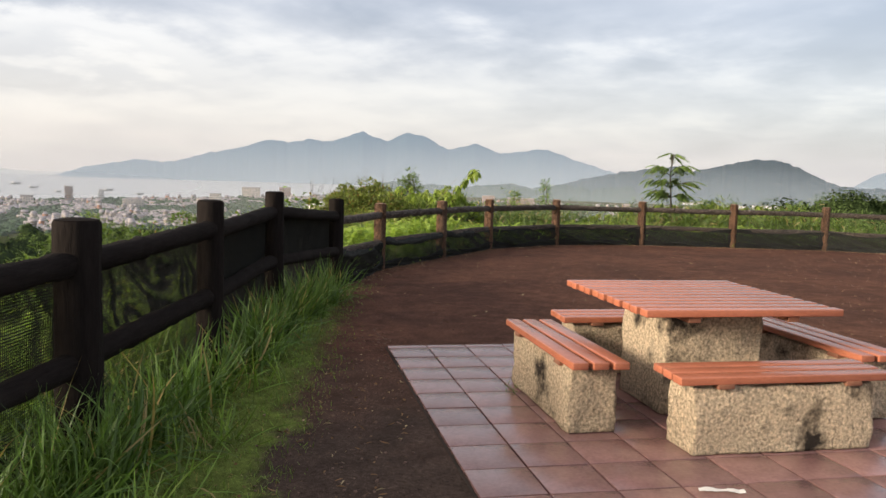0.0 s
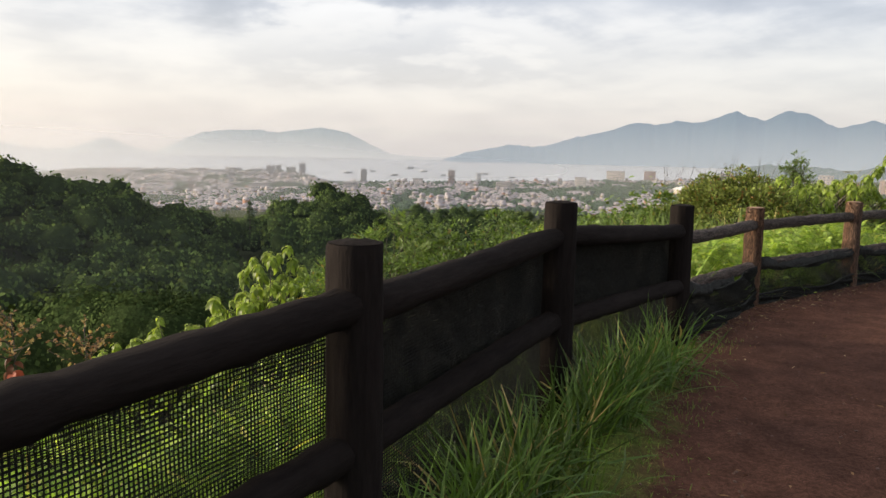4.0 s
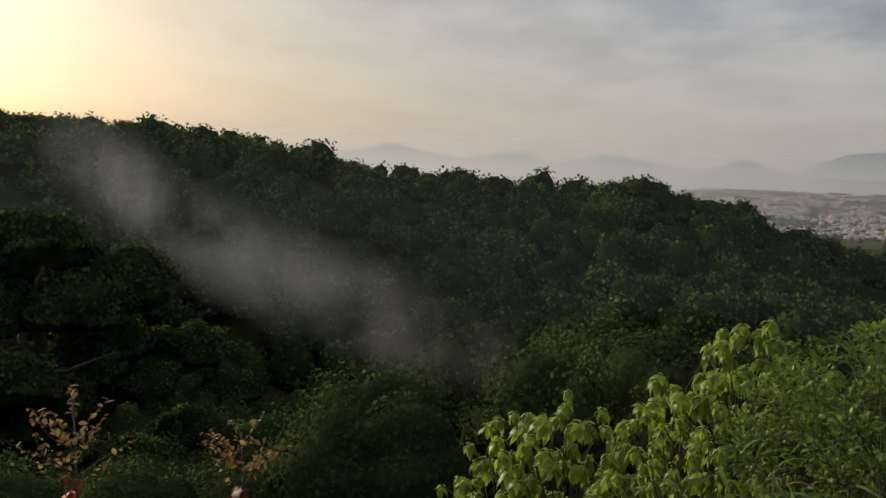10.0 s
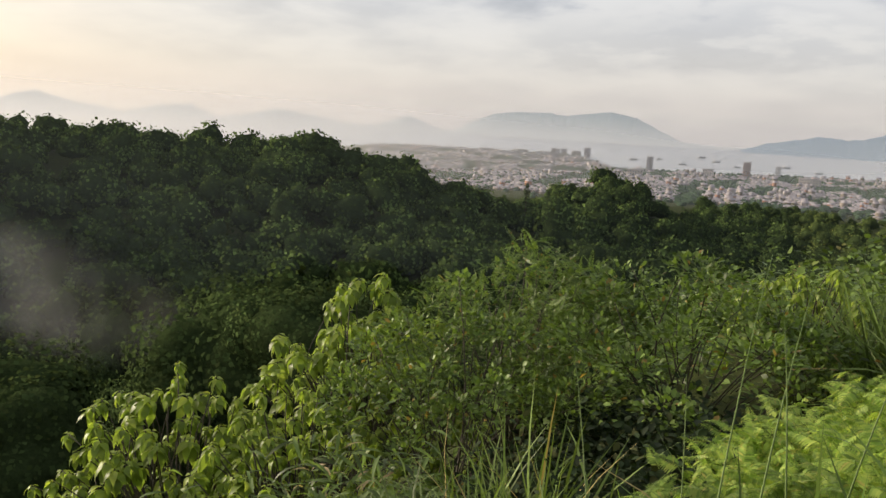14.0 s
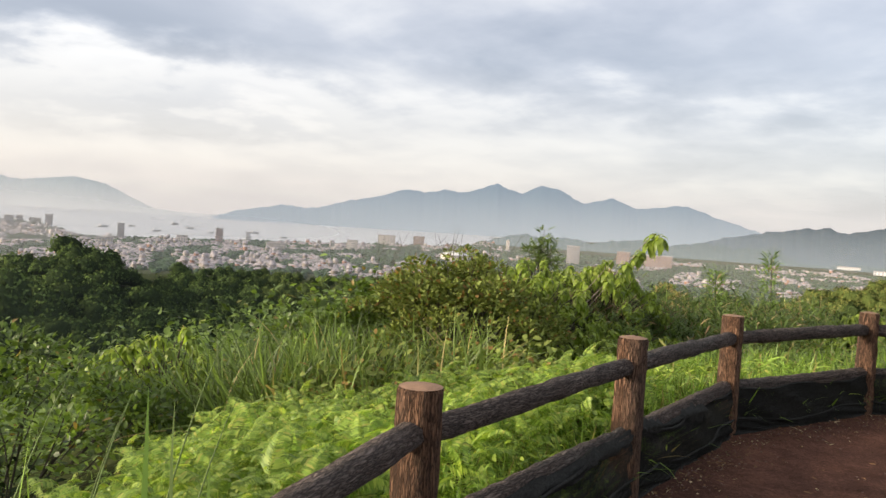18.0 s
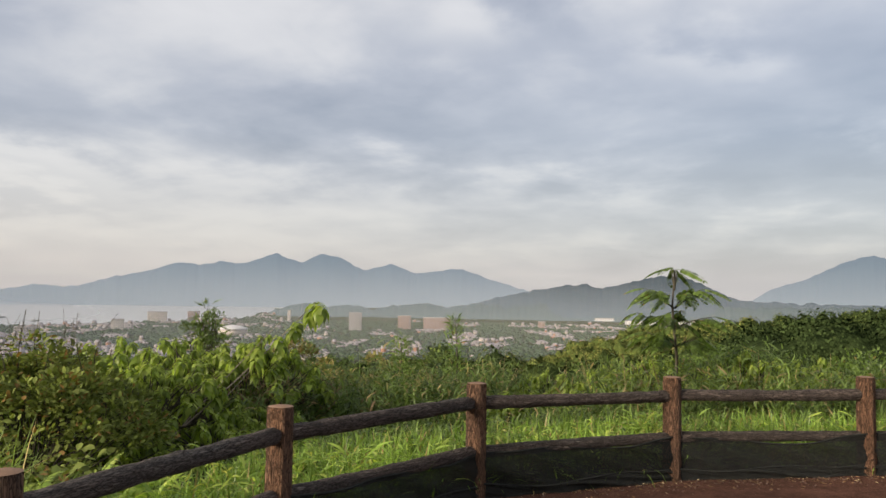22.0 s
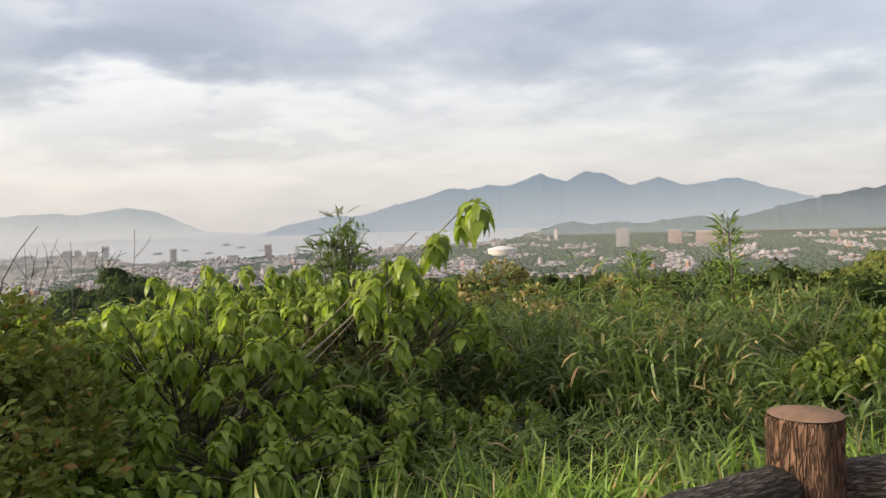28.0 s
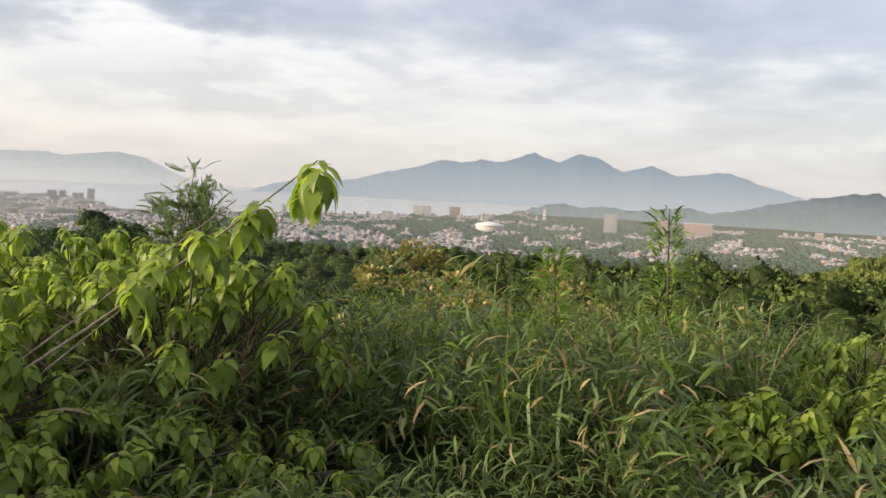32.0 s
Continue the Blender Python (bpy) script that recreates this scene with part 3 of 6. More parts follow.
# ---- ground ----
def ground_sheet():
    ra = np.concatenate([np.linspace(0, 12, 40), np.geomspace(12.4, 400, 90), np.geomspace(430, 4900, 40)])
    aa = np.linspace(-np.pi, np.pi, 361)[:-1]
    R, A = np.meshgrid(ra[1:], aa, indexing="ij")
    X, Y = CENTRE[0] + R * np.sin(A), CENTRE[1] + R * np.cos(A)
    Z = land(X, Y)
    wob = np.array([[noise.noise(Vector((x * 0.35, y * 0.35, 0))) for x, y in zip(rx, ry)] for rx, ry in zip(X[:90], Y[:90])])
    Z[:90] += wob * np.clip(outside(X[:90], Y[:90]) * 0.05, 0, 0.25)
    V = np.concatenate([np.stack([X, Y, Z], -1).reshape(-1, 3), [[CENTRE[0], CENTRE[1], 0.0]]])
    nr, na = R.shape
    i, j = np.meshgrid(np.arange(nr - 1), np.arange(na), indexing="ij")
    k = (j + 1) % na
    Q = np.stack([i * na + j, i * na + k, (i + 1) * na + k, (i + 1) * na + j], -1).reshape(-1, 4)[:, ::-1]
    jj = np.arange(na)
    T = np.stack([np.full(na, nr * na), (jj + 1) % na, jj], -1)[:, ::-1]
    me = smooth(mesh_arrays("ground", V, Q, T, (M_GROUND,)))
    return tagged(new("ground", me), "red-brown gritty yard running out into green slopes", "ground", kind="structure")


def ground_material():
    m = bpy.data.materials.new("yard_grit")
    m.use_nodes = True
    m.node_tree.nodes.clear()
    add, link = nodes_of(m.node_tree)
    out = add("ShaderNodeOutputMaterial")
    bsdf = add("ShaderNodeBsdfPrincipled", Roughness=1.0)
    bsdf.inputs["Specular IOR Level"].default_value = 0.05
    link(bsdf.outputs[0], out.inputs[0])
    tc = add("ShaderNodeTexCoord")
    v = tc.outputs["Object"]

    def tex(scale, detail=5.0, rough=0.6):
        n = add("ShaderNodeTexNoise", Scale=scale, Detail=detail, Roughness=rough)
        link(v, n.inputs["Vector"])
        return n.outputs[0]
    coarse = math_node(add, link, "ADD", math_node(add, link, "MULTIPLY", tex(150.0, 3.0, 0.9), 0.6), math_node(add, link, "MULTIPLY", tex(38.0, 5.0, 0.8), 0.4))
    grit = ramp(add, link, coarse, [(0.36, (0.15,) * 3), (0.50, (0.85,) * 3), (0.60, (1.5,) * 3), (0.68, (3.2, 3.0, 2.8))])
    grit = mix_rgb(add, link, 1.0, grit, ramp(add, link, tex(5.0, 6.0, 0.7), [(0.3, (0.62,) * 3), (0.7, (1.3,) * 3)]), "MULTIPLY")
    patch = ramp(add, link, tex(0.7), [(0.36, (0.074, 0.038, 0.028)), (0.62, (0.112, 0.055, 0.038))])
    red = mix_rgb(add, link, 1.0, patch, grit, "MULTIPLY")
    dark = mix_rgb(add, link, 1.0, (0.066, 0.046, 0.037), grit, "MULTIPLY")
    # dark, trodden grit beside the pavers, red grit beyond
    sp = add("ShaderNodeSeparateXYZ")
    link(v, sp.inputs[0])
    edge = math_node(add, link, "ADD", math_node(add, link, "MULTIPLY", sp.outputs[1], -0.6), math_node(add, link, "MULTIPLY", tex(0.9), 2.2))
    worn = ramp(add, link, math_node(add, link, "ADD", math_node(add, link, "MULTIPLY", edge, 0.25), 0.75), [(0.30, (0, 0, 0)), (0.62, (1, 1, 1))])
    yard = mix_rgb(add, link, worn, red, dark)
    # mossy turf beside the tall fence
    turf_x = math_node(add, link, "ADD", math_node(add, link, "MULTIPLY", sp.outputs[0], -3.0), math_node(add, link, "MULTIPLY", sp.outputs[1], -0.57))
    turf_f = math_node(add, link, "ADD", math_node(add, link, "ADD", turf_x, 1.35), math_node(add, link, "MULTIPLY", math_node(add, link, "SUBTRACT", tex(2.3, 6.0, 0.7), 0.5), 2.4))
    turf = mix_rgb(add, link, 1.0, ramp(add, link, tex(9.0), [(0.3, (0.075, 0.095, 0.022)), (0.7, (0.15, 0.19, 0.045))]), grit, "MULTIPLY")
    yard = mix_rgb(add, link, ramp(add, link, turf_f, [(0.25, (0, 0, 0)), (0.75, (1, 1, 1))]), yard, turf)
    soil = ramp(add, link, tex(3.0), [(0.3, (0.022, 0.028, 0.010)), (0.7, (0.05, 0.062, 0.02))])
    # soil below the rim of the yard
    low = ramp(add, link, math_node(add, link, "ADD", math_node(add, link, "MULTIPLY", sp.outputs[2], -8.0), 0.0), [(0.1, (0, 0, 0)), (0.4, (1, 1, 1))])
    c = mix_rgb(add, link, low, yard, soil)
    link(c, bsdf.inputs["Base Color"])
    b = add("ShaderNodeBump", Strength=0.35, Distance=0.012)
    link(tex(110.0, 5.0, 0.9), b.inputs["Height"])
    link(b.outputs[0], bsdf.inputs["Normal"])
    return m


M_GROUND = ground_material()
ground = ground_sheet()

sea_a = np.linspace(-np.pi, np.pi, 121)[:-1]
sea_V = np.concatenate([np.stack([1000 * np.sin(sea_a), 1000 * np.cos(sea_a), np.full(120, -60.0)], -1), np.stack([4950 * np.sin(sea_a), 4950 * np.cos(sea_a), np.full(120, -60.0)], -1)])
sea_j = np.arange(120)
sea = tagged(new("water", mesh_arrays("water", sea_V, np.stack([sea_j, sea_j + 120, (sea_j + 1) % 120 + 120, (sea_j + 1) % 120], -1)[:, ::-1], None, (M_SEA,))), "calm grey-blue bay under a hazy sky", "sea", kind="structure")


# ---- far mountains and islands ----
def mountains(name, line, dist, mat, label, depth=260.0, rough=1.0, seed=0):
    """Mountains across the bay: line runs along the skyline as (bearing, elevation) in degrees."""
    n, k = 520, 9
    az = np.linspace(line[0][0], line[-1][0], n)
    el = np.interp(az, [p[0] for p in line], [p[1] for p in line])
    soft = np.exp(-np.linspace(-2, 2, 9) ** 2)
    el = np.convolve(np.pad(el, 4, mode="edge"), soft / soft.sum(), "valid")
    el += np.array([noise.fractal(Vector((a * 1.4 + seed, seed, 0)), 1.0, 2.0, 7) for a in az]) * 0.11 * rough
    floor = -62.0
    h = np.maximum(1.5 + np.tan(np.radians(el)) * dist - floor, 0.5)
    rows = []
    for j in range(k):
        t = j / (k - 1)
        d = dist - depth * (1 - t)
        z = floor + h * t ** 0.85
        rows.append(np.stack([np.sin(np.radians(az)) * d, 8 + np.cos(np.radians(az)) * d, z], -1))
    back = rows[-1].copy()
    back[:, 2] = floor
    back[:, :2] *= 1.03
    rows.append(back)
    V = np.concatenate(rows)
    i, j = np.meshgrid(np.arange(k), np.arange(n - 1), indexing="ij")
    Q = np.stack([i * n + j, i * n + j + 1, (i + 1) * n + j + 1, (i + 1) * n + j], -1).reshape(-1, 4)
    return tagged(new(name, smooth(mesh_arrays(name, V, Q, None, (mat,)))), label, "mountains", kind="structure")


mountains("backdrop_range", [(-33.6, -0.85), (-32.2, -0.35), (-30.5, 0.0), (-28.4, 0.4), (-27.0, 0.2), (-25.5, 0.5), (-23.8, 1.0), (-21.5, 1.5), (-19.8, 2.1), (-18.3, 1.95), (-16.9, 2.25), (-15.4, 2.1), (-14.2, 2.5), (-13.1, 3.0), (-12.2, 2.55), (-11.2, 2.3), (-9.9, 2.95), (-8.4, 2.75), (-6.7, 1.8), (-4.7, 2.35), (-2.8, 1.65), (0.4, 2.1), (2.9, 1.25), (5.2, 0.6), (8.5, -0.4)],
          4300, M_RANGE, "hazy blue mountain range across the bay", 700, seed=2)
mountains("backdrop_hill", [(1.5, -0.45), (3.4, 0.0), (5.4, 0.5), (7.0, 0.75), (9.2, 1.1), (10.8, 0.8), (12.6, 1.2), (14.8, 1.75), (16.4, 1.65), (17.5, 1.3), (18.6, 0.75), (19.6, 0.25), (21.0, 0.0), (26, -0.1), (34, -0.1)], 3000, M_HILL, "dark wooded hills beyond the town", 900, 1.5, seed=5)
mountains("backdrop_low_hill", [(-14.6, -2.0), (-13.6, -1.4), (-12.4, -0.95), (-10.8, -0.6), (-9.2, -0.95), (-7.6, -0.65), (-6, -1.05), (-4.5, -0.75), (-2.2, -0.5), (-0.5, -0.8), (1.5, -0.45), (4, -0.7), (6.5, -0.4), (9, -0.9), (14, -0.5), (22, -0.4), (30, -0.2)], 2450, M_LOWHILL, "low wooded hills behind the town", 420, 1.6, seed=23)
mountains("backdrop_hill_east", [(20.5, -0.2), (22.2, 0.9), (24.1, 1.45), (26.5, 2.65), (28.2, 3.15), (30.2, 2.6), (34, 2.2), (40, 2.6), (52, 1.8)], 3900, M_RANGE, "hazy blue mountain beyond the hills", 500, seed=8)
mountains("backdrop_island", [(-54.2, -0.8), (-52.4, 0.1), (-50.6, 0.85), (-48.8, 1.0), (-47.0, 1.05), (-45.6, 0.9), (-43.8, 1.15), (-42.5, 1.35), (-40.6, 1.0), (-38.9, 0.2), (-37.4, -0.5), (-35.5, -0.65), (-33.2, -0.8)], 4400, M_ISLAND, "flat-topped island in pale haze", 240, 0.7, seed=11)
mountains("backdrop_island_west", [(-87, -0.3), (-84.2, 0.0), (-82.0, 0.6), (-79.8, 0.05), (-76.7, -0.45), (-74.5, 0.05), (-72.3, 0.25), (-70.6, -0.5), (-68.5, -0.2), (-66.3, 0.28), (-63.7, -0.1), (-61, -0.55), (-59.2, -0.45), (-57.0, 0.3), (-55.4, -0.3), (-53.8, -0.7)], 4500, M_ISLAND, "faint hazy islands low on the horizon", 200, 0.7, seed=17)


# ---- yard: pavers ----
U, W = Vector((0.946, 0.325, 0)), Vector((0.325, -0.946, 0))  # along and down the paver rows
YAW = math.degrees(math.atan2(U.y, U.x))
PAVE = Vector((-0.13, 4.95, 0))
PITCH, CUT = 0.3105, 0.09  # the first row is cut to a strip


def patio():
    deep = PITCH * 17 + CUT
    bed = thing("pavement", pose(*(PAVE + U * (PITCH * 6.5 + 0.005) + W * (0.078 + deep / 2) + Vector((0, 0, -0.03))), rz=YAW), "dark red square pavers laid in a grid under the picnic table", "pavement", kind="structure",
                me=box_shape(PITCH * 13 + 0.02, deep + 0.02, 0.034, 0.004).mesh("paver_bed", M_JOINT))
    tile = box_shape(PITCH - 0.010, PITCH - 0.010, 0.03, 0.003).mesh("paver", M_TILE)
    strip = box_shape(PITCH - 0.010, CUT - 0.010, 0.03, 0.003).mesh("paver", M_TILE)
    r = random.Random(3)
    for i in range(13):
        for j in range(18):
            x, y = (i - 6) * PITCH, deep / 2 - (CUT / 2 if j == 0 else CUT + (j - 0.5) * PITCH)
            part("paver", strip if j == 0 else tile, bed, at=pose(x, y, 0.016 + r.uniform(0, 0.003), r.uniform(-0.25, 0.25), r.uniform(-0.25, 0.25), r.uniform(-0.3, 0.3)))


# ---- picnic table and benches ----
TABLE = Vector((1.988, 3.873, 0))
TOP = 0.02


def picnic_table():
    t = thing("picnic_table", pose(*TABLE, rz=YAW), "orange-brown slatted table on a rough granite block", "table")
    part("pedestal", box_shape(0.62, 0.56, 0.60, 0.014, 0.014, 15, 2).mesh("pedestal", M_GRANITE), t, "lichen-stained rough granite block", pose(0.0, 0.0, TOP))
    for x in (-0.30, 0.30):
        part("batten", box_shape(0.07, 1.13, 0.035, 0.003).mesh("batten", M_BATTEN), t, at=pose(x, 0, TOP + 0.595))
    n, deep = 11, 1.19
    slat = box_shape(1.19, deep / n - 0.028, 0.04, 0.006).mesh("slat", M_SLAT)
    for i in range(n):
        part("slat", slat, t, at=pose(0.004 * (-1) ** i, (i - (n - 1) / 2) * deep / n, TOP + 0.628))


def bench(x, y, turn, seed, label):
    b = thing("bench", pose(*(TABLE + U * x + W * y), rz=YAW + turn), label, "bench", "benches round the table")
    part("base", box_shape(1.02, 0.27, 0.345, 0.014, 0.014, 15, seed).mesh("base", M_GRANITE), b, "lichen-stained rough granite block", pose(0, 0, TOP))
    for k in (-0.36, 0.36):
        part("batten", box_shape(0.09, 0.315, 0.025, 0.003).mesh("batten", M_BATTEN), b, at=pose(k, 0, TOP + 0.34))
    slat = box_shape(1.2, 0.088, 0.04, 0.006).mesh("slat", M_SLAT)
    for k in (-1, 0, 1):
        part("slat", slat, b, at=pose(0.006 * k, k * 0.112, TOP + 0.362))


# ---- log fence ----
def post_mesh(height, radius, mat, seed):
    z = np.concatenate([[-0.35], np.linspace(0, height - 0.012, 14), [height]])
    rad = np.concatenate([[radius * 1.04], radius * (1.03 - 0.05 * np.linspace(0, 1, 14)), [radius * 0.93]])
    s = tube([(0, 0, h) for h in z], rad, 26, 0.034, False, seed)
    return s.mesh("post", mat, False)


def cut_mesh(height, radius, seed, mat=M_CUT):
    r = np.random.default_rng(seed)
    a = np.linspace(0, 2 * np.pi, 26, endpoint=False)
    V = [(radius * 0.95 * math.cos(k), radius * 0.95 * math.sin(k), height - 0.003) for k in a] + [(radius * 0.5 * math.cos(k), radius * 0.5 * math.sin(k), height + 0.004 + r.normal(0, 0.001)) for k in a] + [(0, 0, height + 0.005)]
    j = np.arange(26)
    Q = np.stack([j, (j + 1) % 26, (j + 1) % 26 + 26, j + 26], -1)
    T = np.stack([j + 26, (j + 1) % 26 + 26, np.full(26, 52)], -1)
    return Shape().put(V, Q, T).mesh("sawn_top", mat)


def rail_between(a, b, za, zb, radius, mat, seed):
    """A rail log and its pose, from post to post."""
    A, B = Vector((*a, za)), Vector((*b, zb))
    length = (B - A).length
    r = np.random.default_rng(seed)
    z = np.linspace(0, length, 22)
    bend = np.stack([0.008 * np.sin(z * 2.1 + r.uniform(0, 6)), 0.008 * np.cos(z * 1.7 + r.uniform(0, 6)), z], -1)
    s = tube(bend, radius * (1 + 0.05 * r.normal(0, 1, 22)), 18, 0.03, True, seed)
    return s.mesh("rail", mat), Matrix.Translation(A) @ (B - A).to_track_quat("Z", "Y").to_matrix().to_4x4()


def net_mesh(a, b, top_a, top_b, low_a, low_b, pitch, sag=0.0, seed=0, strand=0.0045, slack=1.0):
    """Knotless black netting between two posts: crossing strands, slack and creased."""
    A, B = np.array(a), np.array(b)
    L = np.linalg.norm(B - A)
    n, m = max(4, int(L / pitch)), max(3, int((max(top_a, top_b) - min(low_a, low_b)) / pitch))
    out = np.array([B[1] - A[1], A[0] - B[0]]) / L

    def place(u, v):
        top = top_a + (top_b - top_a) * u - sag * np.sin(np.pi * u) + 0.02 * slack * np.sin(u * 9 + seed)
        low = low_a + (low_b - low_a) * u + 0.01 * slack * np.sin(u * 13 + seed)
        w = slack * 0.03 * np.sin(u * 7 + v * 3 + seed) * np.sin(np.pi * u) + slack * 0.012 * np.sin(u * 23 + v * 11 + seed)
        x = A[0] + (B[0] - A[0]) * u + out[0] * w
        y = A[1] + (B[1] - A[1]) * u + out[1] * w
        return np.stack([x, y, low + (top - low) * v], -1)
    s = Shape()
    u = np.linspace(0, 1, n + 1)
    q = max(8, m // 4)
    v = np.linspace(0, 1, q)
    U_, V_ = np.meshgrid(u, v, indexing="ij")
    du = strand / L
    P0, P1 = place(U_ - du / 2, V_), place(U_ + du / 2, V_)
    i, j = np.meshgrid(np.arange(n + 1), np.arange(q - 1), indexing="ij")
    base = i * q + j
    tot = (n + 1) * q
    s.put(np.concatenate([P0.reshape(-1, 3), P1.reshape(-1, 3)]), np.stack([base, base + tot, base + tot + 1, base + 1], -1).reshape(-1, 4))
    # the cords' depth
    deep = np.array([out[0], out[1], 0.0]) * strand / 2
    mid = place(U_, V_)
    s.put(np.concatenate([(mid - deep).reshape(-1, 3), (mid + deep).reshape(-1, 3)]), np.stack([base, base + tot, base + tot + 1, base + 1], -1).reshape(-1, 4))
    q2 = max(14, n // 5)
    u2, v2 = np.linspace(0, 1, q2), np.linspace(0, 1, m + 1)
    U2, V2 = np.meshgrid(u2, v2, indexing="ij")
    dv = strand / max(0.1, (top_a - low_a))
    P0, P1 = place(U2, V2 - dv / 2), place(U2, V2 + dv / 2)
    i, j = np.meshgrid(np.arange(q2 - 1), np.arange(m + 1), indexing="ij")
    base = i * (m + 1) + j
    tot = q2 * (m + 1)
    s.put(np.concatenate([P0.reshape(-1, 3), P1.reshape(-1, 3)]), np.stack([base, base + m + 1, base + tot + m + 1, base + tot], -1).reshape(-1, 4))
    # hem cords
    for vv in (0.0, 1.0):
        c = place(np.linspace(0, 1, 24), np.full(24, vv))
        t = tube(c, 0.008, 6)
        s.put(*t.arrays())
    return s.mesh("net", M_NET)


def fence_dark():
    """The tall run, rails wrapped in black netting; its logs are coloured near black as backlit."""
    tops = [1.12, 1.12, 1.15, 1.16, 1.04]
    f = thing("fence", pose(0, 0, 0), "tall log fence hung with black netting, its backlit shade coloured in", "fence")
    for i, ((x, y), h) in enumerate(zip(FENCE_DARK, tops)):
        p = part("post", post_mesh(h - 0.005, 0.098 if i < 2 else 0.084, M_BACKLITLOG, 10 + i), f, at=pose(x, y, 0))
        part("sawn_top", cut_mesh(h, 0.098 if i < 2 else 0.084, 30 + i, M_BACKLITLOG), p)
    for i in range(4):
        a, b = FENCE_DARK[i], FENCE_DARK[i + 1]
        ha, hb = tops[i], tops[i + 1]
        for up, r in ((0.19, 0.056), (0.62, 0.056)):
            me, m = rail_between(a, b, ha - up, hb - up, r, M_BACKLITLOG, 50 + i * 3 + int(up * 10))
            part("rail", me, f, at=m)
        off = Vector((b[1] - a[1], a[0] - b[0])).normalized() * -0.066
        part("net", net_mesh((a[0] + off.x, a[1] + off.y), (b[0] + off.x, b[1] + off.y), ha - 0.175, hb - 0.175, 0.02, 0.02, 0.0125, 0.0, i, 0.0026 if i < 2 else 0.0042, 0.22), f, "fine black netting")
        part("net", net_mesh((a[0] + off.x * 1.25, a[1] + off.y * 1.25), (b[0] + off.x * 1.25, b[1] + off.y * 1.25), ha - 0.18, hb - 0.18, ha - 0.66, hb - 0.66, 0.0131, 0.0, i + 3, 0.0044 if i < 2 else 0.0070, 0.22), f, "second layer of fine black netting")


def off_x(a, b):
    return (b[1] - a[1]) / math.hypot(b[0] - a[0], b[1] - a[1])


def off_y(a, b):
    return (a[0] - b[0]) / math.hypot(b[0] - a[0], b[1] - a[1])


def fence_low():
    f = thing("fence", pose(0, 0, 0), "low log fence round the yard with black netting along its foot", "fence")
    h = 0.93
    for i, (x, y) in enumerate(FENCE_LOW):
        p = part("post", post_mesh(h - 0.005, 0.084, M_LOG, 110 + i), f, at=pose(x, y, 0, rz=40 * i))
        part("sawn_top", cut_mesh(h, 0.084, 130 + i), p, "pale sawn top")
    pts = [FENCE_DARK[-1]] + FENCE_LOW
    for i in range(len(pts) - 1):
        a, b = pts[i], pts[i + 1]
        for up, r in ((0.17, 0.052), (0.56, 0.050)):
            za = h - up
            me, m = rail_between(a, b, za + (0.03 if i == 0 else 0), za, r, M_RAIL, 150 + i * 3 + int(up * 10))
            part("rail", me, f, "weathered grey-brown log", m)
        off = Vector((b[1] - a[1], a[0] - b[0])).normalized() * 0.058
        if i < 3:
            q = np.linspace(0.02, 0.98 if i == 1 else 0.6, 26)
            rr = np.random.default_rng(400 + i)
            A3, B3 = np.array([*a, h - 0.56]), np.array([*b, h - 0.56])
            roll_line = A3 + (B3 - A3) * q[:, None] + np.stack([0 * q, 0 * q, 0.015 - 0.05 * np.sin(np.pi * q) + 0.012 * np.sin(q * 19)], -1) + np.array([off_x(a, b) * 0.02, off_y(a, b) * 0.02, 0])
            part("net_fold", tube(roll_line, 0.052 + 0.010 * np.sin(q * 11 + i) + rr.normal(0, 0.008, 26), 14, 0.16, True, 410 + i).mesh("net_fold", M_NET), f, "black netting bunched over the lower rail")
        sag = (0.05, 0.05, 0.05, 0.05, 0.04, 0.06, 0.05, 0.05, 0.05)[i]
        part("net", net_mesh((a[0] + off.x, a[1] + off.y), (b[0] + off.x, b[1] + off.y), 0.39, 0.38, 0.0, 0.0, 0.0125, sag, 7 + i, (0.0050, 0.0038, 0.0042)[i] if i < 3 else 0.0088), f, "slack fine black netting")
        part("net", net_mesh((a[0] + off.x * 1.1, a[1] + off.y * 1.1), (b[0] + off.x * 1.1, b[1] + off.y * 1.1), 0.11, 0.12, 0.0, 0.0, 0.0131, 0.03, 17 + i, 0.006), f, "netting folded double along the ground")


patio()
picnic_table()
bench(-0.845, 0.02, 90, 4, "orange-brown slatted bench on a granite block, stained black at one end")
bench(0.03, 0.79, 0, 5, "orange-brown slatted bench on a pale granite block")
bench(0.90, -0.02, 90, 6, "orange-brown slatted bench on a shaded granite block")
bench(0.03, -0.78, 0, 7, "orange-brown slatted bench behind the table")
fence_dark()
fence_low()


# ---- leaf shapes: +y along the leaf, +z its upper side ----
def leaf_shape(widths, length=1.0, fold=0.25, droop=0.35):
    """A leaf folded along its midrib: widths at even steps from stalk to tip."""
    k = len(widths)
    t = np.linspace(0, 1, k)
    y = length * t * (1 - droop * 0.35 * t)
    z = -droop * length * t ** 2
    w = np.asarray(widths) * length
    L = np.stack([-w, y, z + fold * w], -1)
    R = np.stack([w, y, z + fold * w], -1)
    C = np.stack([0 * w, y, z], -1)
    V = np.concatenate([L, C, R])
    j = np.arange(k - 1)
    Q = np.concatenate([np.stack([j, j + k, j + k + 1, j + 1], -1), np.stack([j + k, j + 2 * k, j + 2 * k + 1, j + k + 1], -1)])
    return Shape().put(V, Q)


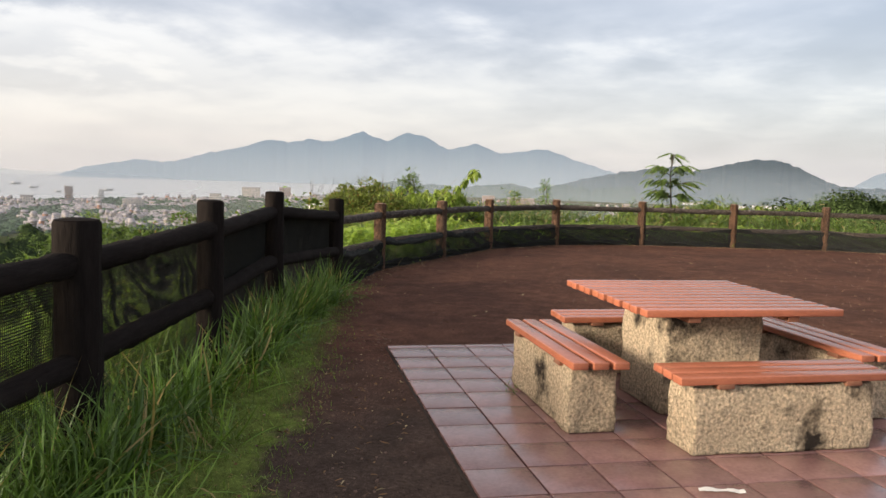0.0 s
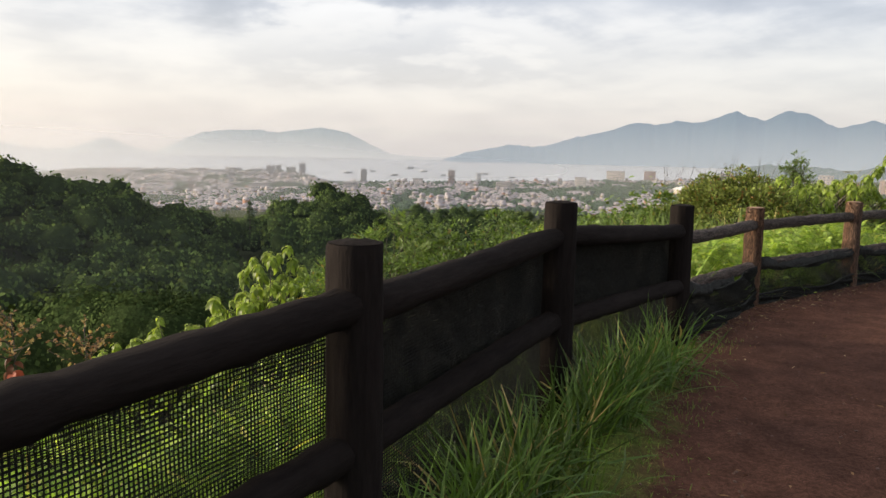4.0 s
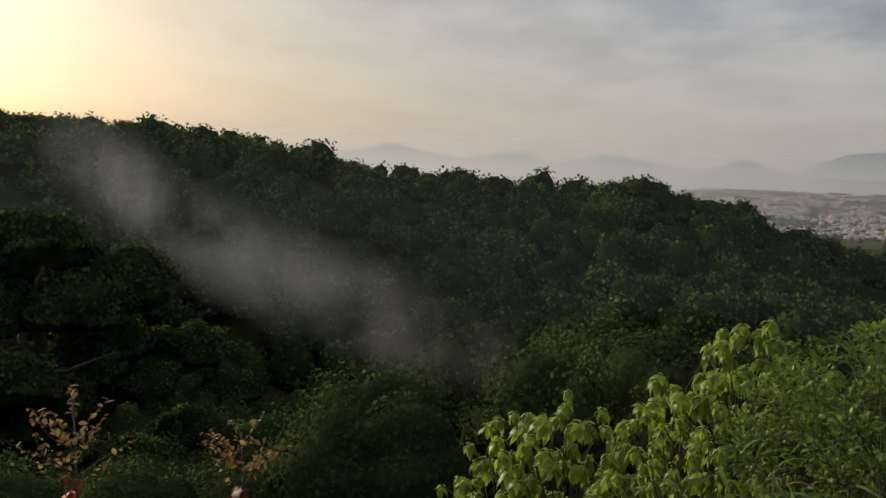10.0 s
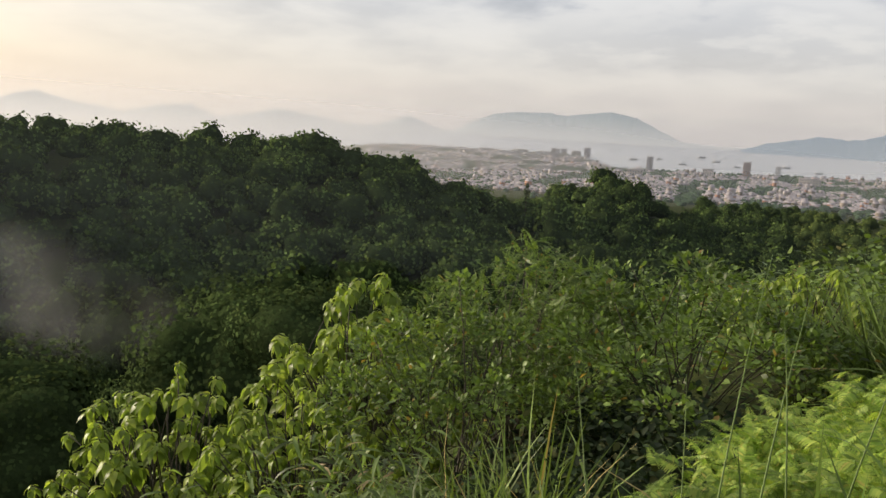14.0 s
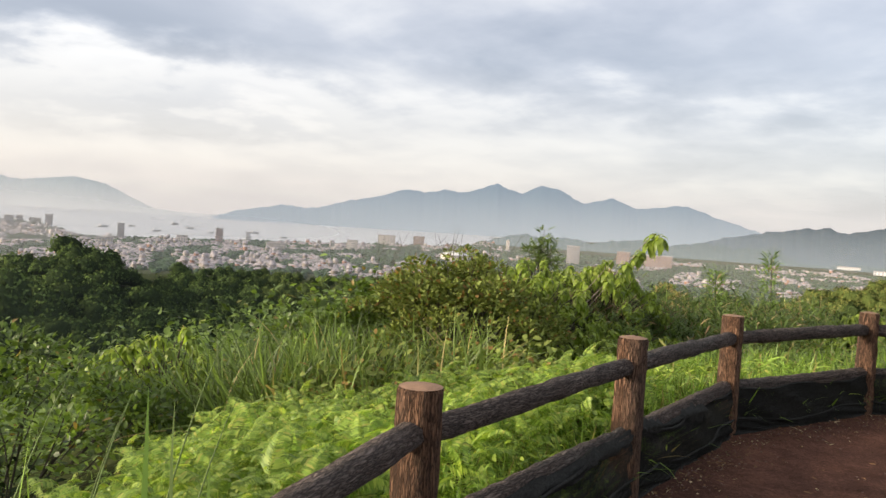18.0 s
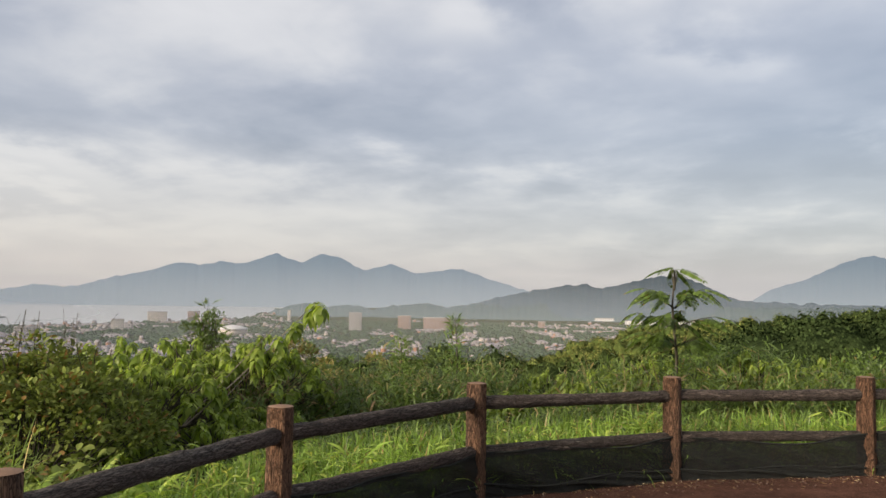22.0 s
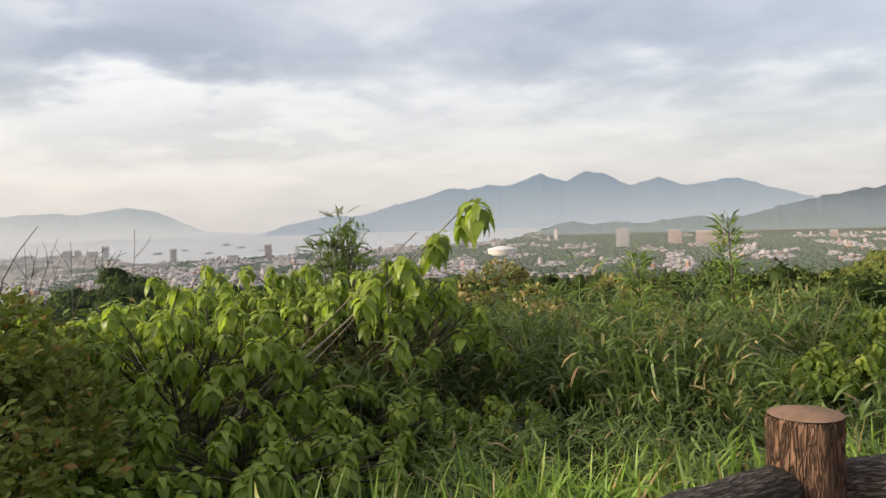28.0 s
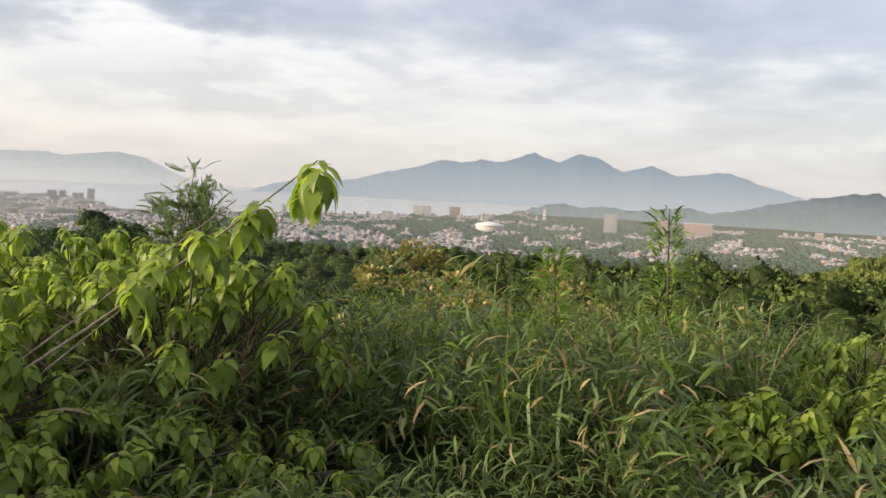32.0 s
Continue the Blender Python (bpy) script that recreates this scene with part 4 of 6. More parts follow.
BROAD = leaf_shape([0.02, 0.20, 0.25, 0.21, 0.11, 0.01], 1.0, 0.22, 0.55)
OVAL = leaf_shape([0.02, 0.24, 0.26, 0.01], 1.0, 0.2, 0.2)
LANCE = leaf_shape([0.02, 0.062, 0.05, 0.005], 1.0, 0.25, 0.5)
CLUMP = Shape().put([(-0.42, 0.45, 0.05), (0, 0, 0), (0.40, 0.5, 0.05), (0.03, 1.0, -0.15)], [(0, 1, 2, 3)])


def blade(length=1.0, width=0.012, arch=0.5, seg=5):
    """A grass blade that rises and bows over."""
    t = np.linspace(0, 1, seg + 1)
    a = arch * t * 1.5
    y = np.cumsum(np.concatenate([[0], np.sin(a[1:]) / seg])) * length
    z = np.cumsum(np.concatenate([[0], np.cos(a[1:]) / seg])) * length
    w = width * np.array([0.7] + [1.0] * (seg - 2) + [0.6, 0.05])
    V = np.concatenate([np.stack([-w, y, z], -1), np.stack([w, y, z], -1)])
    j = np.arange(seg)
    return Shape().put(V, np.stack([j, j + seg + 1, j + seg + 2, j + 1], -1))


def frond(length=1.0, pairs=14, arch=0.8, wide=0.3, droop=0.15):
    """A fern frond: a bowed rib with paired, toothless pinnae that shrink to the tip."""
    s = Shape()
    t = np.linspace(0, 1, 7)
    y, z = length * (t - 0.12 * arch * t ** 3), length * (0.55 * arch * t - 0.75 * arch * t ** 2)
    s.put(*tube(np.stack([0 * t, y, z], -1)[::2], 0.006 * length * (1.15 - t[::2]), 3, cap=False).arrays())
    pin = Shape().put([(-0.11, 0.4, 0.03), (0, 0, 0), (0.11, 0.4, 0.03), (0.0, 1.0, -0.25)], [(0, 1, 2, 3)])
    tt = np.linspace(0.12, 0.98, pairs)
    size = wide * length * np.clip(1.15 - tt, 0.06, 1) * np.clip(tt * 6, 0.4, 1)
    P = np.stack([0 * tt, np.interp(tt, t, y), np.interp(tt, t, z)], -1)
    r = np.random.default_rng(5)
    for side in (-1, 1):
        out = np.stack([side * np.ones(pairs), np.full(pairs, 0.45), np.full(pairs, -droop)], -1)
        s.scatter(pin, aim(P, out, size, r, 0.08))
    return s


def pinnate(length=1.0, pairs=8, leaf=0.24, droop=0.3, shape=OVAL):
    """A compound leaf: paired leaflets along a drooping rib."""
    s = Shape()
    t = np.linspace(0, 1, 7)
    z = -droop * length * t ** 2
    s.put(*tube(np.stack([0 * t, length * t, z], -1), 0.008 * length * (1.2 - t), 4).arrays())
    tt = np.linspace(0.18, 1.0, pairs)
    P = np.stack([0 * tt, length * tt, -droop * length * tt ** 2], -1)
    r = np.random.default_rng(6)
    for side in (-1, 1):
        out = np.stack([side * np.ones(pairs), np.full(pairs, 0.35), np.full(pairs, -0.25)], -1)
        s.scatter(shape, aim(P, out, leaf * length * np.interp(tt, [0.18, 0.6, 1], [0.8, 1, 0.6]), r, 0.15))
    return s.scatter(shape, aim(P[-1:], [[0, 1, -0.5]], leaf * length * 0.7, r, 0.1))


FERN = [frond(1.0, 19, 0.8, 0.32), frond(1.0, 17, 0.5, 0.34), frond(1.0, 19, 1.1, 0.29, 0.3)]
PINNATE = pinnate(1.0, 9, 0.20, 0.35)
FEATHER = pinnate(1.0, 11, 0.27, 0.4, leaf_shape([0.05, 0.24, 0.20, 0.02], 1.0, 0.15, 0.2))
MIMOSA = pinnate(1.0, 11, 0.19, 0.3, leaf_shape([0.03, 0.20, 0.02], 1.0, 0.1, 0.1))
BLADES = [blade(1.0, 0.011, a, 5) for a in (0.25, 0.55, 0.9, 1.25)]


def whorl(r, n=8, size=0.2, hang=0.9):
    """A shoot tip with leaves that hang round it."""
    s = Shape()
    a = 2.4 * np.arange(n) + r.uniform(-0.3, 0.3, n)
    t = np.arange(n) / (n - 1)
    out = np.stack([np.cos(a), np.sin(a), 0.35 - (hang + 0.35) * t ** 0.6 + r.normal(0, 0.15, n)], -1)
    P = np.stack([(0.03 + 0.10 * t) * np.cos(a), (0.03 + 0.10 * t) * np.sin(a), -0.55 * size * t], -1)
    return s.scatter(BROAD, aim(P, out, size * np.interp(t, [0, 0.35, 1], [0.45, 0.95, 1.1]) * r.uniform(0.85, 1.15, n), r, 0.2))


_r = np.random.default_rng(11)
WHORLS = [whorl(_r, 13, 0.85, 0.8).mesh("leaf_spray", M_BROAD) for _ in range(6)]


def branch_points(r, base, tip, bow=0.1, n=7):
    t = np.linspace(0, 1, n)[:, None]
    P = base + (tip - base) * t
    side = r.normal(0, bow, 3) * np.array([1, 1, 0.4])
    return P + side * np.sin(np.pi * t) * np.linalg.norm(tip - base)


def broadleaf_shrub(x, y, height, spread, n, size, seed, label, low=0.2):
    """A shrub of bowed stems, with drooping heart-shaped leaves in whorls at the shoot tips."""
    r = np.random.default_rng(seed)
    z = ground_at(x, y)
    top = height - z
    sh = thing("shrub", pose(x, y, z), label, "shrub", "broad-leaved shrubs")
    stems = Shape()
    for i in range(int(n * 1.35)):
        a, q = r.uniform(0, 2 * np.pi), math.sqrt(r.uniform(0, 1))
        tip = np.array([spread * q * math.cos(a), spread * q * math.sin(a), top * (1 - q * q * 0.5) * (r.uniform(0.72, 1.0) if i % 3 else r.uniform(low, max(0.7, low + 0.1)))])
        if i % 5 == 0:
            P = branch_points(r, np.array([r.normal(0, 0.06), r.normal(0, 0.06), -0.1]), tip, 0.10)
            stems.put(*tube(P, np.linspace(0.012, 0.005, 7), 5).arrays())
        else:
            P = branch_points(r, tip * np.array([0.5, 0.5, 0.65]), tip, 0.06, 4)
            stems.put(*tube(P, np.linspace(0.008, 0.004, 4), 4).arrays())
        s = size * r.uniform(0.55, 1.05)
        part("leaf_spray", WHORLS[r.integers(6)], sh, at=Matrix.Translation(tip) @ pose(0, 0, 0, r.normal(0, 14), r.normal(0, 14), r.uniform(0, 360)) @ Matrix.Scale(s, 4))
    part("stem", stems.mesh("stem", M_STEM), sh)
    return sh


def leafy_bush(x, y, height, spread, n, leaf, size, mat, seed, label, name="shrub", low=0.15, loose=0.35, per=130, pad=(0.14, 0.26)):
    """A dense bush: twigs with many small leaves, thicker towards an uneven outline."""
    r = np.random.default_rng(seed)
    z = ground_at(x, y)
    top = height - z
    sh = thing(name, pose(x, y, z), label, "shrub")
    k = max(6, n // per)
    a, q = r.uniform(0, 2 * np.pi, k), np.sqrt(r.uniform(0, 1, k))
    tips = np.stack([spread * q * np.cos(a), spread * q * np.sin(a), top * (low + (1 - low) * (1 - 0.6 * q ** 2) * r.uniform(0.6, 1.0, k))], -1)
    tips[0] = (0, 0, top)
    stems = Shape()
    for i, tip in enumerate(tips):
        base = np.array([0, 0, -0.1]) if i % 2 == 0 else tip * np.array([0.45, 0.45, 0.5])
        stems.put(*tube(branch_points(r, base, tip, 0.1, 6), np.linspace(0.012 if i % 2 == 0 else 0.006, 0.003, 6), 5).arrays())
    part("stem", stems.mesh("stem", M_STEM), sh)
    c = r.integers(0, k, n)
    blob = spread * r.uniform(*pad, k)
    d = r.normal(0, 1, (n, 3))
    d[:, 2] = np.abs(d[:, 2]) * 0.8 + d[:, 2] * 0.2
    d /= np.linalg.norm(d, axis=1, keepdims=True)
    P = tips[c] + d * (blob[c] * r.uniform(0.3, 1.0, n) ** 0.5)[:, None] * np.array([1, 1, 0.75]) - np.array([0, 0, 1]) * (blob[c] * 0.6)[:, None]
    P[:, 2] = np.maximum(P[:, 2], 0.05)
    out = d + np.array([0, 0, 0.15]) + r.normal(0, loose, (n, 3))
    part("foliage", Shape().scatter(leaf, aim(P, out, size * r.uniform(0.6, 1.25, n), r, 0.5)).mesh("foliage", mat), sh)
    return sh


def tufts(name, spots, per, heights, mat, seed, label, category="grass", spread=0.07, tilt=0.35, wide=1.0, kind="stuff"):
    """Grass or reeds: clumps of blades at the spots (n, 2)."""
    r = np.random.default_rng(seed)
    spots = np.asarray(spots)
    s = Shape()
    z = land(spots[:, 0], spots[:, 1])
    for b in BLADES:
        idx = np.repeat(np.arange(len(spots)), max(1, per // len(BLADES)))
        n = len(idx)
        P = np.stack([spots[idx, 0] + r.normal(0, spread, n), spots[idx, 1] + r.normal(0, spread, n), z[idx] - 0.02], -1)
        h = r.uniform(heights[0], heights[1], n)
        M = turns(n, P, h, tilt, r=r)
        M[:, :3, 0] *= (wide * r.uniform(0.7, 1.3, n))[:, None] / np.maximum(h, 0.15)[:, None]
        s.scatter(b, M)
    return tagged(new(name, s.mesh(name, mat)), label, category, kind=kind)


def scatter_area(n, poly, seed):
    """n random spots inside a polygon."""
    r = np.random.default_rng(seed)
    poly = np.asarray(poly, float)
    lo, hi = poly.min(0), poly.max(0)
    got = np.zeros((0, 2))
    while len(got) < n:
        p = r.uniform(lo, hi, (n * 2, 2))
        ins = np.zeros(len(p), bool)
        for (ax, ay), (bx, by) in zip(poly, np.roll(poly, -1, 0)):
            ins ^= ((ay > p[:, 1]) != (by > p[:, 1])) & (p[:, 0] < (bx - ax) * (p[:, 1] - ay) / (by - ay + 1e-12) + ax)
        got = np.concatenate([got, p[ins]])
    return got[:n]


# ---- woods in the valley ----
def lay(pos, normal, scale, r):
    """Matrices whose +z follows the normals, roughly, turned at random: leaf sprays on a crown's surface."""
    z = normal + r.normal(0, 0.32, normal.shape)
    z /= np.linalg.norm(z, axis=1, keepdims=True)
    x = np.cross(z, r.normal(0, 1, z.shape))
    x /= np.maximum(np.linalg.norm(x, axis=1, keepdims=True), 1e-6)
    M = np.zeros((len(z), 4, 4))
    s = np.broadcast_to(scale, (len(z),))[:, None]
    M[:, :3, 0], M[:, :3, 1], M[:, :3, 2], M[:, :3, 3], M[:, 3, 3] = x * s, np.cross(z, x) * s, z * s, pos, 1
    return M


def icosphere(detail):
    bm = bmesh.new()
    bmesh.ops.create_icosphere(bm, subdivisions=detail, radius=1.0)
    bm.verts.index_update()
    V, F = np.array([v.co[:] for v in bm.verts]), np.array([[v.index for v in f.verts] for f in bm.faces])
    bm.free()
    return V, F


BALL = {k: icosphere(k) for k in (2, 3, 4)}


def crown_shape(r, clumps, size, wide=1.0, tall=0.8, leaves=260, detail=2):
    """A crown about one across: leaf sprays over uneven billows, and a filler mass within, coloured dark as shade
    between leaves.
    """
    k = clumps
    d = r.normal(0, 1, (k, 3))
    d[:, 2] = np.abs(d[:, 2]) * 0.9 - 0.15
    d /= np.linalg.norm(d, axis=1, keepdims=True)
    C = d * np.array([0.34 * wide, 0.34 * wide, 0.30 * tall]) * r.uniform(0.7, 1.1, (k, 1))
    rad = r.uniform(0.11, 0.21, k)

    def reach(D):
        b = D @ C.T
        disc = b * b - (C * C).sum(1) + rad * rad
        t = np.where(disc > 0, b + np.sqrt(np.maximum(disc, 0)), 0)
        far = np.maximum(t.max(1), 0.2)
        N = D * far[:, None] - C[t.argmax(1)]
        return far, N / np.maximum(np.linalg.norm(N, axis=1, keepdims=True), 1e-6)
    D = r.normal(0, 1, (leaves, 3))
    D[:, 2] = D[:, 2] * 0.5 + np.abs(D[:, 2]) * 0.5
    D /= np.linalg.norm(D, axis=1, keepdims=True)
    far, N = reach(D)
    P = D * (far * r.uniform(0.88, 1.10, leaves))[:, None]
    s = Shape().scatter(CLUMP, lay(P, N, size * r.uniform(0.6, 1.3, leaves), r))
    out = N + D * 0.4 + r.normal(0, 0.12, N.shape)
    s.N.append(np.repeat(out / np.linalg.norm(out, axis=1, keepdims=True), 4, axis=0))
    V, F = BALL[detail]
    far, N = reach(V)
    return s, Shape().put(V * (far * {2: 0.90, 3: 0.94, 4: 0.86}[detail])[:, None], None, F)


_w = np.random.default_rng(21)
CROWNS, CORES = zip(*[crown_shape(_w, 16, 0.078, 1.0, 1.4, 280) for _ in range(4)])
MID_CROWNS, MID_CORES = zip(*[crown_shape(_w, 22, 0.032, 1.0, 1.4, 1300, 3) for _ in range(4)])
NEAR_CROWNS, NEAR_CORES = zip(*[(a.mesh("crown", M_NEARWOOD), b.mesh("inner_crown", M_NEARCORE, True)) for a, b in [crown_shape(_w, 30, 0.021, 1.0, 0.9, 6500, 4) for _ in range(3)]])


def woodland():
    r = np.random.default_rng(31)
    pts = []
    for r0, r1, gap, a0, a1 in ((15, 34, 2.8, -150, -66), (34, 90, 5.3, -145, -33), (90, 175, 6.5, -140, -33), (175, 275, 6.2, -138, -33), (275, 345, 7.5, -58, -30),
                                (48, 120, 5.5, -33, 45), (120, 235, 8.0, -33, 40), (235, 350, 8.0, -33, 5), (235, 350, 5.2, 5, 40), (350, 620, 13.0, -36, 30)):
        area = math.pi * (r1 * r1 - r0 * r0) * (a1 - a0) / 360
        n = int(area / gap ** 2)
        rr = np.sqrt(r.uniform(r0 * r0, r1 * r1, n))
        az = np.radians(r.uniform(a0, a1, n))
        pts.append(np.stack([rr * np.sin(az), 8 + rr * np.cos(az), rr, np.degrees(az)], -1))
    p = np.concatenate(pts)
    z = land(p[:, 0], p[:, 1])
    leaves, core = Shape(), Shape()
    size = r.uniform(7.0, 13.0, len(p)) * np.where((p[:, 2] > 80) & (r.uniform(0, 1, len(p)) < 0.15), 1.2, 1.0) * np.clip(p[:, 2] / 80, 0.45, 1.0) * np.where((p[:, 3] > -25) & (p[:, 2] < 130), 0.62, 1.0)
    z = z + r.normal(0, 1.1, len(p)) * np.clip(p[:, 2] / 80, 0.2, 1.0)
    size = np.where((p[:, 3] > 5) & (p[:, 2] > 235) & (p[:, 2] < 350), size * 0.68, size)
    near = np.argsort(p[:, 2])[:140]
    rest = np.setdiff1d(np.arange(len(p)), near)
    light = (p[:, 3] > 5.5 + r.normal(0, 0.8, len(p))) & (p[:, 2] > 235) & (p[:, 3] < 21 + r.normal(0, 1.0, len(p)))
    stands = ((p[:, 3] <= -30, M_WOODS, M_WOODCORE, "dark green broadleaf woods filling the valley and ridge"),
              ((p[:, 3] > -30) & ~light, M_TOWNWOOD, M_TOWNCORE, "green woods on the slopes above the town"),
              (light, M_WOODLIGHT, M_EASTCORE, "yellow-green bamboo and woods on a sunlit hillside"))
    for stand, leafy, shade, label in stands:
        leaves, core = Shape(), Shape()
        for k in range(4):
            i = rest[k::4]
            i = i[stand[i]]
            P = np.stack([p[i, 0], p[i, 1], z[i] + size[i] * 0.28], -1)
            M = turns(len(i), P, size[i], 0.15, r=r)
            mid = p[i, 2] < 120
            leaves.scatter(CROWNS[k], M[~mid])
            core.scatter(CORES[k], M[~mid])
            if mid.any():
                leaves.scatter(MID_CROWNS[k], M[mid])
                core.scatter(MID_CORES[k], M[mid])
        wood = tagged(new("woods", leaves.mesh("woods", leafy)), label, "woods", kind="stuff")
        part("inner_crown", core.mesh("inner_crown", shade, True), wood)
    trunk = tube([(0, 0, -1.0), (0.02, 0, 0.2), (0.0, 0.03, 0.5)], [0.045, 0.03, 0.018], 7, 0.08).mesh("trunk", M_TRUNK)
    for k, i in enumerate(near):
        t = thing("tree", pose(p[i, 0], p[i, 1], z[i], rz=r.uniform(0, 360)) @ Matrix.Scale(size[i], 4), "dark green broadleaf tree on the slope", "tree", "valley trees")
        part("trunk", trunk, t, at=pose(0, 0, 0.1))
        c = part("crown", NEAR_CROWNS[k % 3], t, at=pose(0, 0, 0.45))
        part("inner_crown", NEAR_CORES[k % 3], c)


def big_tree(x, y, top, wide, seed):
    """The broad dark tree that stands up out of the valley."""
    r = np.random.default_rng(seed)
    z = ground_at(x, y)
    t = thing("tree", pose(x, y, z), "broad dark evergreen tree rising out of the valley", "tree", "valley trees")
    h = top - z
    trunk = tube([(0, 0, -0.5), (0.2, 0, h * 0.3), (0.1, 0.3, h * 0.6), (0, 0.2, h * 0.85)], [0.55, 0.42, 0.28, 0.1], 10, 0.06)
    for k in range(9):
        a = k * 2.4
        trunk.put(*tube(branch_points(r, np.array([0.1, 0.1, h * (0.35 + 0.05 * k)]), np.array([wide * 0.36 * math.cos(a), wide * 0.36 * math.sin(a), h * (0.5 + 0.045 * k)]), 0.1), np.linspace(0.2, 0.05, 7), 6).arrays())
    part("trunk", trunk.mesh("trunk", M_TRUNK), t)
    n = 30
    C = np.stack([r.normal(0, wide * 0.24, n), r.normal(0, wide * 0.24, n), h * r.uniform(0.35, 0.92, n)], -1)
    C[:, 2] -= np.hypot(C[:, 0], C[:, 1]) * 0.55
    C[:, 2] = np.maximum(C[:, 2], h * 0.22)
    S, K = Shape(), Shape()
    size = wide * r.uniform(0.26, 0.42, n)
    for k in range(4):
        M = turns(len(C[k::4]), C[k::4], size[k::4], 0.3, r=r)
        crown, core = crown_shape(r, 22, 0.04, 1.0, 0.85, 2400, 3)
        S.scatter(crown, M)
        K.scatter(core, M)
    c = part("crown", S.mesh("crown", M_NEARWOOD), t)
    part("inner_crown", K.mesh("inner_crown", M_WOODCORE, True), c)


def conifer(x, y, top, wide, seed):
    """A pointed evergreen on the ridge: a straight trunk with tiers of drooping sprays."""
    r = np.random.default_rng(seed)
    z = ground_at(x, y)
    h = top - z
    t = thing("conifer", pose(x, y, z), "dark pointed evergreen on the ridge", "tree", "ridge conifers")
    part("trunk", tube([(0, 0, -0.5), (0, 0, h * 0.5), (0, 0, h)], [0.3, 0.2, 0.04], 6).mesh("trunk", M_TRUNK), t)
    n = 420
    f = r.uniform(0.1, 1.0, n)
    a = r.uniform(0, 2 * np.pi, n)
    rad = wide * (1.03 - f) * (0.55 + 0.45 * np.abs(np.sin(f * 24))) * r.uniform(0.6, 1.0, n)
    P = np.stack([rad * np.cos(a), rad * np.sin(a), h * f], -1)
    part("crown", Shape().scatter(CLUMP, aim(P, np.stack([np.cos(a), np.sin(a), np.full(n, -0.35)], -1), 0.9 * r.uniform(0.5, 1.1, n), r, 0.3)).mesh("crown", M_CONIFER), t)


woodland()
_e = np.random.default_rng(38)
_east_trunk = tube([(0, 0, -1.0), (0.02, 0, 0.2), (0.0, 0.03, 0.5)], [0.045, 0.03, 0.018], 7, 0.08).mesh("trunk", M_TRUNK)
for k, (az, d, e) in enumerate(((23.5, 42, -1.5), (25.2, 40, -1.0), (27.0, 43, -0.7), (29.2, 41, -0.6), (31.5, 44, -0.4), (34.0, 42, -0.6), (26.2, 52, -0.9), (37.0, 45, -0.3))):
    x, y = d * math.sin(radians(az)), 8 + d * math.cos(radians(az))
    g = ground_at(x, y)
    s = (1.5 + math.tan(radians(e)) * d - g) / 0.86
    t = thing("tree", pose(x, y, g, rz=_e.uniform(0, 360)) @ Matrix.Scale(s, 4), "dark green broadleaf tree beyond the fence", "tree", "trees beyond the fence")
    part("trunk", _east_trunk, t, at=pose(0, 0, 0.1))
    c = part("crown", NEAR_CROWNS[k % 3], t, at=pose(0, 0, 0.45))
    part("inner_crown", NEAR_CORES[k % 3], c)
_c = np.random.default_rng(36)
for az in (-66.2, -64.9, -64.1, -63.2, -62.6, -61.8, -61.1, -60.5, -59.8, -59.2, -58.4, -57.2, -48.5, -46.9):
    d = 236 + _c.uniform(-8, 8)
    e = np.interp(az, [-66, -62, -57, -48], [-1.75, -1.9, -2.9, -4.2]) + _c.uniform(-0.5, 0.05)
    conifer(d * math.sin(radians(az)), 8 + d * math.cos(radians(az)), 1.5 + math.tan(radians(e)) * d, _c.uniform(2.2, 3.4), int(100 - az))
big_tree(-40.5, -6.0, -1.2, 15.0, 33)
big_tree(-255.0, 131.0, -5.0, 12.0, 34)


# ---- plants round the yard ----
def fern_bed():
    r = np.random.default_rng(41)
    poly = [(-1.75, 7.4), (-1.5, 9.8), (-0.9, 11.6), (-0.3, 13.4), (-1.0, 13.7), (-1.5, 12.8), (-2.4, 12.0), (-3.4, 11.6), (-3.6, 9.6), (-2.9, 7.8)]
    spots = scatter_area(620, poly, 42)
    s = Shape()
    for k, f in enumerate(FERN):
        idx = np.arange(k, len(spots), 3)
        rep = np.repeat(idx, 9)
        n = len(rep)
        P = np.stack([spots[rep, 0] + r.normal(0, 0.04, n), spots[rep, 1] + r.normal(0, 0.04, n), land(spots[rep, 0], spots[rep, 1]) + r.uniform(0.15, 0.55, n)], -1)
        s.scatter(f, turns(n, P, r.uniform(0.12, 0.27, n), 0.8, r=r))
    tagged(new("ferns", s.mesh("ferns", M_FERN)), "bright green ferns crowding the fence", "fern", kind="stuff")


LOW_SHRUBS = [(-0.5, 18.3, 0.4), (1.95, 20.0, 0.55), (1.9, 19.4, 0.45), (2.5, 20.8, 0.5), (3.0, 22.0, 0.6), (2.8, 21.3, 0.5), (-1.3, 16.8, 0.6)]


def clearing(spots, yard_side=True):
    """Keeps the spots clear of the low shrubs and of the open ground on their yard side."""
    keep = np.ones(len(spots), bool)
    for x, y, q in LOW_SHRUBS:
        keep &= np.hypot(spots[:, 0] - x, spots[:, 1] - y) > q
        if yard_side:
            keep &= ~((np.abs(spots[:, 0] - x) < q * 0.75) & (spots[:, 1] < y) & (spots[:, 1] > y - 1.9))
    return spots[keep]


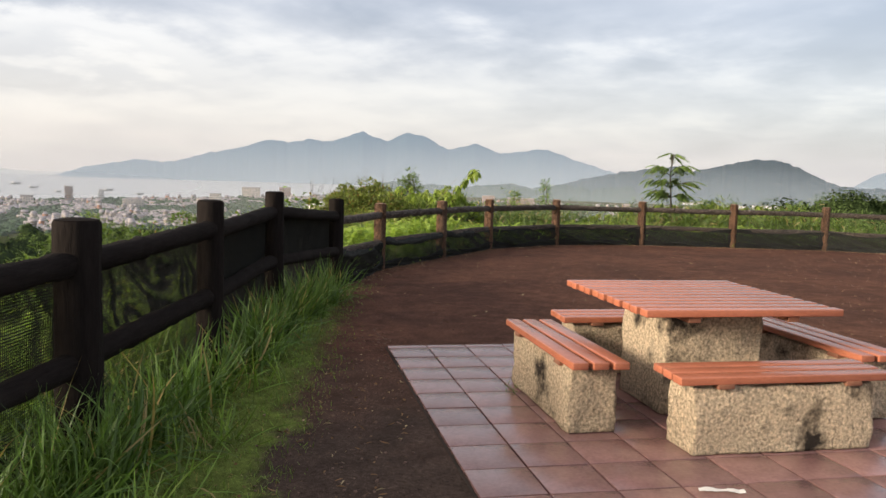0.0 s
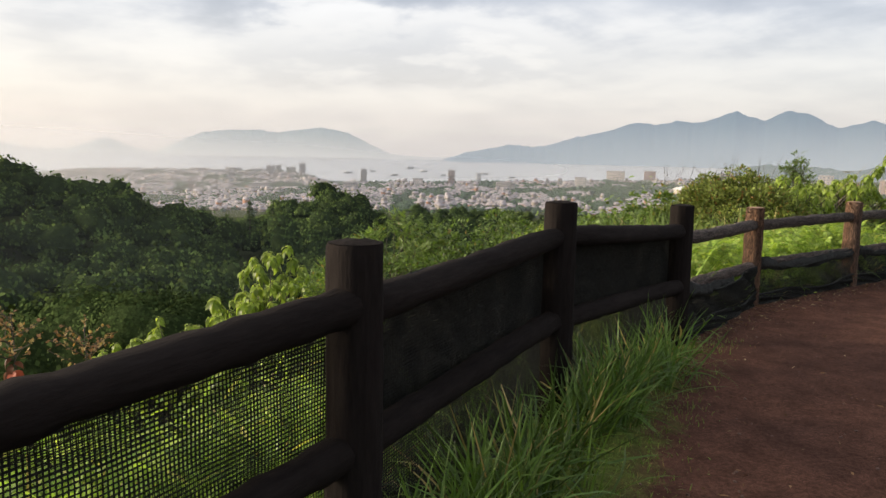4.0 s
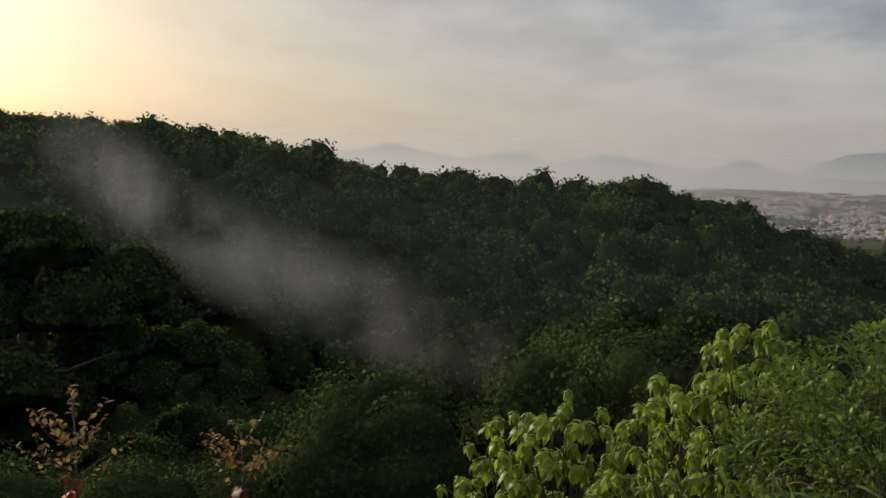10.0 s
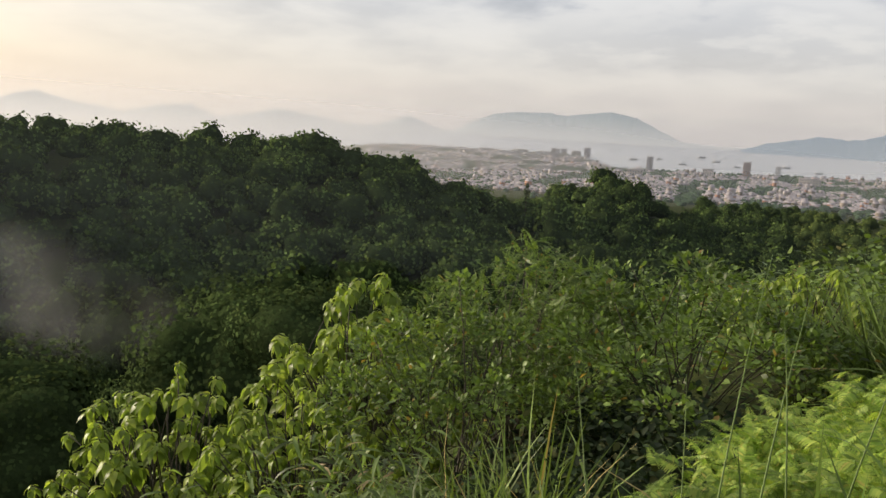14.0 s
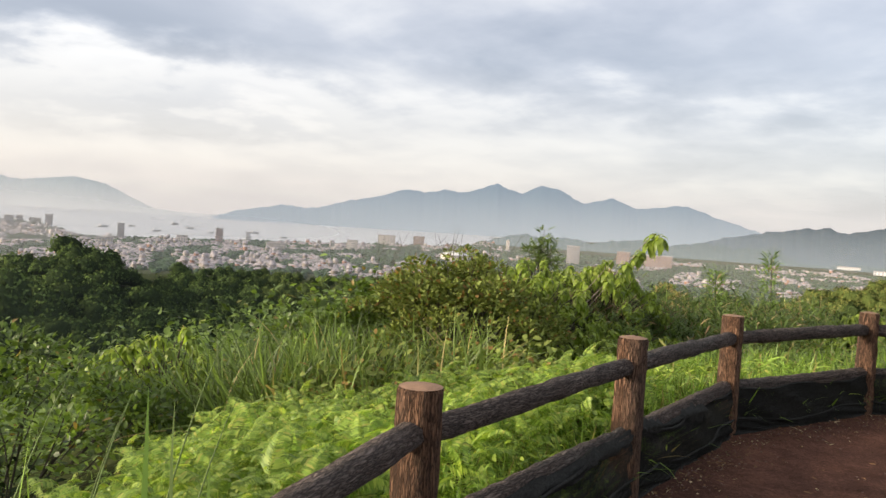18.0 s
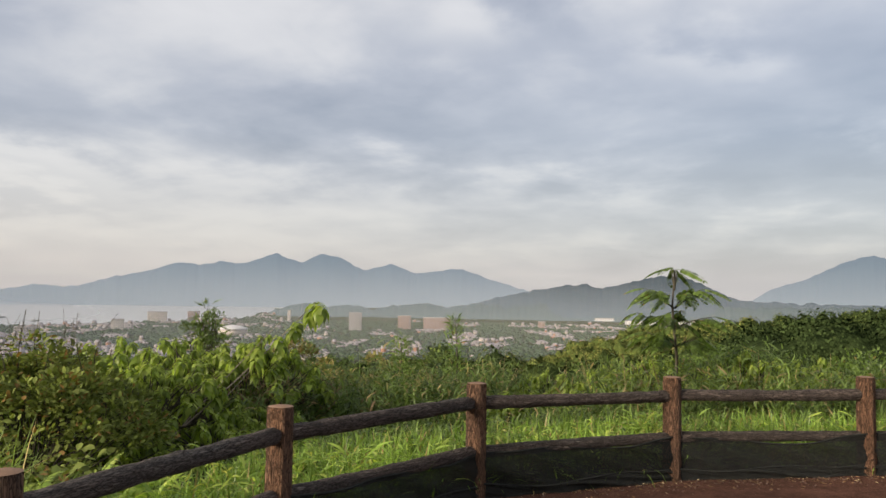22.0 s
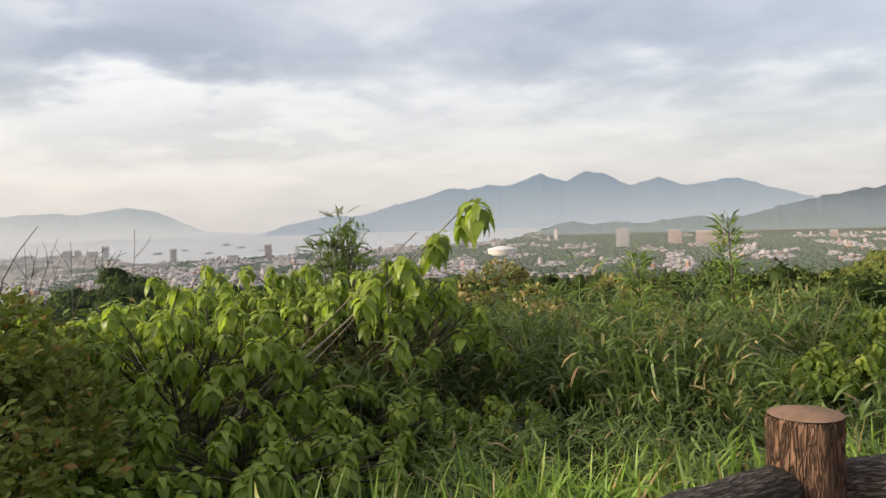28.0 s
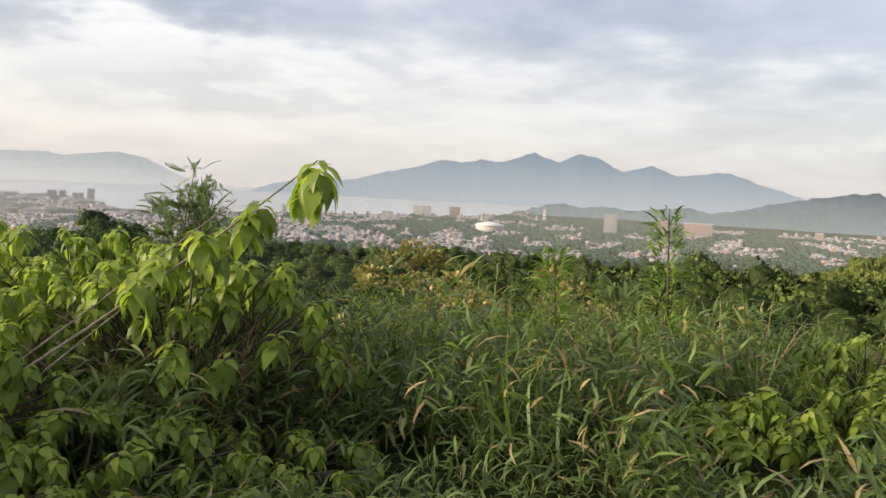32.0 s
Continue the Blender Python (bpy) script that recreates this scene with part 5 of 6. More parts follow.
def leaf_mass(name, spots, per, heights, leaf, sizes, mat, seed, label, category, rise=(-0.2, 1.3), jitter=0.12):
    """A thicket of stalks whose leaves stand out all the way up: stuff nobody could count."""
    r = np.random.default_rng(seed)
    spots = clearing(spots, False)
    open_side = len(clearing(spots)) and np.any([(np.abs(spots[:, 0] - x) < q * 0.75) & (spots[:, 1] < y) & (spots[:, 1] > y - 1.9) for x, y, q in LOW_SHRUBS], axis=0)
    i = np.repeat(np.arange(len(spots)), per)
    n = len(i)
    clumpy = np.array([noise.noise(Vector((x * 1.3, y * 1.3, seed))) for x, y in spots])
    top = heights[0] + (heights[1] - heights[0]) * np.clip(0.5 + 0.75 * clumpy + r.normal(0, 0.22, len(spots)), 0, 1.25)
    top = np.where(open_side, top * 0.35, top)
    h = top[i] * r.uniform(0.2, 1.0, n)
    z = land(spots[:, 0], spots[:, 1])
    P = np.stack([spots[i, 0] + r.normal(0, jitter, n), spots[i, 1] + r.normal(0, jitter, n), z[i] + h], -1)
    a = r.uniform(0, 2 * np.pi, n)
    s = Shape().scatter(leaf, aim(P, np.stack([np.cos(a), np.sin(a), r.uniform(*rise, n)], -1), r.uniform(*sizes, n), r, 0.4))
    return tagged(new(name, s.mesh(name, mat)), label, category, kind="stuff")


# beside the tall fence
tufts("lawn_edge", scatter_area(1050, [(-0.9, 0.2), (-1.0, 3.7), (-1.25, 5.8), (-1.2, 7.8), (-0.95, 8.2), (-0.75, 6.5), (-0.4, 4.5), (-0.05, 2.5), (0.1, 0.2)], 51), 16, (0.02, 0.06), M_GRASS, 52, "short trodden grass beside the grit", wide=0.45)
tufts("tall_grass", scatter_area(150, [(-0.85, 0.2), (-0.95, 3.7), (-1.2, 5.8), (-1.15, 7.3), (-1.0, 7.2), (-1.0, 5.5), (-0.8, 3.5), (-0.62, 1.5), (-0.6, 0.2)], 53), 26, (0.2, 0.62), M_TURF, 54, "tall green grass along the foot of the fence", wide=0.42, tilt=0.75, spread=0.05)
tufts("bent_grass", scatter_area(20, [(-0.75, 0.2), (-0.85, 3.7), (-1.1, 5.8), (-0.85, 5.5), (-0.55, 3.5), (-0.3, 1.5), (-0.3, 0.2)], 153), 22, (0.15, 0.4), M_GRASS, 154, "bowed bright blades before the taller grass", wide=0.36, tilt=1.1, spread=0.06)
fern_bed()
leaf_mass("fern_weeds", scatter_area(520, [(-1.55, 8.0), (-1.4, 9.8), (-0.8, 11.6), (-0.2, 13.4), (-1.0, 13.7), (-1.5, 12.8), (-2.4, 12.0), (-3.3, 11.6), (-3.0, 9.0)], 255), 10, (0.2, 0.6), OVAL, (0.02, 0.05), M_FERN, 256, "small-leaved yellow-green weeds among the ferns", "weeds")
tufts("net_grass", scatter_area(300, [(-1.36, 7.9), (-1.28, 9.75), (-0.66, 11.7), (0.0, 13.6), (1.32, 15.15), (3.2, 16.0), (3.2, 16.3), (1.2, 15.5), (-0.25, 13.75), (-0.95, 11.8), (-1.6, 9.8), (-1.7, 7.9)], 257), 18, (0.2, 0.5), M_GRASS, 258, "green grass pressing against the netting", wide=0.5, tilt=0.5)
leaf_mass("slope_weeds", scatter_area(900, [(-1.4, -0.5), (-1.48, 2.2), (-1.6, 3.8), (-1.85, 5.7), (-1.85, 7.5), (-2.8, 7.2), (-2.9, 3.0), (-2.7, -0.5)], 251), 12, (0.2, 0.75), LANCE, (0.10, 0.2), M_FERN, 252, "bright green weeds behind the tall fence", "weeds")
tufts("slope_tufts", scatter_area(260, [(-1.25, -0.5), (-1.35, 2.2), (-1.45, 3.8), (-1.7, 5.7), (-1.65, 7.5), (-2.2, 7.2), (-2.2, 3.0), (-2.2, -0.5)], 253), 20, (0.3, 0.75), M_GRASS, 254, "grass behind the tall fence", wide=0.5, tilt=0.5)
tufts("fence_grass", np.array([(-1.72, 8.15), (-1.95, 8.3), (-2.25, 8.05), (-1.62, 8.5), (-1.9, 8.75), (-1.78, 9.2), (-2.5, 8.4)]), 22, (0.45, 1.15), M_GRASS, 260, "tall bright grass standing over the ferns", wide=0.85, spread=0.07, tilt=0.35)
tufts("rail_grass", scatter_area(330, [(-0.95, 11.9), (-0.1, 13.75), (0.6, 14.6), (0.2, 15.3), (-0.6, 15.2), (-1.3, 13.6), (-1.35, 12.2)], 268), 16, (0.15, 0.5), M_GRASS, 269, "bright grass and weeds behind the rails", wide=0.7, tilt=0.6)
leaf_mass("rail_weeds", scatter_area(320, [(-0.95, 11.9), (-0.1, 13.75), (0.6, 14.6), (0.2, 15.3), (-0.6, 15.2), (-1.3, 13.6), (-1.35, 12.2)], 270), 10, (0.15, 0.5), LANCE, (0.08, 0.16), M_FERN, 271, "bright leafy weeds behind the rails", "weeds")
leaf_mass("foot_weeds", scatter_area(420, [(-1.42, 9.75), (-1.1, 10.8), (-0.76, 11.75), (-0.1, 13.7), (0.5, 14.45), (0.3, 14.75), (-0.45, 13.85), (-1.1, 11.95), (-1.45, 10.9), (-1.75, 9.8)], 276), 12, (0.08, 0.34), LANCE, (0.06, 0.14), M_FERN, 277, "low bright weeds pushing against the netting", "weeds")
scrap = Shape()
for k, (a, b) in enumerate(zip(np.linspace(-0.1, 0.1, 9)[:-1], np.linspace(-0.1, 0.1, 9)[1:])):
    w = 0.014 + 0.006 * math.sin(k * 1.3)
    lift = 0.003 + 0.006 * abs(math.sin(k * 0.9)), 0.003 + 0.006 * abs(math.sin((k + 1) * 0.9))
    scrap.put([(a, -w, lift[0]), (b, -w, lift[1]), (b, w, lift[1] + 0.003), (a, w, lift[0] + 0.003)], [(0, 1, 2, 3)])
thing("paper_scrap", pose(1.88, 2.42, 0.021, rz=4), "crumpled white strip of paper on the pavers", "paper", me=scrap.mesh("paper_scrap", M_PAPER))
foot = TABLE + U * -1.03 + W * -0.42
tufts("weed_tuft", np.array([(foot.x, foot.y), (foot.x + 0.05, foot.y - 0.04), (foot.x + 0.02, foot.y - 0.12)]), 24, (0.03, 0.10), M_GRASS, 259, "small weeds sprouting at the foot of a bench", "weeds", wide=0.5, spread=0.02, tilt=0.8)
# grass and ferns behind the low fence
tufts("slope_grass", scatter_area(1500, [(-0.2, 14.2), (1.6, 15.5), (3.4, 16.2), (5.4, 16.6), (9.0, 16.9), (12.0, 17.0), (12.0, 19.0), (4.0, 18.5), (1.5, 17.4), (-0.8, 16.0)], 55), 16, (0.15, 0.5), M_GRASS, 56, "bright green grass behind the fence", wide=0.7)
leaf_mass("weeds", scatter_area(900, [(-0.4, 14.0), (1.5, 15.5), (3.4, 16.3), (6.0, 16.8), (6.0, 18.2), (2.0, 17.2), (-0.5, 15.8)], 57), 9, (0.15, 0.4), LANCE, (0.10, 0.2), M_FERN, 58, "low bright green weeds behind the fence", "weeds")
leaf_mass("bamboo_grass", scatter_area(2900, [(-0.4, 19.0), (1.0, 18.6), (3.5, 18.8), (9.0, 19.2), (13, 22), (9, 27), (3, 27), (0, 26), (-1.4, 24), (-1.2, 21)], 62), 22, (0.12, 1.02), LANCE, (0.11, 0.23), M_SASA, 63, "thicket of dark green bamboo grass", "bamboo grass", rise=(0.1, 2.2))
leaf_mass("bamboo_grass_west", scatter_area(700, [(-0.2, 17.6), (-2.2, 18.1), (-2.6, 20.2), (-1.0, 20.6), (-0.3, 19.2)], 266), 13, (0.2, 0.85), LANCE, (0.10, 0.2), M_SASA, 267, "bamboo grass under the broad-leaved shrubs", "bamboo grass", rise=(0.1, 2.2))
tufts("bamboo_blades", clearing(scatter_area(1500, [(-0.4, 19.0), (1.0, 18.8), (3.5, 18.9), (9.0, 19.2), (12, 22), (9, 26), (3, 26), (0, 25.5), (-1.4, 24), (-1.2, 21)], 264)), 7, (0.35, 0.85), M_SASA, 265, "tall narrow blades among the bamboo grass", wide=1.0, spread=0.10, tilt=0.5)
tufts("reeds", clearing(scatter_area(200, [(-0.6, 19.2), (3.5, 19.2), (9.0, 19.6), (9, 25), (2, 25), (-1.0, 22)], 64)), 9, (0.7, 1.2), M_TALLGRASS, 65, "thin straw-coloured reeds among the bamboo grass", wide=0.45, spread=0.12)
leaf_mass("bamboo_grass_near", scatter_area(800, [(0.2, 15.9), (2.0, 16.6), (5.5, 17.2), (6.5, 19.2), (0.5, 19.2), (-0.6, 17.6)], 262), 12, (0.08, 0.32), LANCE, (0.07, 0.15), M_SASA, 263, "bamboo grass close behind the fence", "bamboo grass", rise=(0.1, 2.2))
leaf_mass("dry_bamboo_leaves", scatter_area(330, [(-0.4, 18.4), (3.5, 18.6), (8.0, 19.2), (9, 24), (3, 25), (0, 24), (-1.4, 22)], 272), 5, (0.3, 0.95), LANCE, (0.09, 0.2), M_STRAW, 273, "withered straw-coloured bamboo grass leaves", "bamboo grass", rise=(-1.2, 1.4))
tufts("straw_clumps", clearing(scatter_area(60, [(0.2, 19.4), (3.5, 19.2), (7.0, 19.8), (7, 23), (2, 23.5), (-0.6, 22)], 274)), 14, (0.5, 1.15), M_STRAW, 275, "clumps of dry straw stalks among the bamboo grass", wide=0.5, spread=0.06, tilt=0.3)
# slope below the tall fence
leaf_mass("bamboo_grass_slope", scatter_area(420, [(-4.1, 7.2), (-4.3, 8.7), (-5.4, 9.2), (-6.4, 8.8), (-6.4, 7.2), (-5.0, 6.8)], 66), 14, (0.5, 1.35), LANCE, (0.10, 0.22), M_SASA, 67, "bamboo grass on the slope below the fence", "bamboo grass")
leaf_mass("undergrowth", scatter_area(3000, [(-9.0, -6), (-9.0, 2), (-10, 8), (-10.5, 12), (-13, 17), (-18, 20), (-18, 4), (-15, -8)], 68), 10, (0.2, 0.8), OVAL, (0.12, 0.24), M_SHADELEAF, 69, "leafy undergrowth on the slope, coloured dark as shade", "undergrowth", jitter=0.3)
leaf_mass("undergrowth_north", scatter_area(2400, [(-8.5, 12), (-5.5, 13.0), (-3.6, 16.5), (-3.5, 26), (-11, 30), (-15, 20)], 168), 13, (0.4, 1.3), OVAL, (0.08, 0.16), M_SMALL, 169, "leafy undergrowth running down the slope", "undergrowth", jitter=0.3)
tufts("pampas", np.array([(-3.7, 8.25), (-3.5, 8.45), (-3.85, 8.5), (-4.0, 8.7), (-3.8, 8.9), (-4.1, 8.95)]), 60, (0.75, 1.35), M_TALLGRASS, 70, "arching blue-green pampas grass", wide=0.7, spread=0.12, tilt=0.7, kind="stuff")
leaf_mass("hollow_weeds", scatter_area(700, [(-3.3, 8.9), (-3.7, 10.2), (-4.2, 11.4), (-5.6, 11.4), (-5.4, 9.6), (-4.4, 8.6)], 278), 14, (0.15, 0.75), OVAL, (0.04, 0.09), M_SHADELEAF, 279, "leafy weeds filling the hollow under the bushes, deep shade coloured in", "weeds", jitter=0.2)
tufts("pampas_dry", scatter_area(46, [(-4.5, 12.7), (-3.2, 12.5), (-3.0, 13.6), (-4.2, 13.9)], 71), 34, (0.5, 1.25), M_SASA, 72, "pale green and straw tall grass clump", wide=0.8, tilt=1.0)

tufts("pampas_thicket", scatter_area(48, [(-1.75, 13.0), (-2.4, 12.3), (-3.2, 12.2), (-3.4, 14.0), (-2.3, 14.5), (-1.7, 14.0)], 73), 34, (0.4, 1.0), M_TALLGRASS, 74, "tall arching grass beside the dark bush", wide=0.6, tilt=0.75, spread=0.12)
leaf_mass("thicket_weeds", scatter_area(520, [(-1.1, 13.8), (-1.6, 12.9), (-2.5, 12.1), (-3.4, 12.0), (-3.4, 14.4), (-1.6, 15.0)], 75), 12, (0.15, 0.6), OVAL, (0.05, 0.11), M_DARKLEAF, 76, "dark leafy weeds under the tall grass", "weeds")

broadleaf_shrub(-1.45, 18.9, 1.12, 1.05, 100, 0.165, 171, "broad-leaved shrub with drooping green and yellowing leaves", low=0.8)
broadleaf_shrub(-2.3, 17.5, 1.0, 1.2, 125, 0.165, 172, "broad-leaved shrub with drooping green and yellowing leaves", low=0.72)
broadleaf_shrub(-3.4, 18.8, 1.1, 1.0, 108, 0.168, 179, "broad-leaved shrub with drooping green leaves")
broadleaf_shrub(-1.3, 16.8, 0.27, 0.9, 85, 0.165, 180, "low broad-leaved shrub among grass")
broadleaf_shrub(-0.5, 18.3, 0.1, 0.7, 50, 0.15, 173, "low broad-leaved shrub among grass")
broadleaf_shrub(2.5, 20.8, 0.2, 0.6, 60, 0.15, 192, "low broad-leaved shrub turning yellow among bamboo grass")
broadleaf_shrub(1.95, 20.1, 0.26, 0.5, 60, 0.15, 174, "low broad-leaved shrub among bamboo grass")
broadleaf_shrub(2.85, 22.0, 0.4, 0.7, 70, 0.150, 175, "low broad-leaved shrub among bamboo grass")
broadleaf_shrub(4.3, 22.6, 0.55, 0.9, 71, 0.140, 183, "broad-leaved shrub turning yellow among bamboo grass")
broadleaf_shrub(-5.4, 1.5, 0.05, 0.55, 60, 0.16, 176, "broad-leaved shrub on the slope below the fence")
broadleaf_shrub(-5.9, 2.7, -0.15, 0.7, 70, 0.16, 184, "broad-leaved shrub on the slope below the fence")
broadleaf_shrub(-1.1, 17.7, 0.35, 0.8, 70, 0.15, 185, "low broad-leaved shrub among grass")
broadleaf_shrub(-2.0, 16.3, 0.25, 0.7, 60, 0.14, 186, "low broad-leaved shrub among grass")
broadleaf_shrub(-3.0, 16.9, 0.9, 0.8, 80, 0.16, 188, "broad-leaved shrub with drooping green leaves")
broadleaf_shrub(-2.4, 19.0, 1.15, 1.0, 95, 0.165, 189, "broad-leaved shrub with drooping green and yellowing leaves", low=0.75)
broadleaf_shrub(4.6, 24.0, 0.5, 1.0, 70, 0.16, 190, "broad-leaved shrub turning yellow among bamboo grass")
broadleaf_shrub(-7.9, 8.2, -0.7, 1.4, 190, 0.20, 177, "pale green shrub with hanging leaves on the slope")
broadleaf_shrub(-7.9, 10.2, -0.05, 1.4, 200, 0.20, 178, "pale green shrub with hanging leaves on the slope")
broadleaf_shrub(-4.9, 13.4, 0.4, 0.9, 108, 0.133, 181, "broad-leaved shrub at the edge of the ferns")
broadleaf_shrub(-6.2, 8.6, -0.4, 0.9, 108, 0.140, 182, "broad-leaved shrub on the slope")
leafy_bush(-6.3, 10.9, 0.52, 1.4, 2300, MIMOSA, 0.15, M_SMALL, 81, "feathery green bush on the slope", loose=0.9, per=28, pad=(0.08, 0.17))
leafy_bush(-6.0, 9.9, 0.30, 1.1, 6500, OVAL, 0.055, M_SMALL, 281, "dense small-leaved bush below the fence", loose=0.5)
leafy_bush(-5.0, 11.6, 0.55, 1.4, 6500, OVAL, 0.065, M_SMALL, 82, "dense small-leaved green bush")
dark_bush = leafy_bush(-2.7, 15.8, 1.22, 1.15, 14000, OVAL, 0.062, M_DARKLEAF, 83, "dense dark green and russet bush with bare twigs on top")
twig_r = np.random.default_rng(183)
for k in range(9):
    foot_t = np.array([twig_r.uniform(-0.5, 0.55), twig_r.uniform(-0.3, 0.3), 0.9])
    tip_t = foot_t + np.array([twig_r.normal(0, 0.12), twig_r.normal(0, 0.1), 0.0])
    tip_t[2] = 1.22 - ground_at(-2.7, 15.8) + twig_r.uniform(0.04, 0.24)
    part("bare_twig", tube(branch_points(twig_r, foot_t, tip_t, 0.05, 6), np.linspace(0.006, 0.002, 6), 5).mesh("bare_twig", M_STEM), dark_bush)
leafy_bush(-3.9, 15.6, 0.7, 1.0, 3200, OVAL, 0.075, M_SMALL, 87, "green bush beside a russet one")
leafy_bush(-2.5, 20.3, 1.48, 0.34, 420, PINNATE, 0.13, M_SMALL, 84, "young tree with feathery leaves above the shrubs", name="sapling", low=0.5, per=10, pad=(0.2, 0.45), loose=0.7)
broadleaf_shrub(4.5, 20.9, 0.85, 0.8, 80, 0.15, 191, "broad-leaved shrub with drooping yellow-green leaves")
broadleaf_shrub(3.5, 20.4, 0.62, 0.7, 60, 0.15, 194, "broad-leaved shrub turning yellow among bamboo grass")
broadleaf_shrub(5.7, 20.7, 0.95, 0.9, 85, 0.155, 195, "broad-leaved shrub with drooping yellow-green leaves")
broadleaf_shrub(6.9, 21.0, 0.82, 0.9, 75, 0.155, 196, "broad-leaved shrub with drooping yellow-green leaves")
broadleaf_shrub(8.3, 20.9, 0.72, 0.9, 65, 0.155, 197, "broad-leaved shrub behind the far fence")
leafy_bush(5.8, 21.8, 0.85, 1.5, 10000, OVAL, 0.05, M_SMALL, 86, "rounded green bush behind the fence")
leafy_bush(8.2, 21.8, 0.85, 2.0, 7500, OVAL, 0.068, M_SMALL, 88, "rounded green bush behind the fence")
leafy_bush(-1.8, 23.7, 0.72, 1.1, 3000, OVAL, 0.075, M_DRYGRASS, 189, "pale yellow-green bush behind the bamboo grass")
leafy_bush(-0.5, 25.5, 0.35, 1.1, 2400, OVAL, 0.08, M_DRYGRASS, 89, "yellowing bush behind the bamboo grass")


def tiered_sapling(x, y, top, seed):
    """A young tree whose long compound leaves spread in flat tiers."""
    r = np.random.default_rng(seed)
    z = ground_at(x, y)
    t = thing("sapling", pose(x, y, z), "young tree with long feathery leaves in flat tiers", "tree")
    h = top - z
    part("stem", tube([(0, 0, -0.1), (0.03, 0, h * 0.4), (-0.03, 0.02, h * 0.75), (0, 0, h)], [0.03, 0.025, 0.016, 0.008], 7).mesh("stem", M_STEM), t)
    L = []
    for tier, (f, reach, n) in enumerate(((1.0, 0.05, 5), (0.86, 0.5, 4), (0.70, 0.55, 4), (0.56, 0.4, 5))):
        for k in range(n):
            a = 2 * math.pi * (k + 0.4 * tier + r.uniform(-0.15, 0.15)) / n
            tip = np.array([reach * math.cos(a), reach * math.sin(a), h * f + r.uniform(-0.05, 0.05)])
            part("branch", tube(branch_points(r, np.array([0, 0, h * f * 0.86]), tip, 0.05, 5), np.linspace(0.012, 0.005, 5), 5).mesh("branch", M_STEM), t)
            for j in range(1 if tier == 0 else 8):
                b = a + r.normal(0, 0.45)
                L.append((tip * np.array([1 - 0.12 * j, 1 - 0.12 * j, 1]) - np.array([0, 0, 0.012 * j]), np.array([math.cos(b), math.sin(b), r.uniform(-0.35, 0.15)])))
    P, out = np.array([l[0] for l in L]), np.array([l[1] for l in L])
    part("foliage", Shape().scatter(FEATHER, aim(P, out, r.uniform(0.28, 0.46, len(L)), r, 0.25)).mesh("foliage", M_SMALL), t)


def spire(x, y, top, seed, label):
    """A thin upright stem thick with climbing leaves."""
    r = np.random.default_rng(seed)
    z = ground_at(x, y)
    t = thing("sapling", pose(x, y, z), label, "tree")
    h = top - z
    part("stem", tube([(0, 0, -0.1), (0.04, 0.02, h * 0.5), (0.0, 0, h)], [0.018, 0.013, 0.006], 6).mesh("stem", M_STEM), t)
    n = 260
    f = r.uniform(0.25, 1.0, n) ** 0.7
    a = r.uniform(0, 2 * np.pi, n)
    P = np.stack([0.07 * np.cos(a), 0.07 * np.sin(a), h * f], -1)
    part("foliage", Shape().scatter(LANCE, aim(P, np.stack([np.cos(a), np.sin(a), r.uniform(0.1, 1.8, n)], -1), r.uniform(0.09, 0.2, n), r, 0.4)).mesh("foliage", M_GRASS), t)


def red_weed(x, y, top, seed):
    """A tall weed with a plumy seed head and a few scarlet leaves."""
    r = np.random.default_rng(seed)
    z = ground_at(x, y)
    t = thing("weed", pose(x, y, z), "tall weed with a feathery russet seed head and scarlet leaves", "weed", "russet weeds")
    h = top - z
    part("stem", tube([(0, 0, -0.1), (0.03, 0.02, h * 0.5), (0, 0, h)], [0.012, 0.009, 0.004], 6).mesh("stem", M_STEM), t)
    for k in range(16):
        a, f = r.uniform(0, 2 * np.pi), r.uniform(0.80, 0.98)
        base = np.array([0, 0, h * f])
        tip = base + np.array([0.22 * math.cos(a), 0.22 * math.sin(a), 0.13]) * (1.3 - f) * 2.4
        stalk = part("stalk", tube(branch_points(r, base, tip, 0.08, 5), np.linspace(0.004, 0.002, 5), 4).mesh("stalk", M_STEM), t)
        q = np.linspace(0.2, 1.0, 10)[:, None]
        out = r.normal(0, 1, (10, 3)) + np.array([0, 0, 0.4])
        plume = part("plume", Shape().scatter(OVAL, aim(base + (tip - base) * q, out, r.uniform(0.025, 0.045, 10), r, 0.5)).mesh("plume", M_PLUME), stalk)
        tagged(plume, "feathery russet plume of seeds", kind="stuff")
    m = 26
    a, f = r.uniform(0, 2 * np.pi, m), r.uniform(0.66, 0.84, m)
    Q = np.stack([0.02 * np.cos(a), 0.02 * np.sin(a), h * f], -1)
    part("red_leaves", Shape().scatter(BROAD, aim(Q, np.stack([np.cos(a), np.sin(a), r.uniform(-1.0, 0.3, m)], -1), r.uniform(0.06, 0.13, m), r, 0.4)).mesh("red_leaves", M_RED), t, "scarlet and russet leaves")
    n = 70
    a, f = r.uniform(0, 2 * np.pi, n), r.uniform(0.35, 0.72, n)
    Q = np.stack([0.1 * np.cos(a), 0.1 * np.sin(a), h * f], -1)
    part("foliage", Shape().scatter(BROAD, aim(Q, np.stack([np.cos(a), np.sin(a), r.uniform(-0.8, 0.5, n)], -1), r.uniform(0.06, 0.13, n), r, 0.4)).mesh("foliage", M_SMALL), t)


def crooked_branch():
    """The bare-stemmed shoot that leans out of the shrubs and ends in one hanging cluster."""
    r = np.random.default_rng(91)
    z = ground_at(-2.15, 16.9)
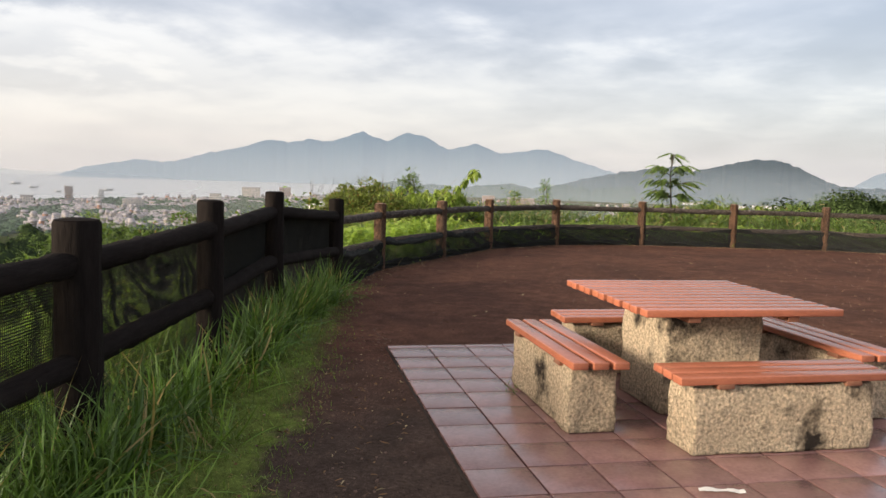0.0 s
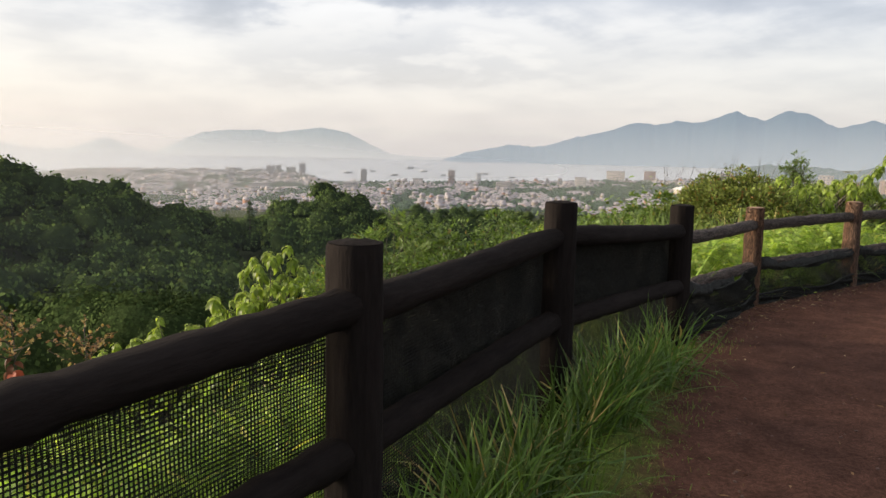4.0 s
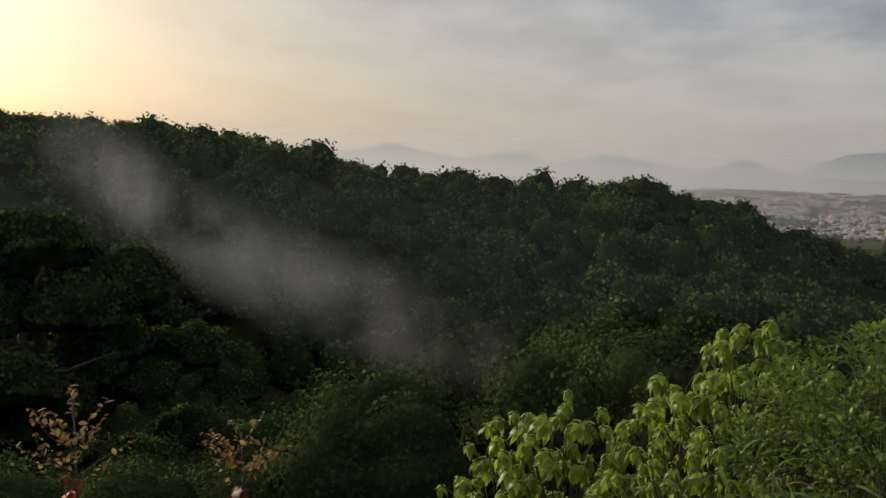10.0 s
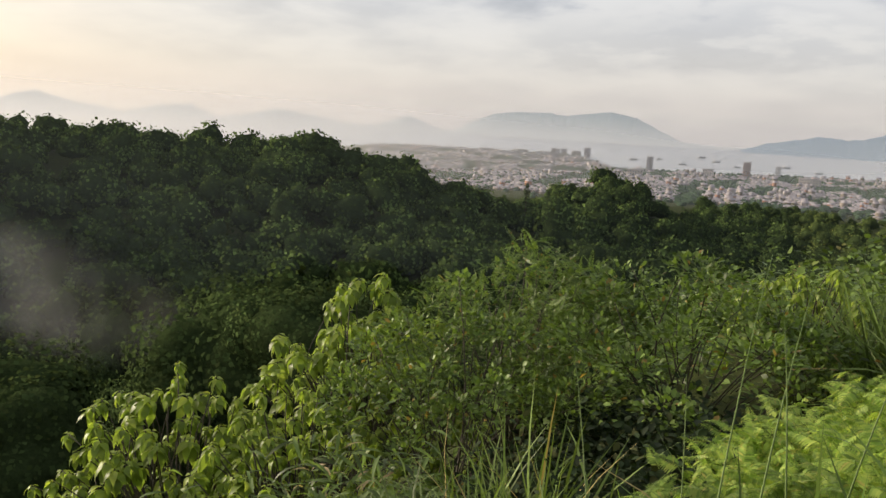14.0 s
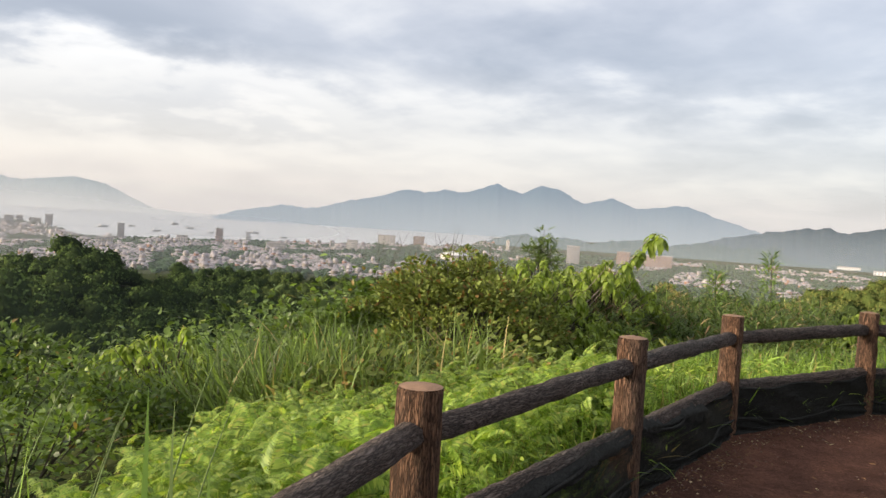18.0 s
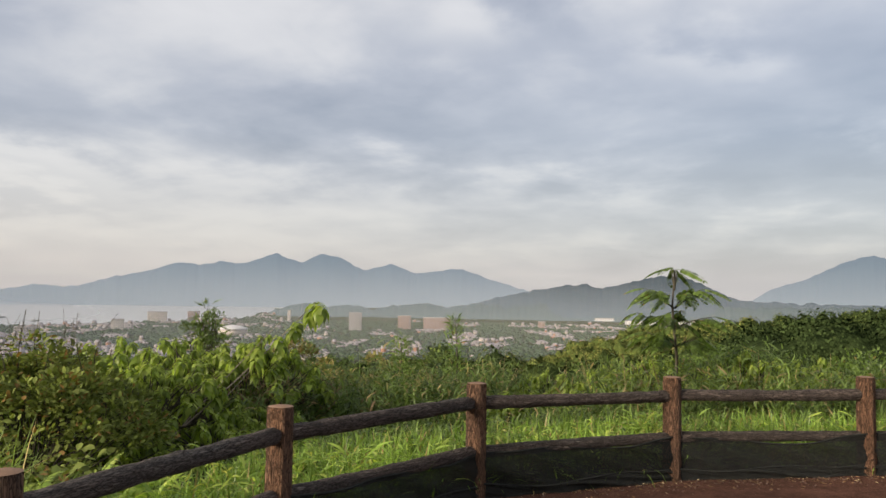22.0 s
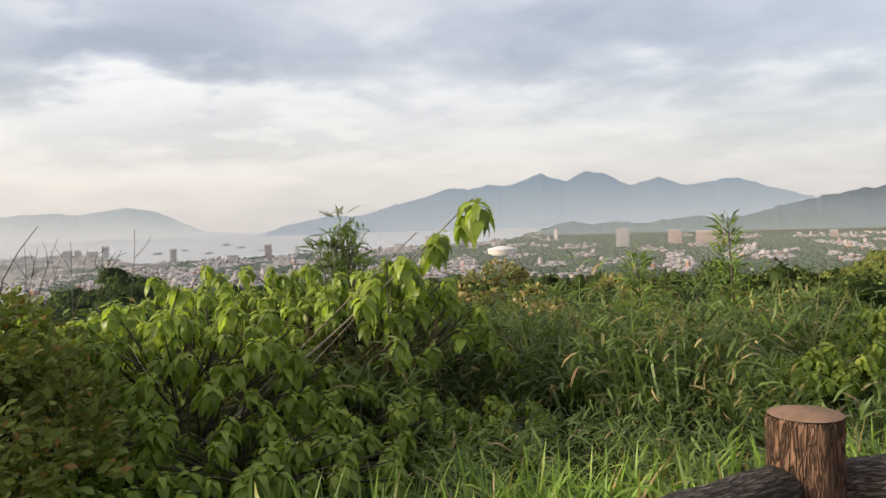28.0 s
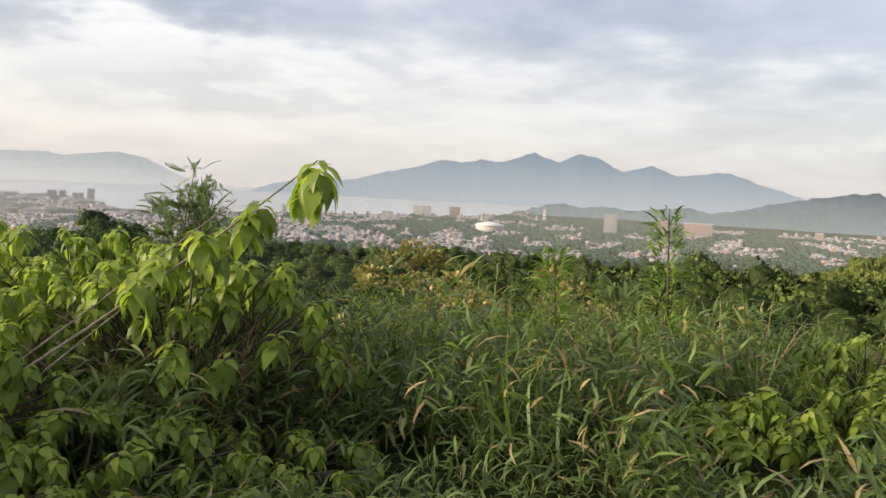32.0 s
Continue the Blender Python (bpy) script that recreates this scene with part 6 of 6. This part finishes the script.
    t = thing("shrub", pose(-2.15, 16.9, z), "leaning shoot with one hanging leaf cluster at its tip", "shrub", "broad-leaved shrubs")
    tip = np.array([1.49, 2.13, 1.53 - z])
    P = branch_points(r, np.array([0, 0, 0.0]), tip, 0.03, 9)
    s = tube(P, np.linspace(0.011, 0.005, 9), 7)
    s.put(*tube(branch_points(r, np.array([0.1, 0.1, 0.0]), tip * 0.8 + np.array([-0.1, 0.2, 0.1]), 0.04, 8), np.linspace(0.008, 0.004, 8), 6).arrays())
    s.put(*tube(branch_points(r, np.array([0.25, 0.3, 0.0]), tip * 0.62 + np.array([0.05, 0.0, -0.05]), 0.05, 8), np.linspace(0.007, 0.003, 8), 6).arrays())
    part("stem", s.mesh("stem", M_PALESTEM), t, "bare pale grey stem")
    for q, size in ((1.0, 0.27), (0.97, 0.22), (0.9, 0.2), (0.84, 0.2), (0.8, 0.2), (0.74, 0.2), (0.7, 0.19), (0.66, 0.2), (0.6, 0.2)):
        c = tip * q + np.array([r.normal(0, 0.1), r.normal(0, 0.1), 0.03]) * (q < 1)
        part("leaf_spray", WHORLS[r.integers(6)], t, at=Matrix.Translation(c) @ pose(0, 0, 0, 0, 0, r.uniform(0, 360)) @ Matrix.Scale(size, 4))


def culms(spots, seed):
    """Long bowed grass stalks that lean across the view, each a thing of its own."""
    r = np.random.default_rng(seed)
    for (x, y, reach, az, rise) in spots:
        z = ground_at(x, y)
        t = np.linspace(0, 1, 10)
        d = compass(az, 0)
        P = np.stack([d.x * reach * t ** 1.3, d.y * reach * t ** 1.3, rise * (t - 0.18 * t ** 3)], -1)
        k = thing("grass_stalk", pose(x, y, z), "long bowed pale green grass stalk", "grass", "grass stalks", me=tube(P, 0.0055 * (1.15 - t), 5).mesh("grass_stalk", M_GREENSTEM))


tiered_sapling(4.55, 20.4, 2.1, 92)
spire(1.24, 21.4, 1.3, 93, "thin upright sapling thick with climbing leaves")
spire(0.35, 21.3, 0.95, 94, "short leafy sapling among bamboo grass")
broadleaf_shrub(-4.75, 4.9, -0.28, 0.6, 55, 0.13, 193, "leafy shrub round the russet weeds on the slope")
red_weed(-4.55, 4.55, 0.32, 95)
red_weed(-4.9, 5.25, 0.06, 96)
crooked_branch()
culms([(-2.6, 8.0, 1.6, -50, 1.2), (-2.5, 8.3, 1.2, -25, 1.9), (-2.2, 8.0, 0.9, -20, 1.8), (-2.9, 8.2, 1.0, -60, 0.9), (-2.4, 8.9, 0.5, 10, 1.7), (-2.1, 9.4, 0.4, 30, 1.7), (-2.9, 8.8, 0.7, -40, 1.2), (-1.75, 8.2, 0.35, -30, 1.55), (-1.66, 8.45, 0.3, 10, 1.45), (-1.8, 8.6, 0.25, 40, 1.5), (-1.55, 8.7, 0.3, 20, 1.35), (-2.05, 8.1, 0.45, -45, 1.6)], 97)


def bare_twigs(x, y, top, seed, wide=0.35, mat=M_STEM, label="bare grey twigs of a dead shrub above the leaves", n=5):
    r = np.random.default_rng(seed)
    z = ground_at(x, y)
    t = thing("dead_shrub", pose(x, y, z), label, "shrub")
    h = top - z
    for k in range(n):
        tip = np.array([r.normal(0, wide), r.normal(0, wide), h * r.uniform(0.8, 1.0)])
        P = branch_points(r, np.array([0, 0, 0.0]), tip, 0.06, 8)
        s = tube(P, np.linspace(0.006, 0.002, 8), 5)
        for q in (4, 5, 6):
            s.put(*tube(branch_points(r, P[q], P[q] + np.array([r.normal(0, 0.14), r.normal(0, 0.14), 0.22]), 0.1, 4), np.linspace(0.004, 0.002, 4), 4).arrays())
        part("branch", s.mesh("branch", mat), t)


bare_twigs(-4.1, 18.2, 1.45, 201)
bare_twigs(-4.9, 18.6, 1.4, 202)
for k, (x, y, top) in enumerate(((-1.25, 18.3, 0.55), (-1.75, 18.7, 0.7), (-0.85, 18.9, 0.5), (-1.9, 18.2, 0.6), (-1.1, 19.4, 0.6))):
    bare_twigs(x, y, top, 203 + k, 0.3, M_DRYTWIG, "brown dead stems under the broad-leaved shrubs", 9)
leaf_mass("dead_leaves", scatter_area(130, [(-0.7, 18.2), (-2.1, 17.9), (-2.3, 19.2), (-1.0, 19.6)], 280), 9, (0.25, 0.85), LANCE, (0.08, 0.17), M_STRAW, 281, "withered brown leaves hanging among dead stems", "dead leaves", rise=(-1.6, 0.6))


def litter():
    """Straw, leaf scraps and small stones along the foot of the fence and over the grit."""
    r = np.random.default_rng(211)
    edge = []
    pts = [FENCE_DARK[-1]] + FENCE_LOW
    for a, b in zip(pts, pts[1:]):
        L = math.hypot(b[0] - a[0], b[1] - a[1])
        nx, ny = (b[1] - a[1]) / L, (a[0] - b[0]) / L
        n = int(L * 170)
        t, w = r.uniform(0, 1, n), 0.08 + np.abs(r.normal(0, 0.16, n))
        edge.append(np.stack([a[0] + (b[0] - a[0]) * t + nx * w, a[1] + (b[1] - a[1]) * t + ny * w], -1))
    yard = scatter_area(1500, [(-0.6, 5.4), (-1.0, 9.6), (0.2, 13.2), (1.5, 14.8), (5.0, 15.9), (9.0, 15.8), (9.0, 6.0), (1.0, 5.8)], 212)
    path = scatter_area(420, [(-0.3, 1.5), (-0.7, 5.5), (-0.2, 5.6), (0.4, 3.0), (0.6, 1.5)], 213)
    edge = np.concatenate(edge)
    spots = np.concatenate([edge, yard, path])
    n = len(spots)
    P = np.stack([spots[:, 0], spots[:, 1], np.full(n, 0.006)], -1)
    a = r.uniform(0, 2 * np.pi, n)
    out = np.stack([np.cos(a), np.sin(a), r.uniform(-0.05, 0.25, n)], -1)
    s = Shape().scatter(LANCE, aim(P[::2], out[::2], r.uniform(0.015, 0.06, len(P[::2])), r, 0.8)).scatter(OVAL, aim(P[1::2], out[1::2], r.uniform(0.008, 0.026, len(P[1::2])), r, 0.8))
    tagged(new("litter", s.mesh("litter", M_LITTER)), "dry straw and leaf scraps on the grit", "litter", kind="stuff")
    k = np.concatenate([edge[::3], yard[::2], path[::2]]) + r.normal(0, 0.05, (len(edge[::3]) + len(yard[::2]) + len(path[::2]), 2))
    stone = box_shape(1.0, 0.8, 0.6, 0.2, 0.12, 0, 9)
    tagged(new("pebbles", Shape().scatter(stone, turns(len(k), np.stack([k[:, 0], k[:, 1], np.full(len(k), -0.002)], -1), r.uniform(0.006, 0.016, len(k)), 0.5, r=r)).mesh("pebbles", M_PEBBLE)), "small brown stones on the grit", "stones", kind="stuff")


M_LITTER = leaf_material("dry_scraps", (0.17, 0.105, 0.06), (0.42, 0.34, 0.22), 0.15, 0.6, 0.1, 0.8)
M_PEBBLE = material("pebble", (0.13, 0.085, 0.07), 0.9, 0.2, (30, 0.5, 1.5))
litter()


# ---- town by the bay ----
_bm = bmesh.new()
bmesh.ops.create_icosphere(_bm, subdivisions=1, radius=0.32)
for v in _bm.verts:
    v.co *= 1 + 0.4 * noise.noise(v.co * 9)
_bm.verts.index_update()
KNOLL = Shape().put([v.co[:] for v in _bm.verts], None, [[v.index for v in f.verts] for f in _bm.faces])
_bm.free()


def town():
    r = np.random.default_rng(101)
    n = 24000
    az = r.uniform(-60, 24, n)
    shore = np.interp(az, sorted(SHORE), [SHORE[k] for k in sorted(SHORE)])
    lo = np.interp(az, [-60, -45, -30, -10, 10, 24], [760, 680, 700, 700, 760, 900])
    hi = np.minimum(shore - 70, np.interp(az, [-60, -14, -8, 24], [1900, 2300, 2500, 2300]))
    hi = np.where(az > -13, np.minimum(hi, 1750), hi)
    d = lo + (hi - lo) * r.uniform(0, 1, n) ** 1.15
    dense = np.array([noise.noise(Vector((a * 0.45, q / 150, 3.0))) for a, q in zip(az, d)])
    for ma, md, wa, wd in ((-20.5, 1170, 3.2, 130), (-14.0, 1190, 2.0, 70), (-6.5, 1500, 2.6, 200), (2.6, 1330, 2.0, 160), (-10.5, 1560, 2.0, 120)):
        dense -= 0.7 * np.exp(-((az - ma) / wa) ** 2 - ((d - md) / wd) ** 2)
    keep = dense > np.interp(az, [-40, -20, -12, 0], [-0.12, -0.04, 0.09, 0.13])
    bare_az, bare_d = az[~keep], d[~keep]
    az, d = az[keep], d[keep]
    x, y = d * np.sin(np.radians(az)), 8 + d * np.cos(np.radians(az))
    z = land(x, y)
    ok = z > -59.5
    x, y, z, d = x[ok], y[ok], z[ok], d[ok]
    house = Shape().put([(-.5, -.5, 0), (.5, -.5, 0), (.5, .5, 0), (-.5, .5, 0), (-.5, -.5, 1), (.5, -.5, 1), (.5, .5, 1), (-.5, .5, 1)],
                        [(0, 1, 5, 4), (1, 2, 6, 5), (2, 3, 7, 6), (3, 0, 4, 7)])
    gable = Shape().put([(-.54, -.54, .98), (.54, -.54, .98), (.54, .54, .98), (-.54, .54, .98), (-.54, 0, 1.4), (.54, 0, 1.4)],
                        [(0, 1, 5, 4), (2, 3, 4, 5)], [(1, 2, 5), (3, 0, 4)])
    m = len(x)
    M = turns(m, np.stack([x, y, z], -1), 1.0, 0.0, r=r)
    M[:, :3, 0] *= r.uniform(2.8, 7.0, m)[:, None]
    M[:, :3, 1] *= r.uniform(2.8, 4.8, m)[:, None]
    M[:, 2, 2] = r.uniform(1.5, 2.8, m) * np.where(r.uniform(0, 1, m) < 0.05, 2.4, 1)
    g = tagged(new("town_houses", Shape().scatter(house, M).mesh("town_houses", M_TOWN)), "pale houses crowded on the plain by the bay", "town", kind="stuff")
    part("town_roofs", Shape().scatter(gable, M).mesh("town_roofs", M_ROOFS), g)
    # trees between the houses
    k = 1800
    i = r.integers(0, m, k)
    q = r.integers(0, len(bare_az), 9500)
    ba, bd = np.radians(bare_az[q]), bare_d[q] + r.normal(0, 25, len(q))
    px = np.concatenate([x[i] + r.normal(0, 30, k), bd * np.sin(ba) + r.normal(0, 18, len(q))])
    py = np.concatenate([y[i] + r.normal(0, 30, k), 8 + bd * np.cos(ba) + r.normal(0, 18, len(q))])
    P = np.stack([px, py, land(px, py) + 1.0], -1)
    P = P[P[:, 2] > -57.5]
    T = turns(len(P), P, r.uniform(5, 10, len(P)), 0.1, r=r)
    T[:, :3, :2] *= r.uniform(1.0, 1.9, len(P))[:, None, None]
    tagged(new("town_trees", Shape().scatter(KNOLL, T).mesh("town_trees", M_TOWNTREE, True)), "dark trees between the houses", "trees", kind="stuff")


def building(name, az, d, w, deep, h, mat, label, floors, cols):
    p = Vector((d * math.sin(radians(az)), 8 + d * math.cos(radians(az)), 0))
    p.z = max(ground_at(p.x, p.y), -59) - 0.5
    b = thing(name, pose(p.x, p.y, p.z, rz=-az), label, "building")
    part("wall", box_shape(w, deep, h, 0.15).mesh("wall", mat), b)
    part("roof", box_shape(w * 1.02, deep * 1.02, 1.2, 0.2).mesh("roof", M_GREYB), b, at=pose(0, 0, h))
    pane = box_shape(w / cols * 0.55, 0.3, h / floors * 0.5, 0.0).mesh("window", M_PANE)
    for i in range(floors):
        for j in range(cols):
            part("window", pane, b, at=pose((j - (cols - 1) / 2) * w / cols, -deep / 2 - 0.05, (i + 0.3) * h / floors))
    return b


def hall(az, d, w, h, label):
    """A wide pale hall with a low domed roof."""
    p = Vector((d * math.sin(radians(az)), 8 + d * math.cos(radians(az)), 0))
    p.z = ground_at(p.x, p.y) - 0.5
    b = thing("hall", pose(*p, rz=-az), label, "building")
    part("wall", tube([(0, 0, 0), (0, 0, h)], [w / 2, w / 2], 24).mesh("wall", M_WALLS), b)
    part("roof", tube([(0, 0, 0), (0, 0, h * 0.2), (0, 0, h * 0.5), (0, 0, h * 0.62)], [w * 0.55, w * 0.5, w * 0.25, w * 0.03], 24).mesh("roof", M_WHITE), b, "pale domed roof", pose(0, 0, h))


M_TOWN = leaf_material("town_walls_mixed", (0.22, 0.195, 0.175), (0.30, 0.165, 0.115), 0.14, 0.6, 0.0, 0.9, (0.42, 0.39, 0.37))
M_TOWNTREE = material("town_tree", (0.045, 0.075, 0.042), 1.0, 0.0, (0.05, 0.5, 1.4), (0.5, 1.0, 1.5))
M_WHITE = material("white_roof", (0.55, 0.55, 0.55), 0.7, 0.2)
town()
building("apartment_block", -1.2, 1330, 46, 16, 22, M_BRICKB, "long orange-brown apartment block among the houses", 8, 14)
building("apartment_block", -3.6, 1345, 22, 16, 24, M_BRICKB, "stepped orange-brown apartment block among the houses", 9, 5)
building("tower_block", -7.2, 1250, 20, 16, 30, M_GREYB, "grey tower block above the houses", 8, 4)
hall(-15.9, 1120, 40, 9, "white domed hall among the houses")
for az, d, w, h, mat in ((-51.8, 950, 11, 26, M_BRICKB), (-47.0, 1000, 40, 14, M_WALLS), (-49.0, 1250, 20, 24, M_GREYB), (-46.2, 1500, 26, 26, M_GREYB), (-39.5, 1240, 16, 30, M_GREYB), (-33.0, 1220, 18, 32, M_BRICKB), (-35.5, 1180, 26, 16, M_WALLS),
                         (-29.0, 1100, 44, 16, M_WALLS), (-23.5, 1250, 30, 22, M_WALLS), (-21.0, 1600, 60, 26, M_WALLS), (-18.6, 1700, 40, 28, M_BRICKB), (-40.5, 1050, 34, 14, M_WALLS), (6.5, 1500, 22, 18, M_BRICKB), (-12, 1750, 12, 30, M_WALLS), (-31.0, 1330, 14, 22, M_WHITE)):
    building("town_block", az, d, w * 0.6, 12, h * 0.75, mat, "pale block standing above the low houses", max(3, int(h / 4)), max(3, int(w / 5)))
for az, d, w, h, mat in ((-43.9, 1790, 26, 20, M_GREYB), (-44.7, 1760, 40, 10, M_WALLS), (-45.6, 1780, 24, 13, M_GREYB), (-47.0, 1700, 60, 7, M_WHITE), (-48.6, 1790, 50, 6, M_WALLS), (-49.8, 1600, 70, 7, M_WHITE), (-51.2, 1740, 60, 6, M_WALLS),
                         (-52.6, 1560, 60, 7, M_WALLS), (-54.0, 1700, 80, 5, M_WHITE), (-55.6, 1600, 70, 6, M_GREYB), (-57.2, 1500, 70, 5, M_WALLS), (-47.8, 1480, 50, 8, M_WALLS)):
    building("harbour_hall", az, d, w * 0.55, 24, h, mat, "low pale harbour hall on the point", 2, 10)
for az, d, w in ((13.5, 1900, 70), (16.5, 2000, 110), (18.5, 1950, 60), (4.5, 2300, 120), (11, 2100, 50)):
    building("long_hall", az, d, w, 20, 8, M_WHITE, "long white-roofed hall at the foot of the hills", 2, 10)


def boat(az, d, size):
    p = Vector((d * math.sin(radians(az)), 8 + d * math.cos(radians(az)), -60))
    b = thing("boat", pose(*p, rz=-az + 20) @ Matrix.Scale(size, 4), "small dark boat at anchor in the bay", "boat", "boats in the bay")
    hull = Shape().put([(-.5, -.12, .12), (.5, 0, .16), (-.5, .12, .12), (-.46, -.07, 0), (.38, 0, 0), (-.46, .07, 0)], [(0, 1, 4, 3), (1, 2, 5, 4), (2, 0, 3, 5)], [(0, 2, 1), (3, 4, 5)])
    part("hull", hull.mesh("hull", M_STEEL), b)
    part("cabin", box_shape(0.22, 0.14, 0.14, 0.01).mesh("cabin", M_WHITE), b, at=pose(-0.2, 0, 0.12))


for az, d, size in ((-40.6, 1800, 22), (-38.8, 1950, 18), (-37.2, 1700, 20), (-35.0, 2000, 22), (-33.6, 1750, 16), (-30.5, 1900, 22), (-28.5, 1700, 18), (-36.0, 2300, 26)):
    boat(az, d, size)


def pylon():
    """A lattice power pylon on the ridge."""
    x, y = -330.0, -122.0
    z = ground_at(x, y) + 4
    t = thing("power_pylon", pose(x, y, z, rz=20), "grey lattice power pylon above the trees on the ridge", "pylon")
    top = 1.5 + math.tan(radians(3.55)) * 355 - z
    s = Shape()
    for sx in (-1, 1):
        for sy in (-1, 1):
            s.put(*tube([(1.6 * sx, 1.6 * sy, 0), (0.5 * sx, 0.5 * sy, top * 0.7), (0.1 * sx, 0.1 * sy, top)], [0.24, 0.2, 0.14], 5).arrays())
    for k in range(7):
        f, w = k / 7 * top * 0.95, 1.6 - 1.35 * k / 7
        w2 = 1.6 - 1.35 * (k + 1) / 7
        for sy in (-1, 1):
            s.put(*tube([(-w, w * sy, f), (w2, w2 * sy, f + top / 7.4)], 0.12, 4).arrays())
            s.put(*tube([(w, w * sy, f), (-w2, w2 * sy, f + top / 7.4)], 0.12, 4).arrays())
    part("lattice", s.mesh("lattice", M_STEEL), t)
    for f, w in ((0.62, 3.0), (0.76, 3.4), (0.9, 2.6)):
        part("cross_arm", tube([(-w, 0, top * f - 0.3), (0, 0, top * f), (w, 0, top * f - 0.3)], [0.12, 0.25, 0.12], 5).mesh("cross_arm", M_STEEL), t)


pylon()


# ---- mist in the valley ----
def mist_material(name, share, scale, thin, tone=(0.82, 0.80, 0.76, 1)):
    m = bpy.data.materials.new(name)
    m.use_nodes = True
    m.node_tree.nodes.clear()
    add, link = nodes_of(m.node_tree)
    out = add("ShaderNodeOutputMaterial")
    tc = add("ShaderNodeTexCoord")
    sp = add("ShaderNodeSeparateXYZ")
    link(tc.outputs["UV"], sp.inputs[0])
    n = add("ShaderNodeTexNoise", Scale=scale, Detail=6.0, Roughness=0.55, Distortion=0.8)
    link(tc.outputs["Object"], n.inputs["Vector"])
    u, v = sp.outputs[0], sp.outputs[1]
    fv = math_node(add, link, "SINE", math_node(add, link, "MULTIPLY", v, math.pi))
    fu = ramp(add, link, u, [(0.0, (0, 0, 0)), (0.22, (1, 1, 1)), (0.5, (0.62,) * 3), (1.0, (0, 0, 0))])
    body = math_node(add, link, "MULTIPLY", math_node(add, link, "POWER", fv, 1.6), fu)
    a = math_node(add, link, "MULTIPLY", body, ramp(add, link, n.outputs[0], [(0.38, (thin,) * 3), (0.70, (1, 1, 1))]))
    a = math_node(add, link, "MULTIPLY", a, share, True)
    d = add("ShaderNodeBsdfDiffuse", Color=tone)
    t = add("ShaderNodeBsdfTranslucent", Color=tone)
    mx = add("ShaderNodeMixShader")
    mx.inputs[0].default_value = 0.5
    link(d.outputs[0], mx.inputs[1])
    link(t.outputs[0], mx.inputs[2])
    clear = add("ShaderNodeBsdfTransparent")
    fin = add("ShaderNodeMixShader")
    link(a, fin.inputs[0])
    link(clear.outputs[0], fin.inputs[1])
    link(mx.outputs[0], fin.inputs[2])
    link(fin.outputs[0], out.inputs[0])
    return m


def mist():
    """Thin drifting veils of mist, one behind another, along the valley."""
    mat = mist_material("valley_mist", 0.46, 0.05, 0.0)
    line = ((-106, 0.2, 150), (-101, -2.5, 130), (-96, -6.5, 110), (-90, -9.5, 95), (-84, -12.0, 85), (-77, -14.0, 80), (-69, -16.0, 78))
    n, k = 60, 16
    a = np.linspace(0, 1, n)
    q = np.linspace(0, 1, len(line))
    veils = thing("mist", pose(0, 0, 0), "thin pale morning mist drifting along the valley", "mist", kind="stuff")
    for layer in range(3):
        az = np.interp(a, q, [p[0] for p in line])
        el = np.interp(a, q, [p[1] for p in line])
        ds = np.interp(a, q, [p[2] for p in line]) + layer * 7.0
        half = 3.0 + 2.0 * np.sin(a * np.pi) + 0.5 * np.sin(a * 9 + layer)
        rows, uv = [], []
        for j in range(k + 1):
            v = j / k
            e = el + (v - 0.5) * 2 * half
            rows.append(np.stack([np.sin(np.radians(az)) * ds * np.cos(np.radians(e)), 6 + np.cos(np.radians(az)) * ds * np.cos(np.radians(e)), 1.5 + np.sin(np.radians(e)) * ds], -1))
            uv.append(np.stack([a, np.full(n, v)], -1))
        V, T = np.concatenate(rows), np.concatenate(uv)
        i, j = np.meshgrid(np.arange(k), np.arange(n - 1), indexing="ij")
        Q = np.stack([i * n + j, i * n + j + 1, (i + 1) * n + j + 1, (i + 1) * n + j], -1).reshape(-1, 4)
        me = smooth(mesh_arrays("veil", V, Q, None, (mat,)))
        me.uv_layers.new(name="along").data.foreach_set("uv", T[Q.ravel()].astype(np.float32).ravel())
        part("veil", me, veils)


def haze():
    """The morning air over valley and bay: haze imitated by two broad, very thin pale sheets."""
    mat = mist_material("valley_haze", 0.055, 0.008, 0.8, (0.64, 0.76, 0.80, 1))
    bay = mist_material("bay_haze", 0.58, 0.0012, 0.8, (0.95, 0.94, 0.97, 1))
    air = thing("haze", pose(0, 0, 0), "thin morning haze hanging in the valley", "mist", kind="stuff")
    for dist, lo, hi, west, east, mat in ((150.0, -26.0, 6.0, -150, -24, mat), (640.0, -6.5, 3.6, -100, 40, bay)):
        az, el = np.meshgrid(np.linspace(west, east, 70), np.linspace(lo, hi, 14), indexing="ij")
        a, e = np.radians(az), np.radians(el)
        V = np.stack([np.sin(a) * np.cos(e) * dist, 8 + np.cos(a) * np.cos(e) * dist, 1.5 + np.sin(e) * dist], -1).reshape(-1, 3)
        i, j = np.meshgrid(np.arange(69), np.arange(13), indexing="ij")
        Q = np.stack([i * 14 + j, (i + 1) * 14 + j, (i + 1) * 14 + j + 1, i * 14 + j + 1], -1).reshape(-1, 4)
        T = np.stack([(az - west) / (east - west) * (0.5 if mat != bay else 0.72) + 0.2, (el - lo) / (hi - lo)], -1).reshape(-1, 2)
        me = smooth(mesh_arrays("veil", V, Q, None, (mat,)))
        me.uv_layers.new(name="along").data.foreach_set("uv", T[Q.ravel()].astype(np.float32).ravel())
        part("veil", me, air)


mist()
haze()
